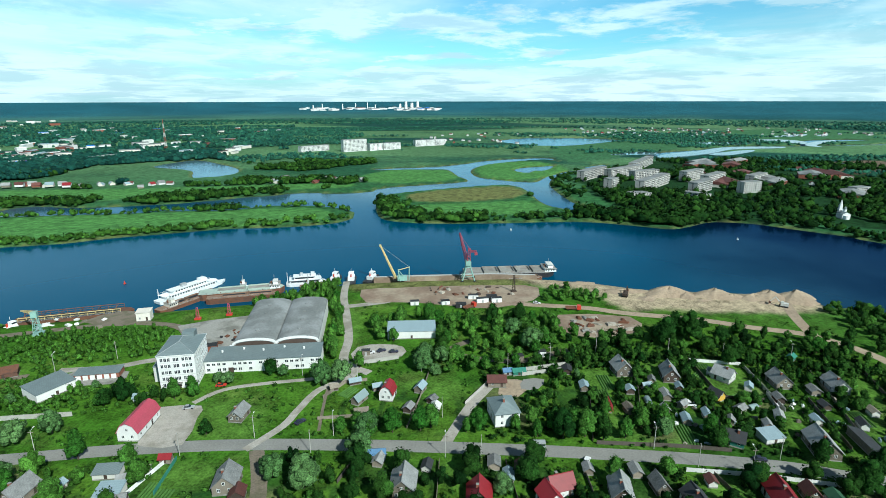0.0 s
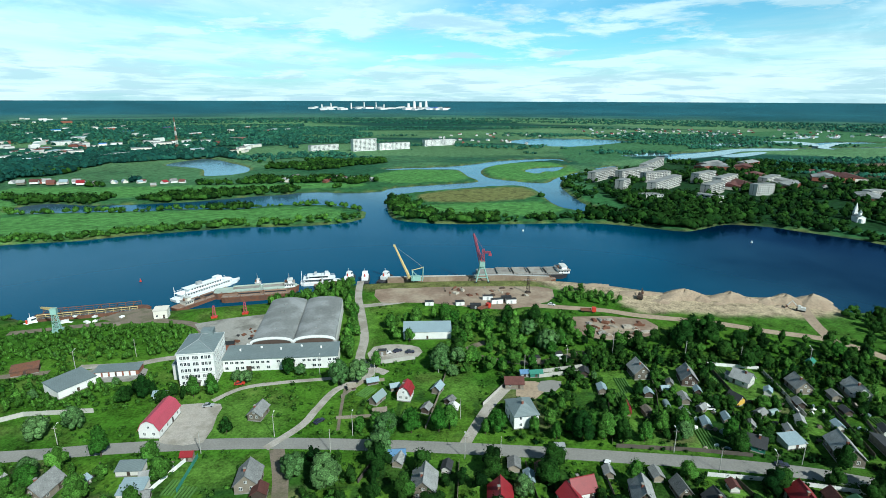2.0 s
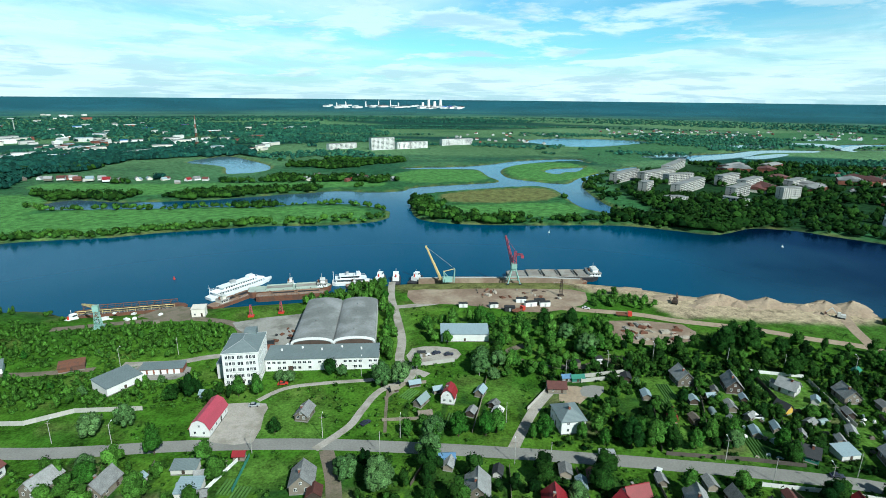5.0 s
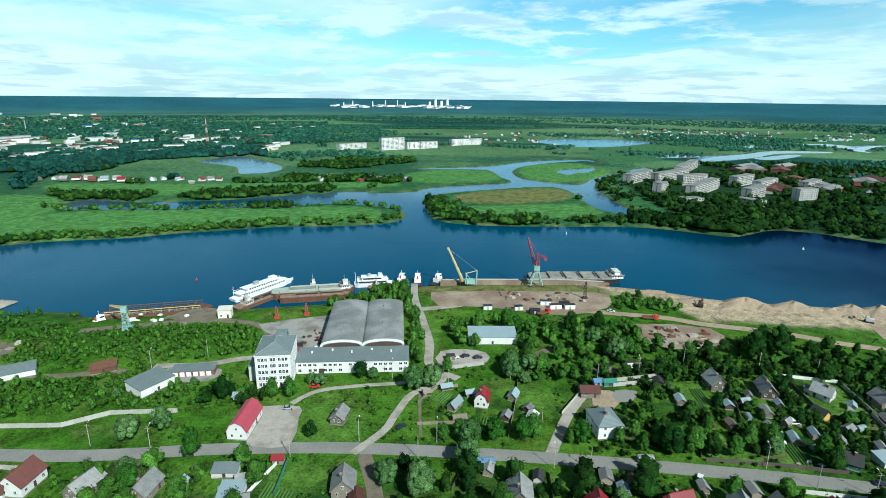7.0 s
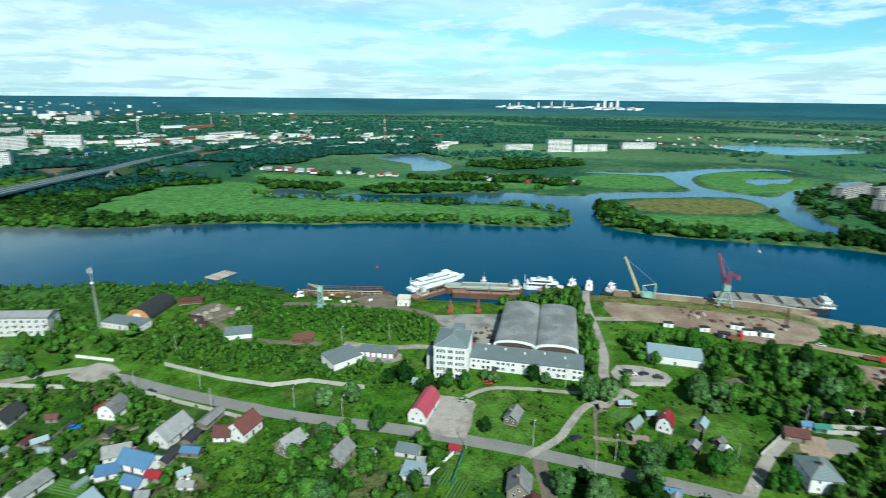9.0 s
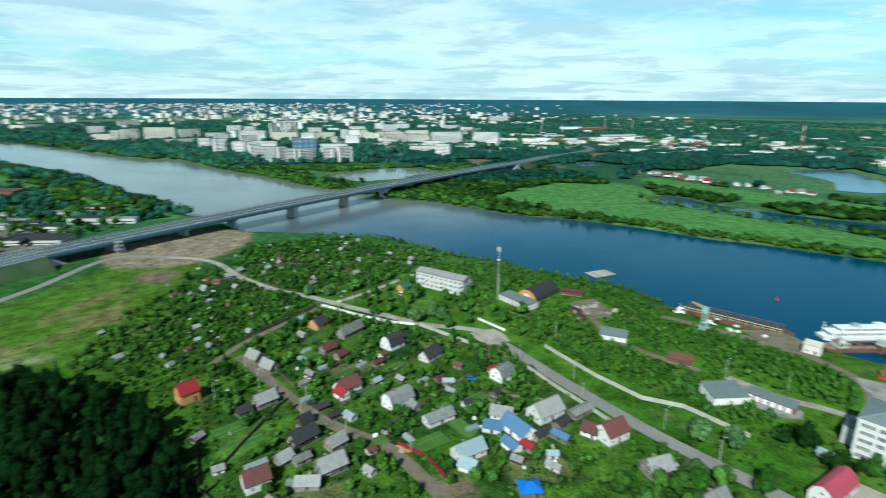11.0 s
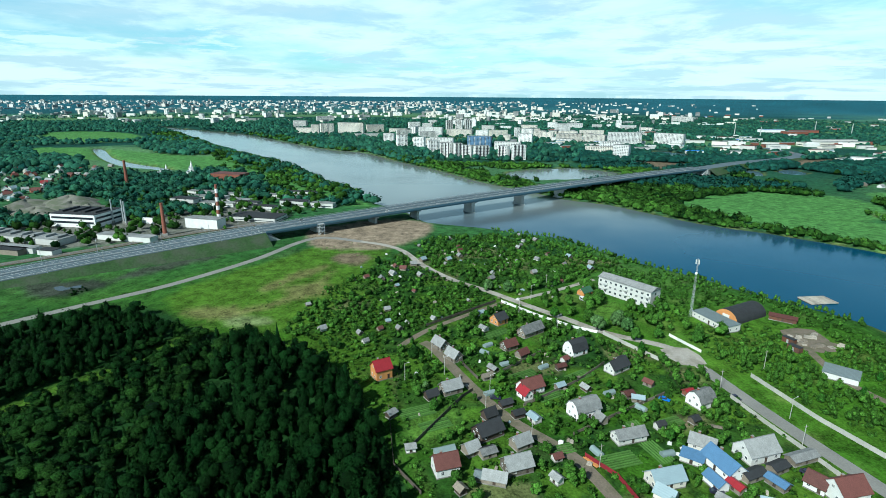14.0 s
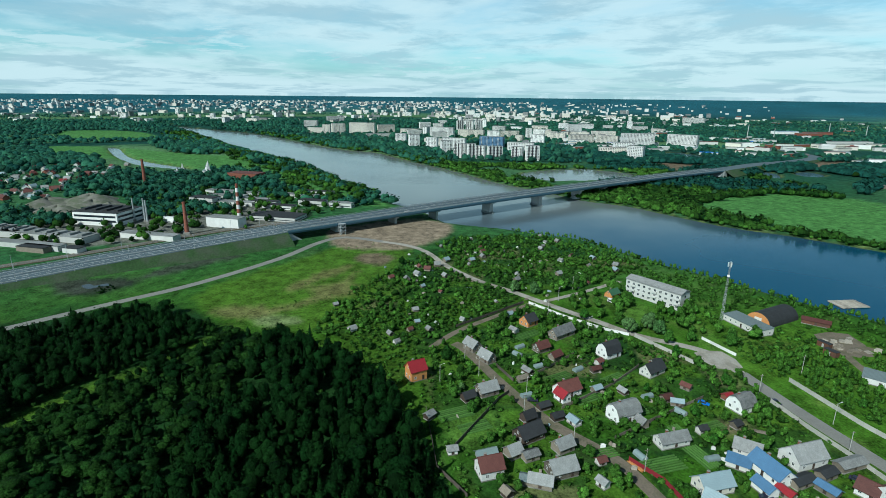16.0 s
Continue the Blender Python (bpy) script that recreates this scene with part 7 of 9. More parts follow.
def vehicle(x, y, yaw, kind, material, label, z=None):
    z = 4.06 if z is None else z
    size = {"car": (4.3, 1.75, 1.45), "van": (5.4, 2.0, 2.3), "bus": (11.5, 2.5, 3.0), "truck": (8.5, 2.5, 3.0)}[kind]
    L, W, Hh = size
    c = thing(kind, label, kind, pose(x, y, z, 0, 0, yaw), "vehicles")
    if kind == "car":
        part("body", Geo().extrude_y([(-L / 2, 0.35), (L / 2, 0.35), (L / 2, 0.75), (L * 0.22, 0.9), (-L * 0.45, 0.9), (-L / 2, 0.8)], -W / 2, W / 2), material, c)
        part("cabin", Geo().extrude_y([(-L * 0.40, 0.9), (L * 0.20, 0.9), (L * 0.05, Hh), (-L * 0.28, Hh)], -W * 0.44, W * 0.44), M["glass"], c)
        part("roof", Geo().box(-L * 0.27, L * 0.04, -W * 0.42, W * 0.42, Hh, Hh + 0.05), material, c)
    elif kind == "truck":
        part("cab", Geo().box(L * 0.25, L * 0.5, -W / 2, W / 2, 0.6, Hh), material, c)
        part("bed", Geo().box(-L * 0.5, L * 0.22, -W / 2, W / 2, 0.9, 1.3).box(-L * 0.5, L * 0.22, -W / 2, -W / 2 + 0.1, 1.3, 2.0).box(-L * 0.5, L * 0.22, W / 2 - 0.1, W / 2, 1.3, 2.0), M["rust"], c)
        part("windscreen", Geo().box(L * 0.5, L * 0.5 + 0.04, -W * 0.42, W * 0.42, 1.7, 2.7), M["glass"], c)
    else:
        part("body", Geo().box(-L / 2, L / 2, -W / 2, W / 2, 0.45, Hh), material, c)
        part("window_band", Geo().box(-L * 0.46, L * 0.47, -W / 2 - 0.03, W / 2 + 0.03, Hh * 0.5, Hh * 0.8), M["glass"], c)
        part("windscreen", Geo().box(L / 2, L / 2 + 0.03, -W * 0.44, W * 0.44, Hh * 0.45, Hh * 0.85), M["glass"], c)
        part("roof", Geo().box(-L * 0.4, L * 0.1, -W * 0.3, W * 0.3, Hh, Hh + 0.2), material, c)
    for wx in (-L * 0.32, L * 0.32):
        for wy in (-W / 2 + 0.12, W / 2 - 0.12):
            part("wheel", Geo().beam((wx, wy - 0.12, 0.36), (wx, wy + 0.12, 0.36), 0.36, 10), M["tyre"], c)
    return c


vehicle(107, 153.5, -8, "car", M["cardark"], "dark blue car on the street")
vehicle(34, 161, 0, "van", M["steel"], "grey van on the street")
vehicle(49, 153, 60, "car", M["carwhite"], "white car beside a house")
vehicle(98, 187, 0, "van", M["carwhite"], "white van parked in a garden")
vehicle(-33, 233, 20, "car", M["carwhite"], "white car parked in the yard")
vehicle(-28, 235, 30, "car", M["cardark"], "black car parked in the yard")
vehicle(-22, 234, 10, "car", M["cardark"], "dark car parked in the yard")
vehicle(76, 287, -6, "truck", M["carred"], "red lorry on the sandy road")
vehicle(57, 297, -20, "car", M["carwhite"], "white car on the sandy road")
vehicle(17, 290, 40, "truck", M["carred"], "red tipper lorry in the port yard")
vehicle(-98, 186, 10, "car", M["steel"], "silver car in the forecourt")
vehicle(-92, 203, 10, "car", M["carred"], "red car by the office")
vehicle(-52, 176, 50, "car", M["cardark"], "dark car by the side road")
vehicle(-335, 142, 20, "van", M["carwhite"], "white van before the flats")
vehicle(-100, 232, 80, "truck", M["carwhite"], "white lorry by the hall")
vehicle(-222, 148, 10, "car", M["cardark"], "dark car at the roadside")
vehicle(-228, 119, 40, "car", M["tarp"], "blue car parked in a garden")
vehicle(-178, 136, 30, "car", M["cardark"], "dark car parked on the grass")
vehicle(-246, 53, 70, "car", M["cardark"], "dark blue car beside the track")
vehicle(121, 166, 80, "car", M["carred"], "red car beside a garage")
vehicle(-178, 101, 60, "car", M["cardark"], "dark car in a garden")
for k, (s, oy) in enumerate([(40, 7), (120, -7), (300, 7), (390, -3), (540, 7)]):
    p = B0 + BU * s + BN * oy
    vehicle(p.x, p.y, bridge_yaw, "car", M["carwhite"] if k % 2 else M["steel"], "car crossing the bridge", deck_z(s) + 0.02)

# ---- poles, mast, fences ----
for k, (px, py) in enumerate([(-138, 158.5), (-88, 157), (-66, 167), (-44, 158.5), (-38, 168), (1, 179), (2, 155.5), (14, 155.5), (74, 160), (85, 150.5), (101, 147.5), (114, 154), (74, 233), (107, 230), (161, 224), (200, 205),
                              (-160, 159), (-190, 147), (-205, 157.5), (-230, 147.5), (-300, 107), (-325, 96), (-345, 112), (-362, 130), (-250, 52), (-238, 46), (-215, 55), (-198, 72), (-270, 38), (-285, 36), (-268, 20), (-240, 180), (-170, 215), (-150, 228),
                              (-60, 212), (-35, 206), (-8, 215), (30, 215), (50, 222), (130, 225)]):
    pole = thing("utility_pole", "grey concrete utility pole beside the street", "utility pole", local(px, py, 90 if k % 2 else 0), "utility poles")
    part("mast", Geo().cone(0, 0, -0.3, 9.0, 0.13, 0.08, 8), M["pole"], pole)
    part("crossarm", Geo().box(-0.9, 0.9, -0.06, 0.06, 8.2, 8.35), M["wood"], pole)
    if k % 2:
        continue
    arm = part("lamp_arm", Geo().beam((0, 0, 8.6), (0, 1.6, 9.3), 0.05, 6), M["steel"], pole)
    part("lamp_head", Geo().box(-0.15, 0.15, 1.4, 2.1, 9.2, 9.36), M["white"], arm)
tm = thing("telecom_mast", "tall pale lattice telecom mast", "mast", local(-299, 188, 0))
lattice(tm, "lower_mast", (0, 0, 0), (0, 0, 18), 1.1, 0.8, 12, M["steel"], 0.06)
lattice(tm, "upper_mast", (0, 0, 18), (0, 0, 34), 0.8, 0.45, 12, M["steel"], 0.05)
for az_ in (0, 120, 240):
    part("antenna", Geo().box(0.9 * math.cos(radians(az_)) - 0.2, 0.9 * math.cos(radians(az_)) + 0.2, 0.9 * math.sin(radians(az_)) - 0.2, 0.9 * math.sin(radians(az_)) + 0.2, 31, 33.5), M["white"], tm)
part("dish", Geo().beam((0.7, -0.6, 26), (1.0, -0.9, 26), 0.7, 12), M["white"], tm)


def fence(points, material, label, h=2.0, panel=2.5, name="fence"):
    f = thing(name, label, "fence", None, "fences")
    for a, b in zip(points[:-1], points[1:]):
        a, b = Vector((*a, 0)), Vector((*b, 0))
        n = max(1, round((b - a).length / panel))
        d = (b - a) / n
        yaw = math.degrees(math.atan2(d.y, d.x))
        ln = d.length
        key = (material.name, round(ln, 1), h)
        if key not in FENCE_MESHES:
            FENCE_MESHES[key] = (as_mesh("panel", Geo().box(0.08, ln - 0.08, -0.05, 0.05, 0.08, h), material), as_mesh("post", Geo().box(-0.09, 0.09, -0.09, 0.09, -0.3, h + 0.12), material))
        for k in range(n):
            p = a + d * k
            for mesh, nm in zip(FENCE_MESHES[key], ("panel", "post")):
                ob = part(nm, mesh, None, f)
                ob.matrix_basis = pose(p.x, p.y, 4.0, 0, 0, yaw)


FENCE_MESHES = {}
fence([(186, 213), (180, 192), (176, 176)], M["fencedark"], "dark board fence of a garden", 1.7, 4.5)
fence([(147, 190), (145, 180), (141, 158)], M["fencedark"], "dark board fence of a garden", 1.7, 4.5)
fence([(86, 222), (82, 198), (77, 182)], M["wood"], "grey paling fence round a plot", 1.5, 4.5)
fence([(104, 186), (98, 164)], M["wood"], "grey paling fence round a plot", 1.5, 4.5)
fence([(-235, 168), (-201, 167), (-178, 169), (-165, 178), (-140, 181)], M["fence"], "long pale concrete slab fence", 2.0, 4.5)
fence([(-290, 128), (-258, 138)], M["fence"], "white concrete fence by the river works", 2.0, 4.5)
fence([(-345, 93), (-320, 105), (-301, 117), (-292, 126)], M["white"], "white plank fence along the lane", 1.6, 4.5)
fence([(-280, 160), (-260, 163)], M["white"], "white broken fence by the flats", 1.6, 4.5)
fence([(-223, 146.5), (-205, 145.5), (-188, 145.5), (-171, 145)], M["fence"], "pale board fence along the street", 1.8, 4.5)
fence([(-38, 221), (-19, 227.5)], M["fence"], "pale concrete fence by the parking yard", 2.0, 4.5)
fence([(36, 211), (58, 216)], M["fence"], "pale concrete garden wall", 2.0, 4.5)
fence([(114, 224), (113, 192), (129, 189)], M["fencedark"], "dark board garden fence", 1.8, 4.5)
fence([(114, 224), (136, 220)], M["white"], "white fence round a lawn", 1.6, 4.5)
fence([(136, 218), (133, 182)], M["fence"], "pale board garden fence", 1.8, 4.5)
fence([(80, 148), (100, 145.5), (112, 143), (135, 138)], M["white"], "white plank fence along the street", 1.6, 4.5)
fence([(55, 162.5), (82, 160.5), (100, 158)], M["fencedark"], "weathered board fence along the street", 1.6, 4.5)
fence([(-87, 138), (-88, 155)], M["greenwall"], "green board fence of a garden", 1.6, 4.5)
fence([(-32, 143), (-28, 155)], M["fencedark"], "dark board fence of a garden", 1.6, 4.5)
fence([(-47, 193), (-40, 205), (-31, 207)], M["wood"], "grey paling fence round a plot", 1.6, 4.5)
fence([(-250, 10), (-215, 6), (-200, 12)], M["fencedark"], "dark board fence of a garden", 1.6, 4.5)
fence([(-204, 70), (-192, 75), (-180, 75)], M["redfence"], "dark red sheet fence along the track", 1.8, 4.5)
fence([(-346, 90), (-322, 42)], M["fencedark"], "weathered board fence along the lane", 1.6, 4.5)
fence([(-290, 46), (-262, 51)], M["fencedark"], "weathered board fence by the track", 1.6, 4.5)
fence([(-266, 44), (-258, 41)], M["white"], "white plank fence with a gate", 1.6, 4.5)
fence([(140, 140), (200, 128)], M["white"], "white plank fence along the street", 1.6, 4.5)
fence([(22, 207), (10, 188)], M["fence"], "pale board fence along the alley", 1.6, 4.5)

fence([(130, 179), (133, 195)], M["fence"], "pale board garden fence", 1.8, 5)
fence([(37, 215), (60, 221)], M["fence"], "long pale concrete garden wall", 2.0, 5)
fence([(108, 192), (104, 176), (100, 160)], M["fencedark"], "dark board fence between plots", 1.6, 5)
fence([(163, 215), (157, 190), (150, 166)], M["wood"], "grey paling fence between plots", 1.5, 5)
fence([(62, 199), (58, 181), (54, 164)], M["fencedark"], "dark board fence between plots", 1.6, 5)
fence([(-5, 212), (-8, 192), (-12, 172)], M["wood"], "grey paling fence between plots", 1.5, 5)
fence([(-46, 178), (-30, 180), (-28, 170)], M["wood"], "grey paling fence round a plot", 1.4, 5)
fence([(-96, 136), (-91, 153)], M["white"], "white plank fence beside a lawn", 1.5, 5)
fence([(0, 153), (-1, 130)], M["wood"], "grey paling fence between gardens", 1.5, 5)
fence([(22, 153), (24, 130)], M["fencedark"], "dark board fence between gardens", 1.5, 5)
fence([(47, 151), (47, 130)], M["wood"], "grey paling fence between gardens", 1.5, 5)
fence([(88, 146), (92, 128)], M["fencedark"], "dark board fence between gardens", 1.5, 5)
fence([(-118, 150), (-114, 130)], M["wood"], "grey paling fence between gardens", 1.5, 5)
fence([(-222, 12), (-250, 40), (-254, 46)], M["fencedark"], "dark board fence along the plots", 1.5, 5)
fence([(-238, 62), (-250, 92), (-262, 112)], M["wood"], "grey paling fence between plots", 1.4, 5)
fence([(-216, 72), (-224, 96), (-232, 122)], M["wood"], "grey paling fence between plots", 1.4, 5)
fence([(-262, 56), (-280, 90)], M["wood"], "grey paling fence between plots", 1.4, 5)
# river works by the mast
house(-287.5, 194.5, 4, 24, 9, 3.6, 4.2, M["seamroof"], M["silicate"], "long white brick store with flat grey roof", "shed", False, True, "store", "store")
hg = thing("arched_hangar", "arched hangar with orange brick gable and black roof", "hangar", local(-293, 216, 104))
arc = [(7.0 * math.cos(k * math.pi / 16), 6.6 * math.sin(k * math.pi / 16)) for k in range(17)]
part("vault", Geo().extrude_x(arc, -13, 13), M["darkroof"], hg)
part("gable", Geo().extrude_x([(a * 0.98, b * 0.98) for a, b in arc], -13.25, -13.0), M["orange"], hg, "orange brick gable end")
part("gate", Geo().box(-13.34, -13.25, -2, 2, 0, 4.0), M["offwhite"], hg)
claim(-293, 216, 15)
house(-282, 234, 39, 13, 5, 2.6, 3.6, M["brownroof"], M["rust"], "long rusty open shed", chimney=False, windows=False, name="shed", category="shed")
house(-224, 205, 34, 13, 7, 3.0, 4.4, M["seamroof"], M["white"], "white shed with blue-grey roof", "shed", False, False, "shed", "shed")
house(-190, 212, 30, 10, 6, 2.4, 3.2, M["rust"], M["rust"], "collapsed rusty shed", "shed", False, False, "shed", "shed")


# ---- factory quarter beyond the motorway ----
def chimney(x, y, h, r, material, label, bands=None, z=4.0):
    c = thing("factory_chimney", label, "chimney", pose(x, y, z - 0.2), "factory chimneys")
    if bands:
        n = 9
        for k in range(n):
            part("band", Geo().cone(0, 0, h * k / n, h * (k + 1) / n, r * (1 - 0.4 * k / n), r * (1 - 0.4 * (k + 1) / n), 14), bands[k % 2], c)
    else:
        part("shaft", Geo().cone(0, 0, 0, h, r, r * 0.6, 14), material, c)
        part("crown", Geo().cone(0, 0, h, h + 0.8, r * 0.72, r * 0.72, 14), material, c)
    part("base", Geo().box(-r * 1.3, r * 1.3, -r * 1.3, r * 1.3, -0.3, 2.5), M["concrete"], c)
    claim(x, y, 4)


chimney(-606, -95, 36, 2.0, None, "red and white banded factory chimney", (M["brick"], M["white"]))
chimney(-560, -133, 28, 1.9, M["brick"], "red-brown brick factory chimney")
chimney(-860, -240, 32, 2.4, M["brick"], "red brick factory chimney among trees")
for cx, cy in [(-622, -190), (-618, -180), (-610, -176)]:
    chimney(cx, cy, 22, 0.9, M["steel"], "slim silver boiler house flue")


def block(x, y, yaw, L, W, h, wall, roof, label, name="factory_building", strips=0, z=3.9, vents=0):
    b = thing(name, label, "factory building", pose(x, y, z, 0, 0, yaw), "factory buildings")
    part("wall", Geo().box(-L / 2, L / 2, -W / 2, W / 2, -0.3, h), wall, b)
    part("roof", Geo().box(-L / 2 - 0.2, L / 2 + 0.2, -W / 2 - 0.2, W / 2 + 0.2, h, h + 0.4), roof, b)
    for k in range(strips):
        zz = h * (0.3 + 0.34 * k)
        part("glazing", Geo().box(-L / 2 + 1.5, L / 2 - 1.5, -W / 2 - 0.08, W / 2 + 0.08, zz, zz + h * 0.16), M["glass"], b)
        part("glazing", Geo().box(-L / 2 - 0.08, L / 2 + 0.08, -W / 2 + 1.5, W / 2 - 1.5, zz, zz + h * 0.16), M["glass"], b)
    for k in range(vents):
        px = -L / 2 + L * (k + 0.5) / vents
        part("rooflight", Geo().box(px - 2, px + 2, -W * 0.3, W * 0.3, h + 0.4, h + 2.0), roof, b)
    claim(x, y, min(L, W) * 0.5), claim(x + math.cos(radians(yaw)) * L * 0.3, y + math.sin(radians(yaw)) * L * 0.3, W * 0.5), claim(x - math.cos(radians(yaw)) * L * 0.3, y - math.sin(radians(yaw)) * L * 0.3, W * 0.5)
    return b


block(-628, -213, 66, 46, 34, 12, M["white"], M["darkroof"], "white factory hall with dark ribbon windows and black roof", strips=2, vents=4)
block(-585, -104, 60, 34, 12, 9, M["white"], M["hallroof"], "white windowless factory block", strips=0)
block(-610, -60, 62, 50, 24, 4, M["offwhite"], M["darkroof"], "low flat-roofed factory workshop", strips=1)
block(-552, -160, 62, 52, 9, 4.5, M["offwhite"], M["hallroof"], "long grey concrete shed")
block(-573, -245, 62, 95, 16, 5, M["offwhite"], M["hallroof"], "long open concrete store", vents=8)
block(-548, -255, 62, 90, 8, 4, M["offwhite"], M["hallroof"], "long low grey store")
block(-600, -290, 62, 60, 20, 5, M["offwhite"], M["hallroof"], "long open concrete store", vents=5)
block(-530, -235, 62, 26, 9, 4, M["wood"], M["darkroof"], "dark low shed by the stores")
block(-520, -205, 62, 14, 8, 4, M["offwhite"], M["darkroof"], "small grey shed by the stores")
for bx, by, bl, bw, bh in [(-690, -110, 50, 10, 4), (-705, -90, 40, 10, 4), (-725, -120, 45, 12, 5), (-745, -100, 45, 10, 4), (-680, -75, 30, 10, 5), (-760, -130, 40, 12, 5), (-700, -140, 30, 14, 8), (-660, -60, 36, 10, 4), (-720, -40, 50, 9, 4), (-740, -20, 44, 9, 4), (-670, -25, 30, 12, 6), (-655, 5, 26, 10, 5)]:
    block(bx, by, 62 + cl.uniform(-4, 4), bl, bw, bh, M["offwhite"], M["darkroof"] if cl.random() < 0.6 else M["hallroof"], "low pale factory shed with dark roof", strips=1)
block(-868, -112, 60, 46, 22, 11, M["brick"], M["brownroof"], "ruined red brick mill building", name="brick_mill")
tent = thing("storage_tent", "white arched storage tent in the works", "storage tent", pose(-618, -158, 3.9, 0, 0, 60))
part("cover", Geo().extrude_x([(5 * math.cos(k * math.pi / 10), 4.5 * math.sin(k * math.pi / 10)) for k in range(11)], -7, 7), M["white"], tent)
for hx, hy, a, hh in [(-700, -250, 26, 9), (-730, -262, 30, 10), (-680, -275, 24, 8), (-720, -300, 30, 9), (-690, -232, 20, 7)]:
    heap(hx, hy, a * 1.2, a, hh, int(hx), M["slag"], "grey-green slag heap behind the stores", 3.6)


def church(x, y, yaw, k, label):
    c = thing("church", label, "church", pose(x, y, ground_at(x, y) - 0.2, 0, 0, yaw) @ Matrix.Scale(k, 4))
    part("nave", Geo().extrude_x([(-6, 0), (6, 0), (6, 9), (0, 12), (-6, 9)], -11, 8), M["white"], c)
    part("roof", roof_slab([(-6.5, 8.8), (0, 12.1), (6.5, 8.8)], -11.3, 8.3, 0.25), M["seamroof"], c)
    part("drum", Geo().cone(-3, 0, 10, 16, 2.6, 2.6, 12), M["white"], c)
    part("dome", Geo().cone(-3, 0, 16, 18, 2.9, 2.2, 12).cone(-3, 0, 18, 21, 2.2, 0.2, 12), M["seamroof"], c)
    t = part("bell_tower", Geo().box(8, 14, -3, 3, -0.2, 14).box(8.8, 13.2, -2.2, 2.2, 14, 20), M["white"], c)
    part("spire", Geo().cone(11, 0, 20, 30, 2.6, 0.1, 8), M["white"], t)
    part("apse", Geo().cone(-11, 0, 0, 7, 4, 4, 12), M["white"], c)
    claim(x, y, 14 * k)


church(-925, -172, 20, 0.8, "white church with a slender bell tower")
church(-945, -215, 110, 0.55, "small white church among trees")
church(413, 541, 80, 0.62, "white riverside chapel among trees")
tt = thing("telecom_mast", "red and white banded lattice mast above the woods", "mast", pose(-658, 1310, 3))
for k in range(7):
    lattice(tt, "section", (0, 0, 10.5 * k), (0, 0, 10.5 * (k + 1)), 5.0 - 0.65 * k, 4.35 - 0.65 * k, 3, M["offwhite"] if k % 2 else M["brick"], 0.3)


# ---- the town across the river ----
def far_place(d, bearing):
    """Plan place, height and scale of something d metres off; bearing in degrees left of north. The plain beyond 2.4 km is drawn in."""
    s = 0.0 if d <= 2400 else 1 - 2400 / d
    r = d if d <= 2400 else 2400 * (1 + s)
    b = radians(bearing)
    return MID[0] - math.sin(b) * r, MID[1] + math.cos(b) * r, 4 + 118 * s * s, (1.0 if d <= 2400 else r / d)


tr = random.Random(21)
TOWN_BLOCKS = [  # distance, bearing, length, storeys, wall; "T": white towers with dark window bays
    (1783, 88.5, 26, 9, "cream"), (1730, 87.4, 43, 11, "cream"), (1776, 85.0, 89, 11, "cream"), (1827, 82.6, 61, 8, "cream"), (1423, 81.3, 29, 8, "white"), (1301, 80.1, 26, 10, "white"), (1262, 78.3, 27, 9, "white"),
    (1213, 76.9, 27, 8, "white"), (1114, 75.6, 25, 9, "T"), (1106, 74.5, 16, 9, "T"), (1098, 73.5, 19, 8, "T"), (1091, 72.1, 31, 8, "T"), (1089, 69.8, 22, 8, "T"), (1084, 68.3, 27, 9, "T"),
    (1346, 72.1, 64, 8, "blueroof"), (1535, 77.4, 47, 7, "offwhite"), (1596, 77.0, 76, 10, "white"), (1903, 75.0, 25, 12, "T"), (1908, 74.0, 27, 12, "T"), (1913, 73.1, 25, 12, "T"), (1650, 74.0, 85, 7, "cream"),
    (1667, 70.5, 86, 6, "cream"), (1492, 69.2, 22, 6, "cream"), (1616, 68.2, 16, 10, "white"), (1633, 65.9, 37, 7, "cream"), (2446, 87.4, 80, 9, "offwhite"), (2051, 89.9, 52, 9, "offwhite"), (1890, 78.6, 42, 10, "white"),
    (1987, 77.2, 40, 7, "offwhite"), (1824, 63.6, 49, 11, "white"), (1576, 65.2, 42, 7, "cream"), (1481, 63.1, 70, 8, "cream"), (1469, 60.6, 62, 8, "cream"), (1260, 59.3, 43, 8, "white"), (1144, 58.2, 33, 9, "white"),
    (1447, 57.8, 86, 11, "white"), (1497, 53.7, 79, 10, "white"), (1753, 60.8, 77, 6, "cream"), (2860, 52.3, 109, 9, "offwhite"), (1656, 79.8, 45, 6, "offwhite"), (1928, 71.0, 49, 6, "offwhite"), (2096, 57.3, 60, 6, "offwhite"),
    (1461, 63.4, 43, 4, "offwhite"), (1633, 83.4, 82, 3, "offwhite"), (2027, 55.6, 48, 5, "cream")]
for n, (d, bearing, L, ff, wm) in enumerate(TOWN_BLOCKS):
    x, y, z, k_ = far_place(d, bearing)
    tower = wm == "T"
    lab = "white panel tower with dark window bays across the river" if tower else "pale blue and white panel block in the town" if wm == "blueroof" else "long pale panel-built town block" if L > 60 else "pale panel-built town block across the river"
    flats(x, y, bearing + (14 if n % 2 else -20), max(L * 0.92, 14), 13, ff, M["white" if tower else wm], lab, z=z - 1.0, k=k_, stripes=M["hull"] if tower else None, group="town blocks")
protos = []
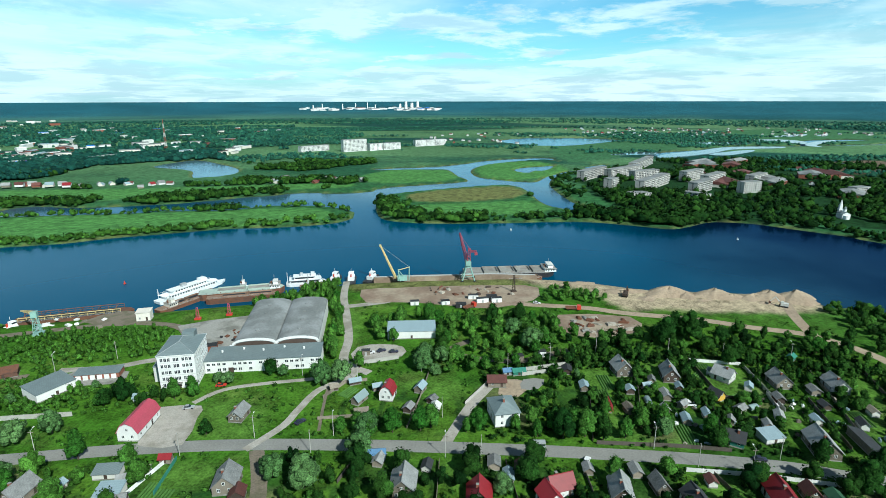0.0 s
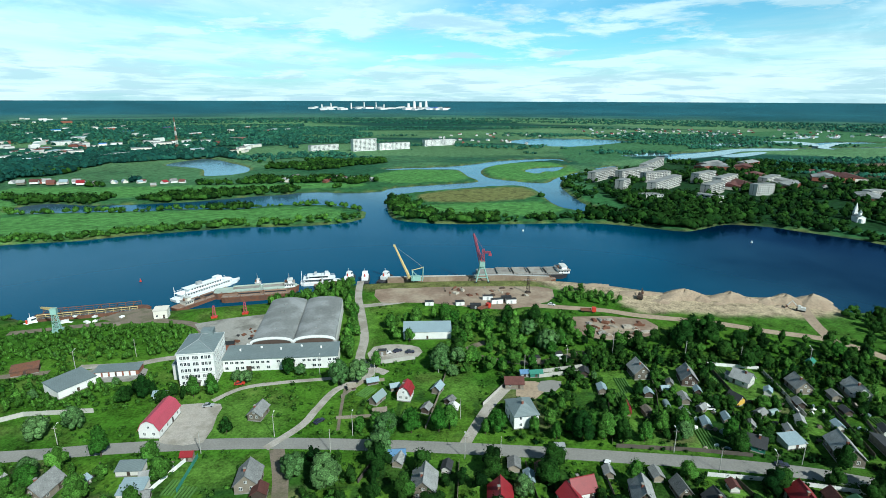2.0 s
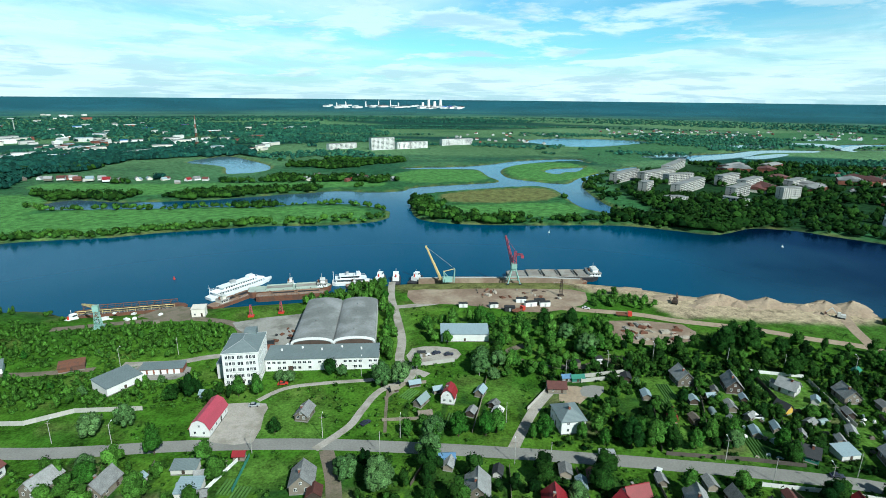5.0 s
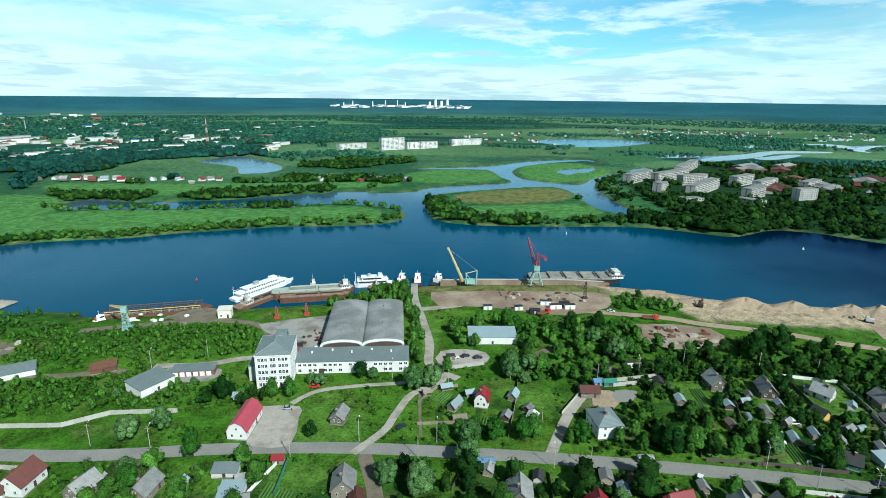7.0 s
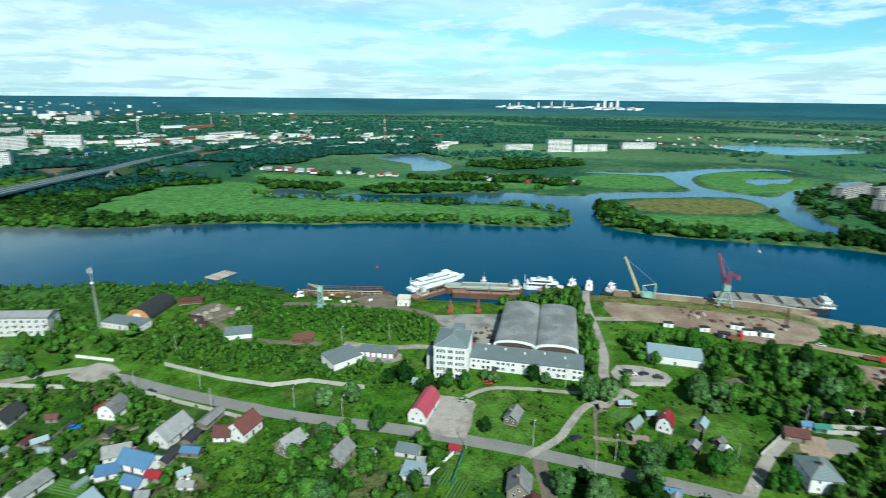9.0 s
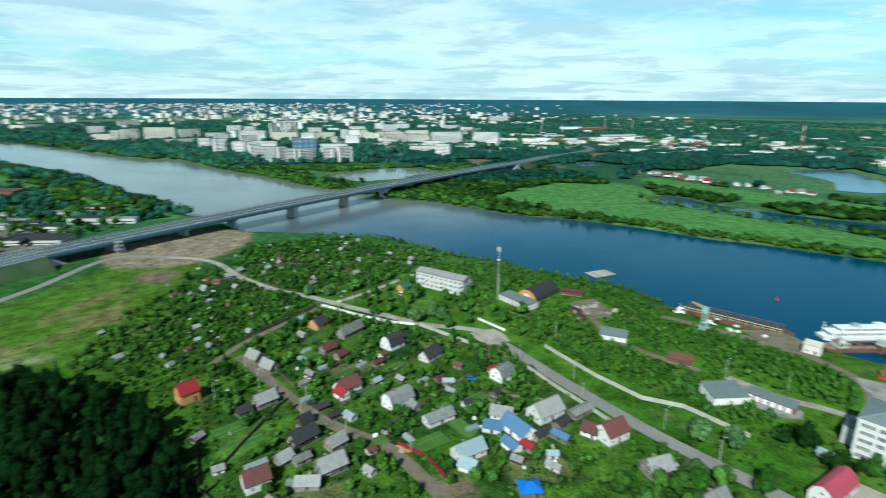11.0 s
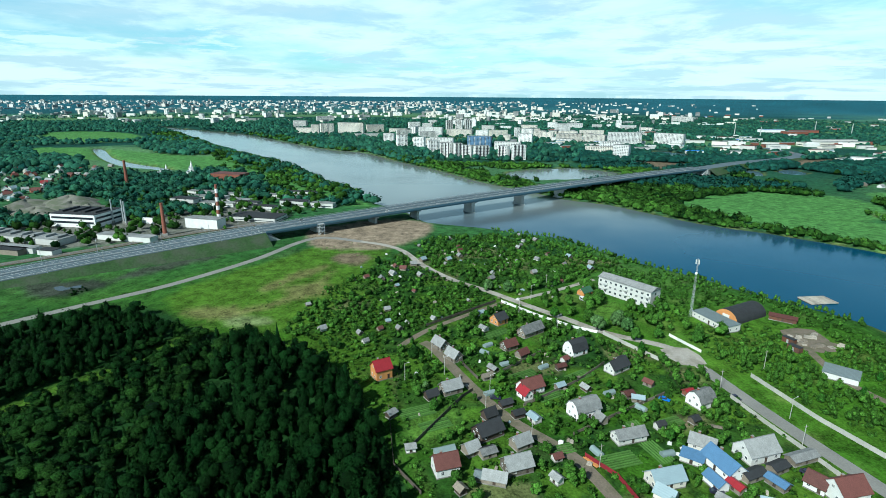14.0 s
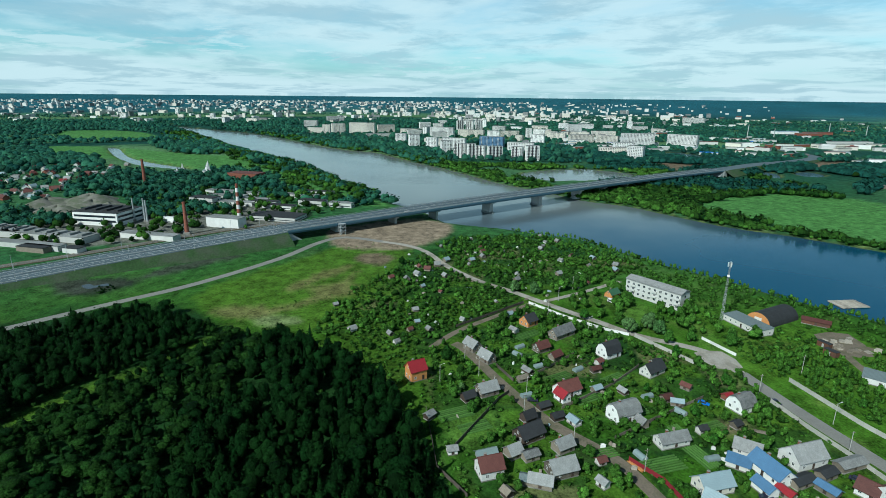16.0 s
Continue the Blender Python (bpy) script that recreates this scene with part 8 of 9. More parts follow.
for L, ff, wm in [(40, 4, "white"), (56, 5, "cream"), (34, 8, "white"), (56, 7, "white"), (36, 5, "offwhite"), (20, 10, "white")]:
    protos.append(flats(-1900, 700 + len(protos) * 90, 60, L, 13, ff, M[wm], "pale distant town block", z=4.0, group="distant town blocks", plain=True))
TOWN = [(-1700, 60), (-1600, 230), (-1310, 290), (-1190, 370), (-1110, 470), (-960, 580), (-1300, 850), (-1750, 860)]
for k in range(90):
    bearing = tr.uniform(58, 118)
    d = tr.uniform(1750, 2600) if k % 3 == 0 and bearing < 90 else tr.uniform(2300, 4200)
    x, y, z, s = far_place(d, bearing)
    if k < 34:
        x, y, z, s = tr.uniform(-1750, -1000), tr.uniform(120, 860), 3.9, 1.0
        if not inside(np.array(TOWN, float), np.array([x]), np.array([y]))[0]:
            continue
    if survey(x, y)[1] < 40 or any(math.hypot(x - q[0], y - q[1]) < q[2] + 20 for q in FOOT[-140:]):
        continue
    claim(x, y, 18)
    copy_thing(tr.choice(protos), pose(x, y, z - 0.3, 0, 0, tr.choice([55, 62, 145, 150]) + tr.uniform(-5, 5)) @ Matrix.Scale(s, 4))


# the far town: too many and too small to tell apart
g = Geo()
walls_far = Geo()
grey_far = Geo()
for k in range(1900):
    bearing = tr.uniform(46, 119)
    if bearing < 68 and tr.random() > (bearing - 44) / 24 * 0.8:
        continue
    d = 2500 + 6800 * tr.random() ** (0.8 if bearing > 75 else 2.0)
    x, y, z, s = far_place(d, bearing)
    a = radians(tr.choice([55, 62, 145, 150]) + tr.uniform(-8, 8))
    L, W, hh = tr.uniform(12, 48) * s, tr.uniform(9, 14) * s, tr.choice([6, 7, 9, 9, 12, 12, 15, 24]) * s
    c, sn = math.cos(a), math.sin(a)
    if survey(x, y)[1] < 20:
        continue
    box = [(x + c * px - sn * py, y + sn * px + c * py) for px, py in ((-L / 2, -W / 2), (L / 2, -W / 2), (L / 2, W / 2), (-L / 2, W / 2))]
    (g if k % 3 == 0 else walls_far if k % 3 == 1 else grey_far).prism(box, z - 1, z + hh)
tagged(new("distant_town", as_mesh("distant_town", g, M["offwhite"])), "white blocks of the distant town", "town", kind="stuff")
tagged(new("distant_town", as_mesh("distant_town", walls_far, M["cream"])), "cream blocks of the distant town", "town", kind="stuff")
tagged(new("distant_town", as_mesh("distant_town", grey_far, M["hallroof"])), "grey blocks and roofs of the distant town", "town", kind="stuff")


def low_works(d0, d1, b0, b1, count, label, name="depot", hmax=10, tall=0.0, mats=("white", "offwhite", "cream", "brick", "offwhite"), size=(12, 46), roofs=()):
    """Sheds and halls strewn over a sector."""
    for k in range(count):
        d, b = tr.uniform(d0, d1), tr.uniform(b0, b1)
        x, y, z, s = far_place(d, b)
        if d < 2400:
            z = ground_at(x, y)
        if survey(x, y)[1] < 12:
            continue
        L, W, hh = tr.uniform(*size), tr.uniform(size[0] * 0.6, size[0] * 1.3), tr.uniform(4, hmax)
        if tr.random() < tall:
            L, W, hh = 16, 14, hmax * 2.6
        c = thing(name, label, name.replace("_", " "), pose(x, y, z - 0.3, 0, 0, tr.uniform(30, 100)) @ Matrix.Scale(s, 4), name.replace("_", " ") + "s")
        roof_m = tr.choice([M["hallroof"], M["slate"], M["brownroof"], M["paleroof"], M["white"], M["tarp"] if tr.random() < 0.25 else M["hallroof"]])
        roof_m = M[tr.choice(roofs)] if roofs else roof_m
        part("wall", Geo().box(-L / 2, L / 2, -W / 2, W / 2, -1, hh), M[tr.choice(mats)], c)
        part("roof", Geo().extrude_x([(-W / 2 - 0.3, hh), (W / 2 + 0.3, hh), (0, hh + W * 0.12)], -L / 2 - 0.3, L / 2 + 0.3), roof_m, c)
        claim(x, y, L * 0.4 * s)


low_works(1300, 1950, 33, 66, 120, "pale depot hall in the industrial belt", "depot")
low_works(1250, 1750, 18, 38, 60, "white depot hall beyond the lake", "depot")
low_works(2000, 4200, 30, 70, 60, "pale warehouse on the distant plain", "warehouse")
low_works(1900, 2600, 14, 34, 24, "distant white warehouse among woods", "warehouse")
low_works(6000, 7600, -1.5, 13.5, 52, "distant white chemical works building", "chemical_works", 20, 0.0, ("white",), (50, 130))
for b, hh, r in [(3.1, 90, 20), (1.9, 90, 20), (2.5, 70, 22), (3.7, 60, 18), (9.5, 60, 9), (8.2, 70, 8), (11.5, 60, 9), (7.0, 75, 7), (12.4, 45, 9), (6.2, 50, 9)]:
    x, y, z, s = far_place(6800, b)
    c = thing("process_tower", "tall pale tower of the distant chemical works", "process tower", pose(x, y, z - 0.5) @ Matrix.Scale(s, 4), "process towers")
    part("shaft", Geo().cone(0, 0, 0, hh, r, r * 0.72, 16), M["white"], c)
    part("rim", Geo().cone(0, 0, hh, hh + 5, r * 0.8, r * 0.8, 16), M["brick"] if hh > 140 else M["white"], c)
for x, y, hh in [(-1560, 1010, 34), (-1490, 1300, 40), (-1420, 1330, 32), (-1531, 1661, 42), (-1513, 1799, 34)]:
    chimney(x, y, hh, 1.6, M["pier"], "slim concrete factory chimney across the river", z=3.0)
for bx, by, bl, bw, bh, wm, rm in [(-1530, 1480, 75, 30, 16, "white", "blueroof"), (-1455, 1495, 75, 26, 15, "brick", "hallroof"), (-1158, 1300, 190, 22, 9, "cream", "hallroof"), (-1190, 1340, 120, 20, 12, "offwhite", "hallroof"), (-1500, 1580, 90, 24, 14, "brick", "brownroof"), (-1300, 1180, 60, 18, 9, "offwhite", "slate")]:
    block(bx, by, 83, bl, bw, bh, M[wm], M[rm], "long factory hall of the industrial belt", strips=1)
# village rows: small houses far off
small = []
for k, (rm, wm) in enumerate([("slate", "wood"), ("brownroof", "white"), ("slate", "white"), ("brownroof", "brick"), ("paleroof", "cream"), ("slate", "white"), ("redroof", "white")]):
    small.append(house(-600 + k * 14, 742 + (k % 3) * 6, 20, 10, 8, 3.4, 6.6, M[rm], M[wm], "small village house beyond the backwater", windows=False, group="distant village houses", plain=True))


def village(count, fx, z=None):
    for k in range(count):
        x, y = fx()
        if survey(x, y)[1] < 6:
            continue
        r = math.hypot(x - MID[0], y - MID[1])
        sc = tr.uniform(0.7, 0.95)
        copy_thing(tr.choice(small), pose(x, y, ground_at(x, y) - 0.1, 0, 0, tr.uniform(0, 180)) @ Matrix.Scale(sc, 4))
        claim(x, y, 6)


village(16, lambda: (tr.uniform(-660, -380), 755 + tr.uniform(-10, 25)))
village(14, lambda: (tr.uniform(-300, -110), tr.uniform(785, 835)))
village(40, lambda: (tr.uniform(-60, 330), tr.uniform(1480, 1900)))
village(110, lambda: (tr.uniform(480, 1500), tr.uniform(1750, 2250)))
village(40, lambda: (tr.uniform(480, 1000), tr.uniform(520, 1000)))
village(75, lambda: (tr.uniform(-1080, -760), tr.uniform(-470, -310)))
low_works(850, 1200, -52, -26, 26, "long red-brown brick works roof", "brick_works", 7, 0, ("brick", "brick", "cream"), (28, 70), ("brownroof", "brownroof", "slate", "hallroof"))

# dacha huts in the allotments
ALLOT = np.array([(-386, -13), (-445, 43), (-503, 87), (-490, 165), (-396, 200), (-362, 140), (-378, 107), (-344, 80), (-308, 35), (-304, 0), (-332, -32)], float)


def near_road(x, y, gap):
    """Whether places lie within gap metres of a road or yard edge."""
    hit = np.zeros(len(x), bool)
    for l, w in ROADS:
        lo, hi = l.min(0) - w - gap, l.max(0) + w + gap
        m = (x > lo[0]) & (x < hi[0]) & (y > lo[1]) & (y < hi[1]) & ~hit
        if m.any():
            hit[m] = dist_line(l, x[m], y[m]) < w + gap
    return hit


huts = []
for k, (rm, wm) in enumerate([("slate", "wood"), ("slate", "silicate"), ("brownroof", "wood"), ("slate", "wood"), ("paleroof", "wood")]):
    huts.append(house(-400 - k * 9, 30 + k * 9, 30 * k, 4.2, 3.4, 2.2, 3.7, M[rm], M[wm], "small hut in the allotments", windows=False, chimney=False, name="allotment_hut", category="hut", group="allotment huts", plain=True))
made = 0
while made < 42:
    x, y = tr.uniform(-505, -300), tr.uniform(-35, 202)
    if not inside(ALLOT, np.array([x]), np.array([y]))[0] or any(math.hypot(x - a, y - b) < r + 4 for a, b, r in FOOT) or near_road(np.array([x]), np.array([y]), 4.0)[0]:
        made += 0.02
        continue
    copy_thing(tr.choice(huts), pose(x, y, 3.95, 0, 0, tr.choice([20, 110]) + tr.uniform(-12, 12)) @ Matrix.Scale(tr.uniform(0.5, 0.95), 4))
    claim(x, y, 2.2)
    made += 1


# ---- trees ----
def unit(v):
    return v / np.maximum(np.linalg.norm(v, axis=-1, keepdims=True), 1e-9)


ICO = bmesh.new()
bmesh.ops.create_icosphere(ICO, subdivisions=1, radius=1.0)
ICO_V, ICO_F = np.array([v.co[:] for v in ICO.verts]), np.array([[v.index for v in f.verts] for f in ICO.faces])
ICO.free()


def crown_arrays(seed, lobes, leaves, squat=1.0, leaf=0.06, taper=0.3, ragged=0.25):
    """A crown of unit height: billows of foliage round a core, with loose sprays standing out all over. Triangles and their normals."""
    r = np.random.default_rng(seed)
    size = 0.165 * (9.0 / max(lobes, 4)) ** 0.33
    axes = np.array([0.29 * squat, 0.29 * squat, 0.40])
    mid = np.array([0, 0, 0.52])
    centres, radii = [mid + r.normal(size=3) * 0.02], [0.21]
    for i in range(lobes):
        z = 1 - 1.62 * (i + 0.5) / lobes
        a = i * 2.39996 + r.uniform(-0.4, 0.4)
        q = math.sqrt(max(0, 1 - z * z)) * (1 - taper * max(z, 0))
        centres.append(mid + np.array([math.cos(a) * q, math.sin(a) * q, z]) * axes * r.uniform(0.78 - ragged, 0.95))
        radii.append(size * r.uniform(0.7, 1.25) * (1 - 0.3 * taper * max(z, 0)))
    centres, radii = np.array(centres), np.array(radii)
    wide = np.array([squat ** 0.6, squat ** 0.6, 1.0])
    vs, fs, ns, k = [], [], [], 0
    for c, q in zip(centres, radii):
        vs.append(ICO_V * (1 + r.uniform(-0.16, 0.16, (len(ICO_V), 1))) * q * wide + c)
        ns.append(unit(ICO_V * 0.75 + unit(vs[-1] - mid + (0, 0, 0.12)) * 0.5))
        fs.append(ICO_F + k)
        k += len(ICO_V)
    if leaves:
        pick = r.integers(len(centres), size=leaves)
        d = unit(r.normal(size=(leaves, 3)))
        d[:, 2] = np.where(d[:, 2] < -0.35, -d[:, 2], d[:, 2])
        p = centres[pick] + d * (radii[pick] * r.uniform(0.85, 1.45, leaves))[:, None] * wide
        face = unit(d + 0.5 * r.normal(size=(leaves, 3)) + (0, 0, 0.3))
        u = unit(np.cross(face, r.normal(size=(leaves, 3))))
        w = np.cross(face, u)
        q = (leaf * r.uniform(0.55, 1.35, leaves))[:, None]
        vs.append(np.stack([p - u * q, p + u * q * r.uniform(0.5, 1.0, (leaves, 1)) + w * q * 0.5, p + w * q * r.uniform(0.7, 1.4, (leaves, 1)) - u * q * 0.3 + d * q * 0.3], 1).reshape(-1, 3))
        ns.append(np.repeat(unit(d * 0.75 + unit(p - mid + (0, 0, 0.12)) * 0.5 + 0.18 * r.normal(size=(leaves, 3))), 3, 0))
        fs.append(np.arange(3 * leaves).reshape(-1, 3) + k)
    v = np.vstack(vs)
    v[:, 2] = (v[:, 2] - v[:, 2].min()) / (v[:, 2].max() - v[:, 2].min()) * 0.9 + 0.1
    return v, np.vstack(fs), np.vstack(ns)


def clump_arrays(seed):
    """The crown of a tree far off: an uneven little dome."""
    r = np.random.default_rng(seed)
    a = np.arange(5) * 2 * math.pi / 5
    b, c = a + r.uniform(-0.4, 0.4, 5), a + 0.6 + r.uniform(-0.4, 0.4, 5)
    p, q = r.uniform(0.38, 0.56, 5), r.uniform(0.22, 0.40, 5)
    low_, high = np.stack([np.cos(b) * p, np.sin(b) * p, r.uniform(0.15, 0.4, 5)], 1), np.stack([np.cos(c) * q, np.sin(c) * q, r.uniform(0.62, 0.88, 5)], 1)
    v = np.vstack([low_, high, [[r.uniform(-0.1, 0.1), r.uniform(-0.1, 0.1), 1.0]]])
    f = [(5 + i, 5 + (i + 1) % 5, 10) for i in range(5)] + [(i, (i + 1) % 5, 5 + i) for i in range(5)] + [((i + 1) % 5, 5 + (i + 1) % 5, 5 + i) for i in range(5)]
    return v, np.array(f), unit(v - (0, 0, 0.35))


def spruce_arrays(seed):
    r = np.random.default_rng(seed)
    vs, fs, k = [], [], 0
    for j in range(9):
        z = 0.12 + 0.86 * j / 9
        rad = 0.22 * (1 - j / 9.3)
        n = 9
        ring = [(rad * r.uniform(0.65, 1.2) * math.cos(2 * math.pi * i / n + j), rad * r.uniform(0.65, 1.2) * math.sin(2 * math.pi * i / n + j), z - 0.03 * r.random()) for i in range(n)]
        vs.append(np.array(ring + [(0, 0, z + 0.17)]))
        fs.append(np.array([[i, (i + 1) % n, n] for i in range(n)]) + k)
        k += n + 1
    v = np.vstack(vs)
    return v, np.vstack(fs), unit(v * (1, 1, 0) + 0.05 * r.normal(size=v.shape) + (0, 0, 0.09))


def trunk_geo(seed, h=1.0):
    r = random.Random(seed)
    g = Geo().beam((0, 0, -0.03), (r.uniform(-0.01, 0.01), r.uniform(-0.01, 0.01), 0.45), 0.022, 7, 0.013)
    for k in range(5):
        a = k * 1.26 + r.uniform(-0.3, 0.3)
        z = 0.22 + 0.07 * k
        g.beam((0, 0, z), (0.17 * math.cos(a), 0.17 * math.sin(a), z + 0.22), 0.010, 5, 0.004)
    return g


def tree_kind(seed, count, lobes, leaves, squat, leaf, taper, ragged, material):
    made = []
    for k in range(count):
        v, f, n = crown_arrays(seed + k, lobes, leaves, squat * (0.85 + 0.15 * (k % 3)), leaf, taper, ragged)
        made.append((np_mesh("crown", v, f, material, normals=n), as_mesh("trunk", trunk_geo(seed + k), M["bark"])))
    return made


TREE = tree_kind(100, 6, 20, 880, 0.92, 0.032, 0.3, 0.30, M["leaf"])
WILLOW = tree_kind(200, 3, 22, 880, 1.25, 0.030, 0.1, 0.2, M["leafpale"])
DARKTREE = tree_kind(300, 3, 20, 880, 1.0, 0.032, 0.3, 0.3, M["leafdark"])
tree_rng = random.Random(77)


def tree(x, y, h, kind="green", z=None, wide=1.0):
    pool, lab = {"green": (TREE, "leafy green deciduous tree"), "willow": (WILLOW, "broad silvery green willow"), "dark": (DARKTREE, "dense dark green tree")}[kind]
    crown, trunk = pool[tree_rng.randrange(len(pool))]
    t = thing("tree", lab, "tree", pose(x, y, (ground_at(x, y) if z is None else z) - 0.05, 0, 0, tree_rng.uniform(0, 360)) @ Matrix.Diagonal((h * wide, h * wide, h, 1)), "trees")
    part("trunk", trunk, None, t)
    part("crown", crown, None, t)


SINGLE = [  # x, y, height, kind
    (44, 166, 13, "dark"), (52, 167, 12, "green"), (58, 165, 11, "dark"), (31, 151, 11, "dark"), (66, 166, 9, "green"), (96, 160, 10, "dark"), (126, 152, 10, "dark"), (141, 146, 11, "dark"),
    (-121, 155, 12, "green"), (-102, 152, 9, "green"), (-84, 169, 7, "dark"), (-42, 141, 13, "willow"), (-27, 157.0, 10, "willow"), (-74, 213, 9, "dark"), (-50, 204, 12, "willow"), (-8, 217, 12, "willow"), (-42, 207, 11, "willow"),
    (-366, 92, 8, "willow"), (-360, 103, 8, "willow"), (-316, 113.5, 7, "green"), (-296, 128, 9, "willow"), (-298, 141, 10, "willow"), (-290, 142, 9, "willow"), (-280, 140, 8, "green"), (-334, 153, 7, "green"), (-436, 33, 7, "dark"), (-288, 28, 8, "dark"), (-351, 38, 7, "dark"), (-266, 134, 7, "green"),
    (-17, 170, 11, "green"), (-7, 171, 11, "green"), (110, 242, 16, "dark"), (124, 246, 17, "dark"), (118, 250, 15, "dark"), (131, 221, 11, "dark"), (130, 138, 13, "dark"), (-21, 265, 12, "green"), (-6, 270, 12, "green"), (37, 254, 10, "willow"), (44, 238, 12, "willow"),
    (-149, 164, 10, "willow"), (-140, 170, 10, "willow"), (-127, 192, 11, "dark"), (-107, 193, 10, "green"), (-100, 195, 10, "green"), (-36, 219, 9, "green"), (-23, 246, 8, "green"), (28, 270, 12, "dark"), (43, 270, 12, "dark")]
for x, y, h, kind in SINGLE:
    tree(x, y, h, kind)
    claim(x, y, h * 0.25)
# zones of trees: outline, metres between trees, heights, how many stand as single trees, kind
ZONES = [
    ([(-135, 183), (-94, 189), (-94, 194), (-118, 196), (-136, 198)], 4.4, (5, 8), 7, "dark"),
    ([(-48, 166), (-20, 167), (5, 168), (60, 166), (100, 166), (70, 182), (20, 172), (-10, 178), (-45, 172)], 6.5, (6, 11), 21, "green"),
    ([(-150, 100), (-90, 100), (-92, 152), (-150, 150)], 7.5, (5, 10), 12, "green"),
    ([(-60, 100), (140, 100), (140, 140), (60, 152), (-58, 156)], 9.0, (5, 11), 30, "green"),
    ([(-38, 232), (-36, 262), (-28, 276), (10, 272), (56, 276), (66, 258), (60, 238), (30, 214), (-5, 208), (-12, 236), (-34, 240)], 6.4, (4.5, 10), 37, "green"),
    ([(-57, 226), (-48, 226), (-54, 296), (-64, 300)], 4.6, (6, 10), 10, "green"),
    ([(-110, 290), (-60, 300), (-60, 338), (-104, 330)], 4.8, (5, 8), 11, "green"),
    ([(-100, 200), (-58, 206), (-56, 214), (-100, 208)], 6.5, (4, 8), 5, "willow"),
    ([(60, 240), (130, 232), (210, 214), (238, 252), (200, 246), (130, 262), (62, 258)], 8, (4, 10), 10, "dark"),
    ([(40, 168), (180, 160), (200, 216), (60, 238), (24, 212)], 4.2, (2.4, 6.6), 44, "dark"),
    ([(60, 312), (75, 326), (100, 314), (104, 296), (62, 300)], 5, (3, 6), 5, "green"),
    ([(225, 285), (330, 240), (330, 200), (225, 230), (215, 270)], 6, (4, 8), 5, "dark"),
    ([(-300, 20), (-190, 22), (-160, 120), (-240, 150), (-340, 92)], 4.7, (2.0, 6.0), 26, "green"),
    ([(-350, 98), (-300, 124), (-262, 148), (-270, 190), (-380, 170), (-366, 104)], 8.5, (4, 9), 11, "green"),
    ([(-262, 168), (-225, 172), (-150, 182), (-128, 206), (-150, 206), (-172, 206), (-200, 200), (-256, 206)], 3.7, (1.8, 5.5), 15, "green"),
    ([(-255, 212), (-200, 220), (-140, 224), (-128, 240), (-142, 262), (-190, 262), (-236, 250), (-262, 240)], 3.7, (1.6, 5), 15, "green"),
    ([(-270, 285), (-330, 256), (-480, 202), (-528, 150), (-500, 150), (-400, 205), (-300, 240), (-262, 262)], 5.6, (2, 4.6), 8, "green"),
]
# the first wood's low tones put cloud shade into its foliage colour
FORESTS = [  # outline, spacing, heights, tone
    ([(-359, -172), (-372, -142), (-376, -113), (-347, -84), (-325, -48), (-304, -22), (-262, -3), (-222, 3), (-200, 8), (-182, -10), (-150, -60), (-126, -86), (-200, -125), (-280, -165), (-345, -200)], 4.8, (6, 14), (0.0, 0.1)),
    ([(-386, -13), (-445, 43), (-503, 87), (-490, 168), (-396, 205), (-362, 140), (-378, 107), (-344, 80), (-308, 35), (-300, 0), (-332, -32)], 4.6, (1.8, 4.6), (0.2, 0.9)),
]


def free_spot(x, y):
    ok = np.ones(len(x), bool)
    for a, b, r in FOOT:
        ok &= (x - a) ** 2 + (y - b) ** 2 > (r + 0.8) ** 2
    ok &= ~near_road(x, y, 1.6)
    for p in YARDS:
        ok &= ~inside(p, x, y)
    for p in LAWNS:
        ok &= ~inside(np.array(p, float), x, y)
    ok &= survey(x, y)[1] > 1.5
    return ok


def scatter(outline, gap, seed):
    p = np.array(outline, float)
    r = np.random.default_rng(seed)
    lo, hi = p.min(0), p.max(0)
    nx, ny = int((hi[0] - lo[0]) / gap) + 1, int((hi[1] - lo[1]) / gap) + 1
    X, Y = np.meshgrid(lo[0] + gap * np.arange(nx), lo[1] + gap * np.arange(ny))
    x, y = X.ravel() + r.uniform(-0.48, 0.48, X.size) * gap, Y.ravel() + r.uniform(-0.48, 0.48, X.size) * gap
    m = inside(p, x, y)
    x, y = x[m], y[m]
    m = free_spot(x, y)
    x, y = x[m], y[m]
    o = r.permutation(len(x))
    return x[o], y[o], r


def join_trees(name, rows, protos, label, category="trees", material="leafmass"):
    """Many trees as one mesh: rows of x, y, z, height, width, turn, tone."""
    vs, fs, ts, ns, k = [], [], [], [], 0
    for i, (x, y, z, h, w, a, t) in enumerate(rows):
        v, f, nn_ = protos[i % len(protos)]
        c, s = math.cos(a), math.sin(a)
        q = np.empty_like(v)
        q[:, 0] = (v[:, 0] * c - v[:, 1] * s) * w + x
        q[:, 1] = (v[:, 0] * s + v[:, 1] * c) * w + y
        q[:, 2] = v[:, 2] * h + z
        vs.append(q)
        fs.append(f + k)
        ts.append(np.full(len(v), t))
        ns.append(np.stack([nn_[:, 0] * c - nn_[:, 1] * s, nn_[:, 0] * s + nn_[:, 1] * c, nn_[:, 2]], 1))
        k += len(v)
    ob = new(name, np_mesh(name, np.vstack(vs), np.vstack(fs), M[material], np.concatenate(ts), normals=np.vstack(ns)))
    return tagged(ob, label, category, kind="stuff")


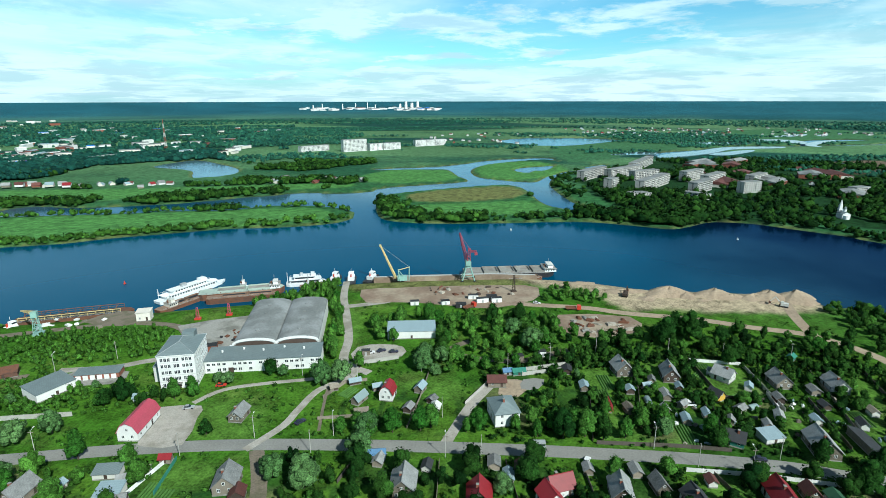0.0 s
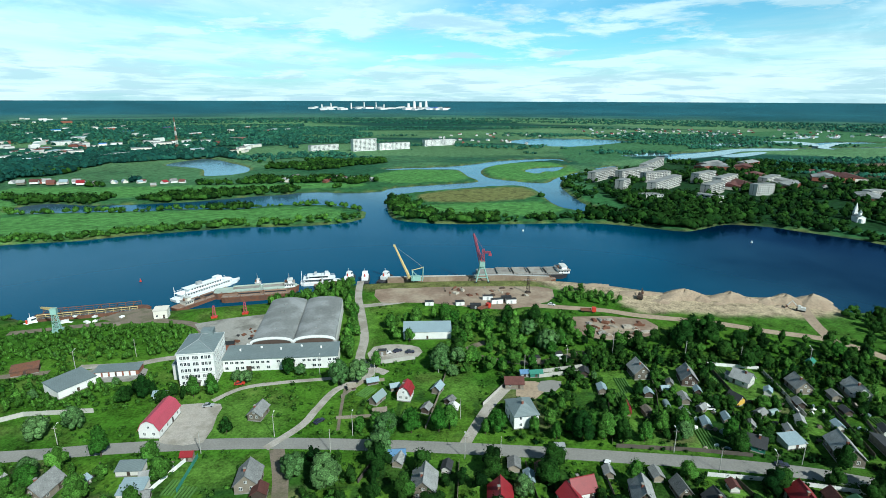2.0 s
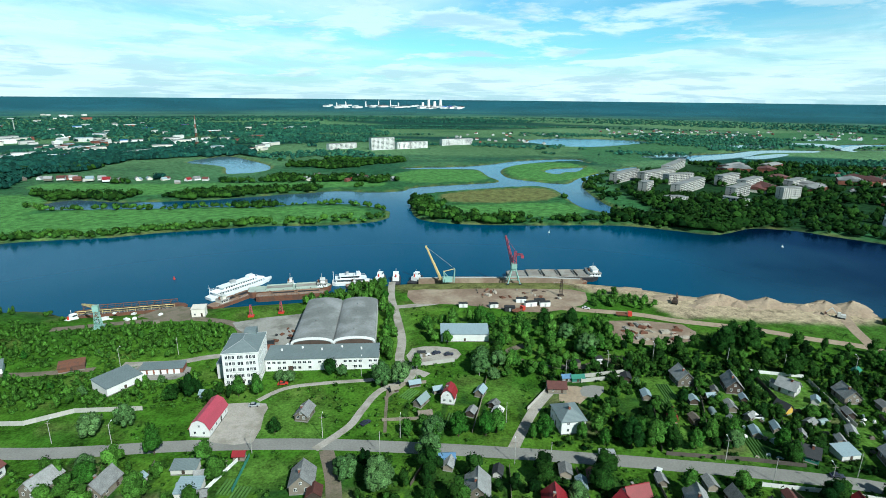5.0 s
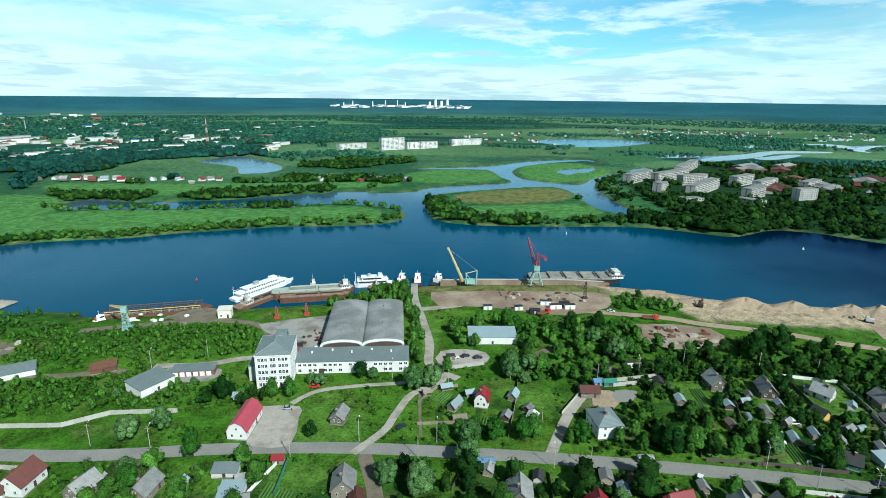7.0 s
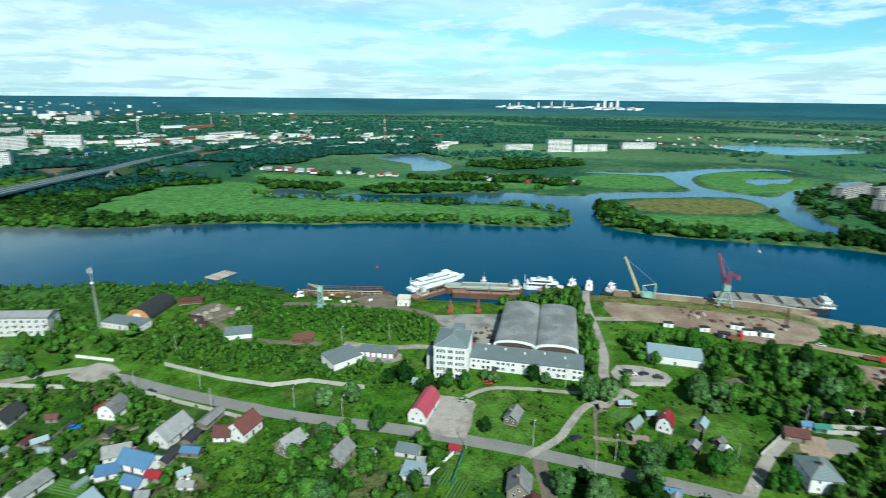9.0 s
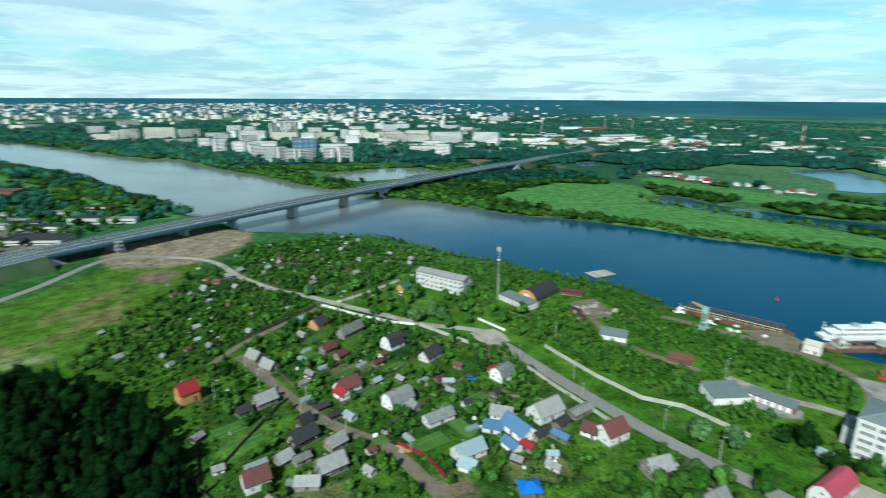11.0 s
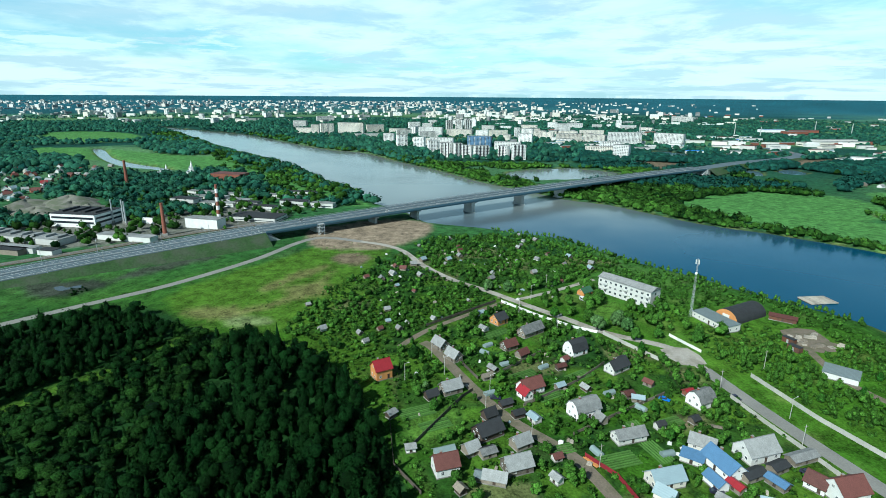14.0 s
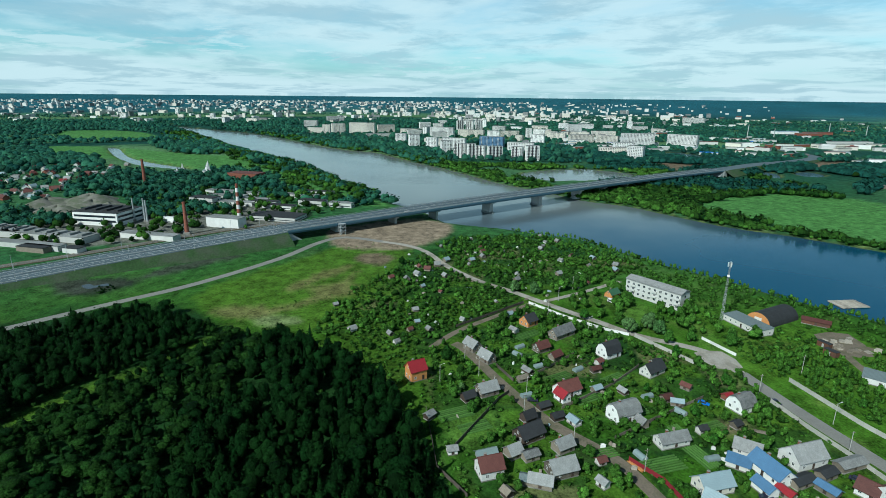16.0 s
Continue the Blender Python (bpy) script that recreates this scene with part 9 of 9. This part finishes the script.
MIDTREE = [crown_arrays(400 + k, 6, 170, 0.8 + 0.1 * k, 0.044, ragged=0.4) for k in range(5)]
TALL = [crown_arrays(450 + k, 6, 150, 0.55 + 0.06 * k, 0.040, 0.6, 0.4) for k in range(4)]
BUSH = [crown_arrays(500 + k, 4, 120, 1.2, 0.042, 0.1, 0.4) for k in range(4)]
FARTREE = [crown_arrays(600 + k, 1, 14, 1.5, 0.11, ragged=0.1) for k in range(6)]
SPECK = [clump_arrays(650 + k) for k in range(5)]
SPRUCE = [spruce_arrays(700 + k) for k in range(3)]

for seed, (outline, gap, (h0, h1), singles, kind) in enumerate(ZONES):
    x, y, r = scatter(outline, gap, 1000 + seed)
    if gap < 5 and h0 < 3:
        keep = fnoise(x, y, 13, 900 + seed, 3) > {9: 0.36, 14: 0.30, 15: 0.32}.get(seed, 0.43)
        x, y = x[keep], y[keep]
    # zones 3 and 9: dimmer light is put into the foliage tones
    rows = []
    for i in range(len(x)):
        h = r.uniform(h0, h1)
        if i < singles:
            tree(x[i], y[i], h, "dark" if seed in (3, 9) and r.random() < 0.4 else kind if r.random() < 0.75 else "willow" if r.random() < 0.4 else "green", wide=r.uniform(0.85, 1.2))
        else:
            rows.append((x[i], y[i], ground_at(x[i], y[i]) - 0.1, h, h * r.uniform(0.75, 1.25), r.uniform(0, 6.3), r.uniform(0.05, 0.5) if kind == "dark" else r.uniform(0.0, 0.35) if seed in (3, 9) else r.uniform(0.5, 1.0) if seed > 12 else r.uniform(0.3, 1.0)))
    if rows:
        join_trees("thicket", rows, TALL + MIDTREE[:1] if seed in (5, 6, 14, 15, 16) else MIDTREE, "thicket of green trees and bushes", "thicket")
for seed, (outline, gap, (h0, h1), (t0, t1)) in enumerate(FORESTS):
    x, y, r = scatter(outline, gap, 2000 + seed)
    rows = [(a, b, 3.9, hh, hh * r.uniform(0.75, 1.15) if seed == 0 else hh * r.uniform(0.9, 1.4), r.uniform(0, 6.3), r.uniform(t0, t1)) for a, b, hh in zip(x, y, r.uniform(h0, h1, len(x)))]
    if seed == 0:
        gaps = fnoise(np.array([q[0] for q in rows]), np.array([q[1] for q in rows]), 26, 71, 3)
        rows = [q for q, g in zip(rows, gaps) if g > 0.2]
        ride = np.array([(-240, -168), (-271, -142), (-280, -135), (-291, -129), (-300, -119), (-307, -108), (-325, -90), (-349, -70)], float)
        off = dist_line(ride, np.array([q[0] for q in rows]), np.array([q[1] for q in rows]))
        side = np.array([(q[0] + 300) * 0.62 + (q[1] + 119) * 0.78 for q in rows])
        rows = [q if s_ > 0 else q[:3] + (q[3] * 0.85,) + q[4:] for q, o_, s_ in zip(rows, off, side) if o_ > (3.5 if s_ > 0 else 6.0)]
        shrub = [(q[0] + 300) * 0.62 + (q[1] + 119) * 0.78 > 0 and q[1] < -47 - 0.28 * (q[0] + 335) for q in rows]
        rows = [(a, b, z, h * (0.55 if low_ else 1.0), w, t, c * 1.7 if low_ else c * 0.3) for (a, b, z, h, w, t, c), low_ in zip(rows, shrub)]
        tall = [q for i, q in enumerate(rows) if i % 4 == 0]
        rest = [q for i, q in enumerate(rows) if i % 4]
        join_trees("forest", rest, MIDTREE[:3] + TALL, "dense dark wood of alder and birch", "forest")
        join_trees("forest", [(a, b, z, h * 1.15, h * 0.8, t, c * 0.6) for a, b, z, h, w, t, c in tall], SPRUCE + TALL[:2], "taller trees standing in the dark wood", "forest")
    else:
        open_ = fnoise(x, y, 11, 77, 3)
        rows = [q for q, g in zip(rows, open_) if g > 0.44]
        join_trees("orchard", rows, BUSH, "fruit trees and bushes of the allotments", "orchard")

# bushes along shores and over the plain
rr = np.random.default_rng(31)


def shore_bushes(line, gap, inset, h, seed, label, skip=0.3, tone=(0.05, 0.7)):
    r = np.random.default_rng(seed)
    line = np.array(line, float)
    rows = []
    for a, b in zip(line[:-1], line[1:]):
        n = max(1, int(np.linalg.norm(b - a) / gap))
        for k in range(n):
            p = a + (b - a) * (k + r.random()) / n + r.normal(size=2) * inset
            if r.random() > skip:
                rows.append((p[0], p[1], 0, r.uniform(*h), 0, r.uniform(0, 6.3), r.uniform(*tone)))
    x, y = np.array([q[0] for q in rows]), np.array([q[1] for q in rows])
    z, d = survey(x, y)
    m = d > 1.5
    m &= ~near_road(x, y, 2.0)
    for a, b, rad in FOOT:
        m &= (x - a) ** 2 + (y - b) ** 2 > (rad + 1) ** 2
    rows = [(q[0], q[1], zz - 0.2, q[3], q[3] * r.uniform(1.1, 1.9), q[5], q[6]) for q, zz, ok in zip(rows, z, m) if ok]
    if rows:
        far_off = np.hypot(line[:, 0] - MID[0], line[:, 1] - MID[1]).mean() > 430
        join_trees("bushes", rows, FARTREE if far_off else BUSH, label, "bushes")


city_line = spline(CITY_BANK)
shore_bushes(city_line[-70:-12] + np.array([-1, 9]), 1.0, 4.6, (2.5, 6.5), 41, "willow bushes along the far bank", 0.06, (0.25, 0.75))
shore_bushes(city_line[-14:] + np.array([-10, 6]), 1.8, 8.0, (3, 8), 42, "willow bushes on the spit", 0.2, (0.3, 0.9))
shore_bushes(city_line[12:-70], 3.0, 14.0, (4, 10), 43, "trees along the town bank", 0.1)
shore_bushes(city_line[16:44] + np.array([10, 26]), 2.6, 14.0, (4, 11), 53, "trees along the town bank", 0.1)
shore_bushes(spline(BACK_CHANNEL)[:44] + np.array([4, -9]), 2.4, 4.0, (3, 8), 44, "reeds and bushes along the backwater", 0.35, (0.3, 0.9))
isl = spline(ISLAND_SHORE)
shore_bushes(isl[4:20] + np.array([12, 12]), 1.1, 9.0, (4, 11), 45, "big willows on the island head", 0.05)
# low tones on this bank hold painted cloud shade
shore_bushes(isl[14:34] + np.array([2, 14]), 1.6, 7.0, (3, 8), 46, "willow bushes on the island shore", 0.15, (0.0, 0.4))
shore_bushes([(150, 560), (190, 540), (214, 520), (234, 516), (246, 530), (225, 560)], 0.8, 8.0, (6, 13), 47, "great willows on the point", 0.0, (0.0, 0.22))
shore_bushes(isl[40:] + np.array([2, 12]), 2.0, 7.0, (3, 9), 48, "bushes along the dark bank", 0.2, (0.0, 0.2))
shore_bushes(near_line[72:100] + np.array([-4, -14]), 3.0, 6.0, (1.5, 4), 49, "bushes along the near bank", 0.4)
shore_bushes(near_line[128:158] + np.array([-4, -22]), 1.0, 26.0, (5, 11), 50, "bushes along the far upstream bank", 0.1)
shore_bushes([(130, 655), (170, 690), (172, 780), (230, 900)], 2.0, 12.0, (4, 9), 51, "bushes along the side channel", 0.2, (0.0, 0.3))
shore_bushes(near_line[12:20] + np.array([0, -18]), 4.0, 6.0, (4, 8), 52, "bushes on the near bank", 0.2)


def plain_trees(count, r0, r1, b0, b1, seed, h, thresh, label, clump=90, tone=(0.0, 1.0), avoid=()):
    r = np.random.default_rng(seed)
    rad = np.sqrt(r.uniform(r0**2, r1**2, count * 6))
    b = np.radians(r.uniform(b0, b1, count * 6))
    x, y = MID[0] - np.sin(b) * rad, MID[1] + np.cos(b) * rad
    m = (fnoise(b * 520, rad, clump, seed, 4) if r1 > 1200 else fnoise(x, y, clump, seed, 3)) > thresh
    x, y = x[m], y[m]
    z, d = survey(x, y)
    m = d > 3
    for p in avoid:
        m &= ~inside(np.array(p, float), x, y)
    lo, hi = (x.min() - 60, y.min() - 60), (x.max() + 60, y.max() + 60)
    for a, c, f in [q for q in FOOT if lo[0] < q[0] < hi[0] and lo[1] < q[1] < hi[1]]:
        m &= (x - a) ** 2 + (y - c) ** 2 > (f + 1) ** 2
    m &= ~near_road(x, y, 3.0)
    x, y, z = x[m][:count], y[m][:count], z[m][:count]
    s = np.clip(1 - ((np.hypot(x - MID[0], y - MID[1]) - 2400) / 2400).clip(0) ** 2, 0.2, 1)
    hh = r.uniform(*h, len(x)) * s
    rows = list(zip(x, y, z - 0.3, hh, hh * r.uniform(1.0, 1.7, len(x)), r.uniform(0, 6.3, len(x)), r.uniform(*tone, len(x))))
    split = (lambda q: math.hypot(q[0] - MID[0], q[1] - MID[1]) < 1050)
    for pool, group in ((FARTREE, [q for q in rows if split(q)]), (SPECK, [q for q in rows if not split(q)])):
        if group:
            join_trees("woods", group, pool, label, "woods", "leafhaze" if r1 > 1200 else "leafmass")


OPEN = [[(-620, 820), (-300, 760), (-330, 1000), (-480, 1130), (-640, 1000)], [(-300, 840), (-20, 1010), (420, 1180), (600, 1330), (1400, 1500), (1400, 1200), (420, 1100), (200, 900)], [(100, 1380), (600, 1600), (420, 1800), (150, 1700)],
        [(-920, 280), (-780, 230), (-720, 300), (-790, 480), (-900, 480)], [(-340, -180), (-520, -10), (-560, -60), (-500, -180), (-420, -340), (-300, -330)], [(-1480, -500), (-1000, -330), (-930, -180), (-1050, -170), (-1450, -380)], [(-780, 660), (-620, 640), (-700, 820), (-820, 820)]]
MEADOWS = OPEN + [c[1] for c in COVERS if c[0] in (MEADOW, HAZY_MEADOW, DRY, SOIL)] + FLOODS
SOUTH_VILLAGE = [(-1060, -490), (-1120, -400), (-960, -340), (-700, -290), (-720, -430), (-860, -520)]
SETTLE = [(205, 560), (240, 540), (330, 520), (420, 490), (600, 400), (900, 500), (900, 900), (600, 1080), (420, 1060), (330, 1000), (240, 880), (205, 800), (200, 680)]
x, y, r_ = scatter(SETTLE, 9.5, 3001)
keep = fnoise(x, y, 45, 88, 3) > 0.45
x, y = x[keep], y[keep]
# these trees are toned down too, cloud shade put into the foliage
join_trees("woods", [(a, b, ground_at(a, b) - 0.2, hh, hh * r_.uniform(0.9, 1.5), r_.uniform(0, 6.3), r_.uniform(0, 0.3)) for a, b, hh in zip(x, y, r_.uniform(6, 12, len(x)))], FARTREE, "dark trees round the riverside blocks", "woods")
plain_trees(3000, 560, 1100, 5, 62, 61, (5, 10), 0.52, "copses over the floodplain", 80, (0.0, 0.5), MEADOWS)
plain_trees(5200, 800, 1350, 20, 62, 62, (7, 12), 0.40, "dark woods behind the lake", 160, (0.0, 0.3), MEADOWS)
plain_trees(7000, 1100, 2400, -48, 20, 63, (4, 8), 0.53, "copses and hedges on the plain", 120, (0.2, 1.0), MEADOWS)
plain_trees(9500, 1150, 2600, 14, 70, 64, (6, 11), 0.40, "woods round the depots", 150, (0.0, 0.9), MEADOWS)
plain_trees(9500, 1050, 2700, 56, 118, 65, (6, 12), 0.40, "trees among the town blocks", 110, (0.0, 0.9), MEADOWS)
plain_trees(2500, 620, 1500, 78, 122, 66, (7, 13), 0.38, "woods round the factory quarter", 90, (0.2, 1.0), MEADOWS + [SOUTH_VILLAGE])
plain_trees(420, 700, 1250, 100, 122, 69, (4, 8), 0.45, "trees between the village houses", 40, (0.1, 0.9), MEADOWS)
plain_trees(1500, 560, 1000, 52, 76, 67, (4, 9), 0.42, "trees on the town bank by the bridge", 70, (0.2, 0.9), MEADOWS)
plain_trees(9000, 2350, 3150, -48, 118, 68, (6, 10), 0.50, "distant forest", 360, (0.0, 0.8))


# low scrub, tall herbs and garden shrubs over the near land
HERB = [crown_arrays(800 + k, 0, 24, 1.5, 0.13, ragged=0.4) for k in range(5)]


def undergrowth(outline, gap, h, seed, label, tone, thresh=0.0):
    x, y, r = scatter(outline, gap, seed)
    m = fnoise(x, y, 22, seed, 3) > thresh
    x, y = x[m], y[m]
    hh = r.uniform(*h, len(x)) ** 1.0
    join_trees("undergrowth", list(zip(x, y, survey(x, y)[0] - 0.1, hh, hh * r.uniform(1.2, 2.2, len(x)), r.uniform(0, 6.3, len(x)), r.uniform(*tone, len(x)))), HERB, label, "undergrowth")


undergrowth([(-350, -20), (-190, 4), (-130, 90), (-130, 150), (-250, 150), (-380, 90)], 3.4, (0.6, 2.2), 4001, "shrubs and tall herbs of the hamlet gardens", (0.3, 1.0), 0.38)
# tones lowered on the eastern side, its dimmer light put into the colour
undergrowth([(15, 100), (150, 100), (210, 200), (200, 245), (20, 245), (15, 170)], 2.7, (0.5, 2.4), 4002, "shrubs and tall herbs of the village gardens", (0.0, 0.4), 0.36)
undergrowth([(-150, 100), (15, 100), (15, 238), (-60, 215), (-150, 185)], 3.6, (0.4, 1.9), 4008, "shrubs and tall herbs of the village gardens", (0.25, 0.9), 0.45)
undergrowth([(-386, -13), (-445, 43), (-503, 87), (-490, 168), (-396, 205), (-362, 140), (-378, 107), (-344, 80), (-308, 35), (-300, 0), (-332, -32)], 3.3, (0.6, 2.4), 4007, "currant bushes and tall herbs of the allotments", (0.2, 0.8), 0.33)
undergrowth([(-280, 160), (-130, 185), (-110, 205), (-130, 262), (-240, 262), (-330, 250), (-400, 190), (-340, 160)], 3.7, (0.8, 2.8), 4003, "scrub on the river bank", (0.3, 1.0), 0.30)
undergrowth([(-60, 225), (60, 245), (230, 240), (222, 262), (150, 276), (66, 286), (30, 290), (-60, 300)], 4.2, (0.5, 1.8), 4004, "weeds and scrub about the port", (0.2, 0.9), 0.50)
undergrowth([(-438, -180), (-448, -174), (-450, -150), (-430, -139), (-416, -158), (-424, -172)], 3.2, (0.5, 2.0), 4009, "dark scrub round the flood puddle", (0.0, 0.12), 0.42)
undergrowth([(-460, -60), (-500, 20), (-460, 60), (-330, -20), (-320, -60)], 6.0, (0.3, 1.0), 4005, "tussocks in the meadow", (0.4, 1.0), 0.50)
x, y, r_ = scatter([(-560, -270), (-530, -190), (-575, -50), (-660, 20), (-760, -20), (-800, -150), (-720, -330)], 13.0, 3002)
join_trees("woods", [(a, b, 3.8, hh, hh * r_.uniform(0.9, 1.4), r_.uniform(0, 6.3), r_.uniform(0, 0.6)) for a, b, hh in zip(x, y, r_.uniform(4, 10, len(x)))], FARTREE, "trees between the factory sheds", "woods")
undergrowth([(-330, -280), (-376, -113), (-304, -22), (-200, 8), (-150, -60), (-150, -280)], 6.5, (1.2, 3.0), 4006, "undergrowth beneath the dark wood", (0.0, 0.3), 0.0)
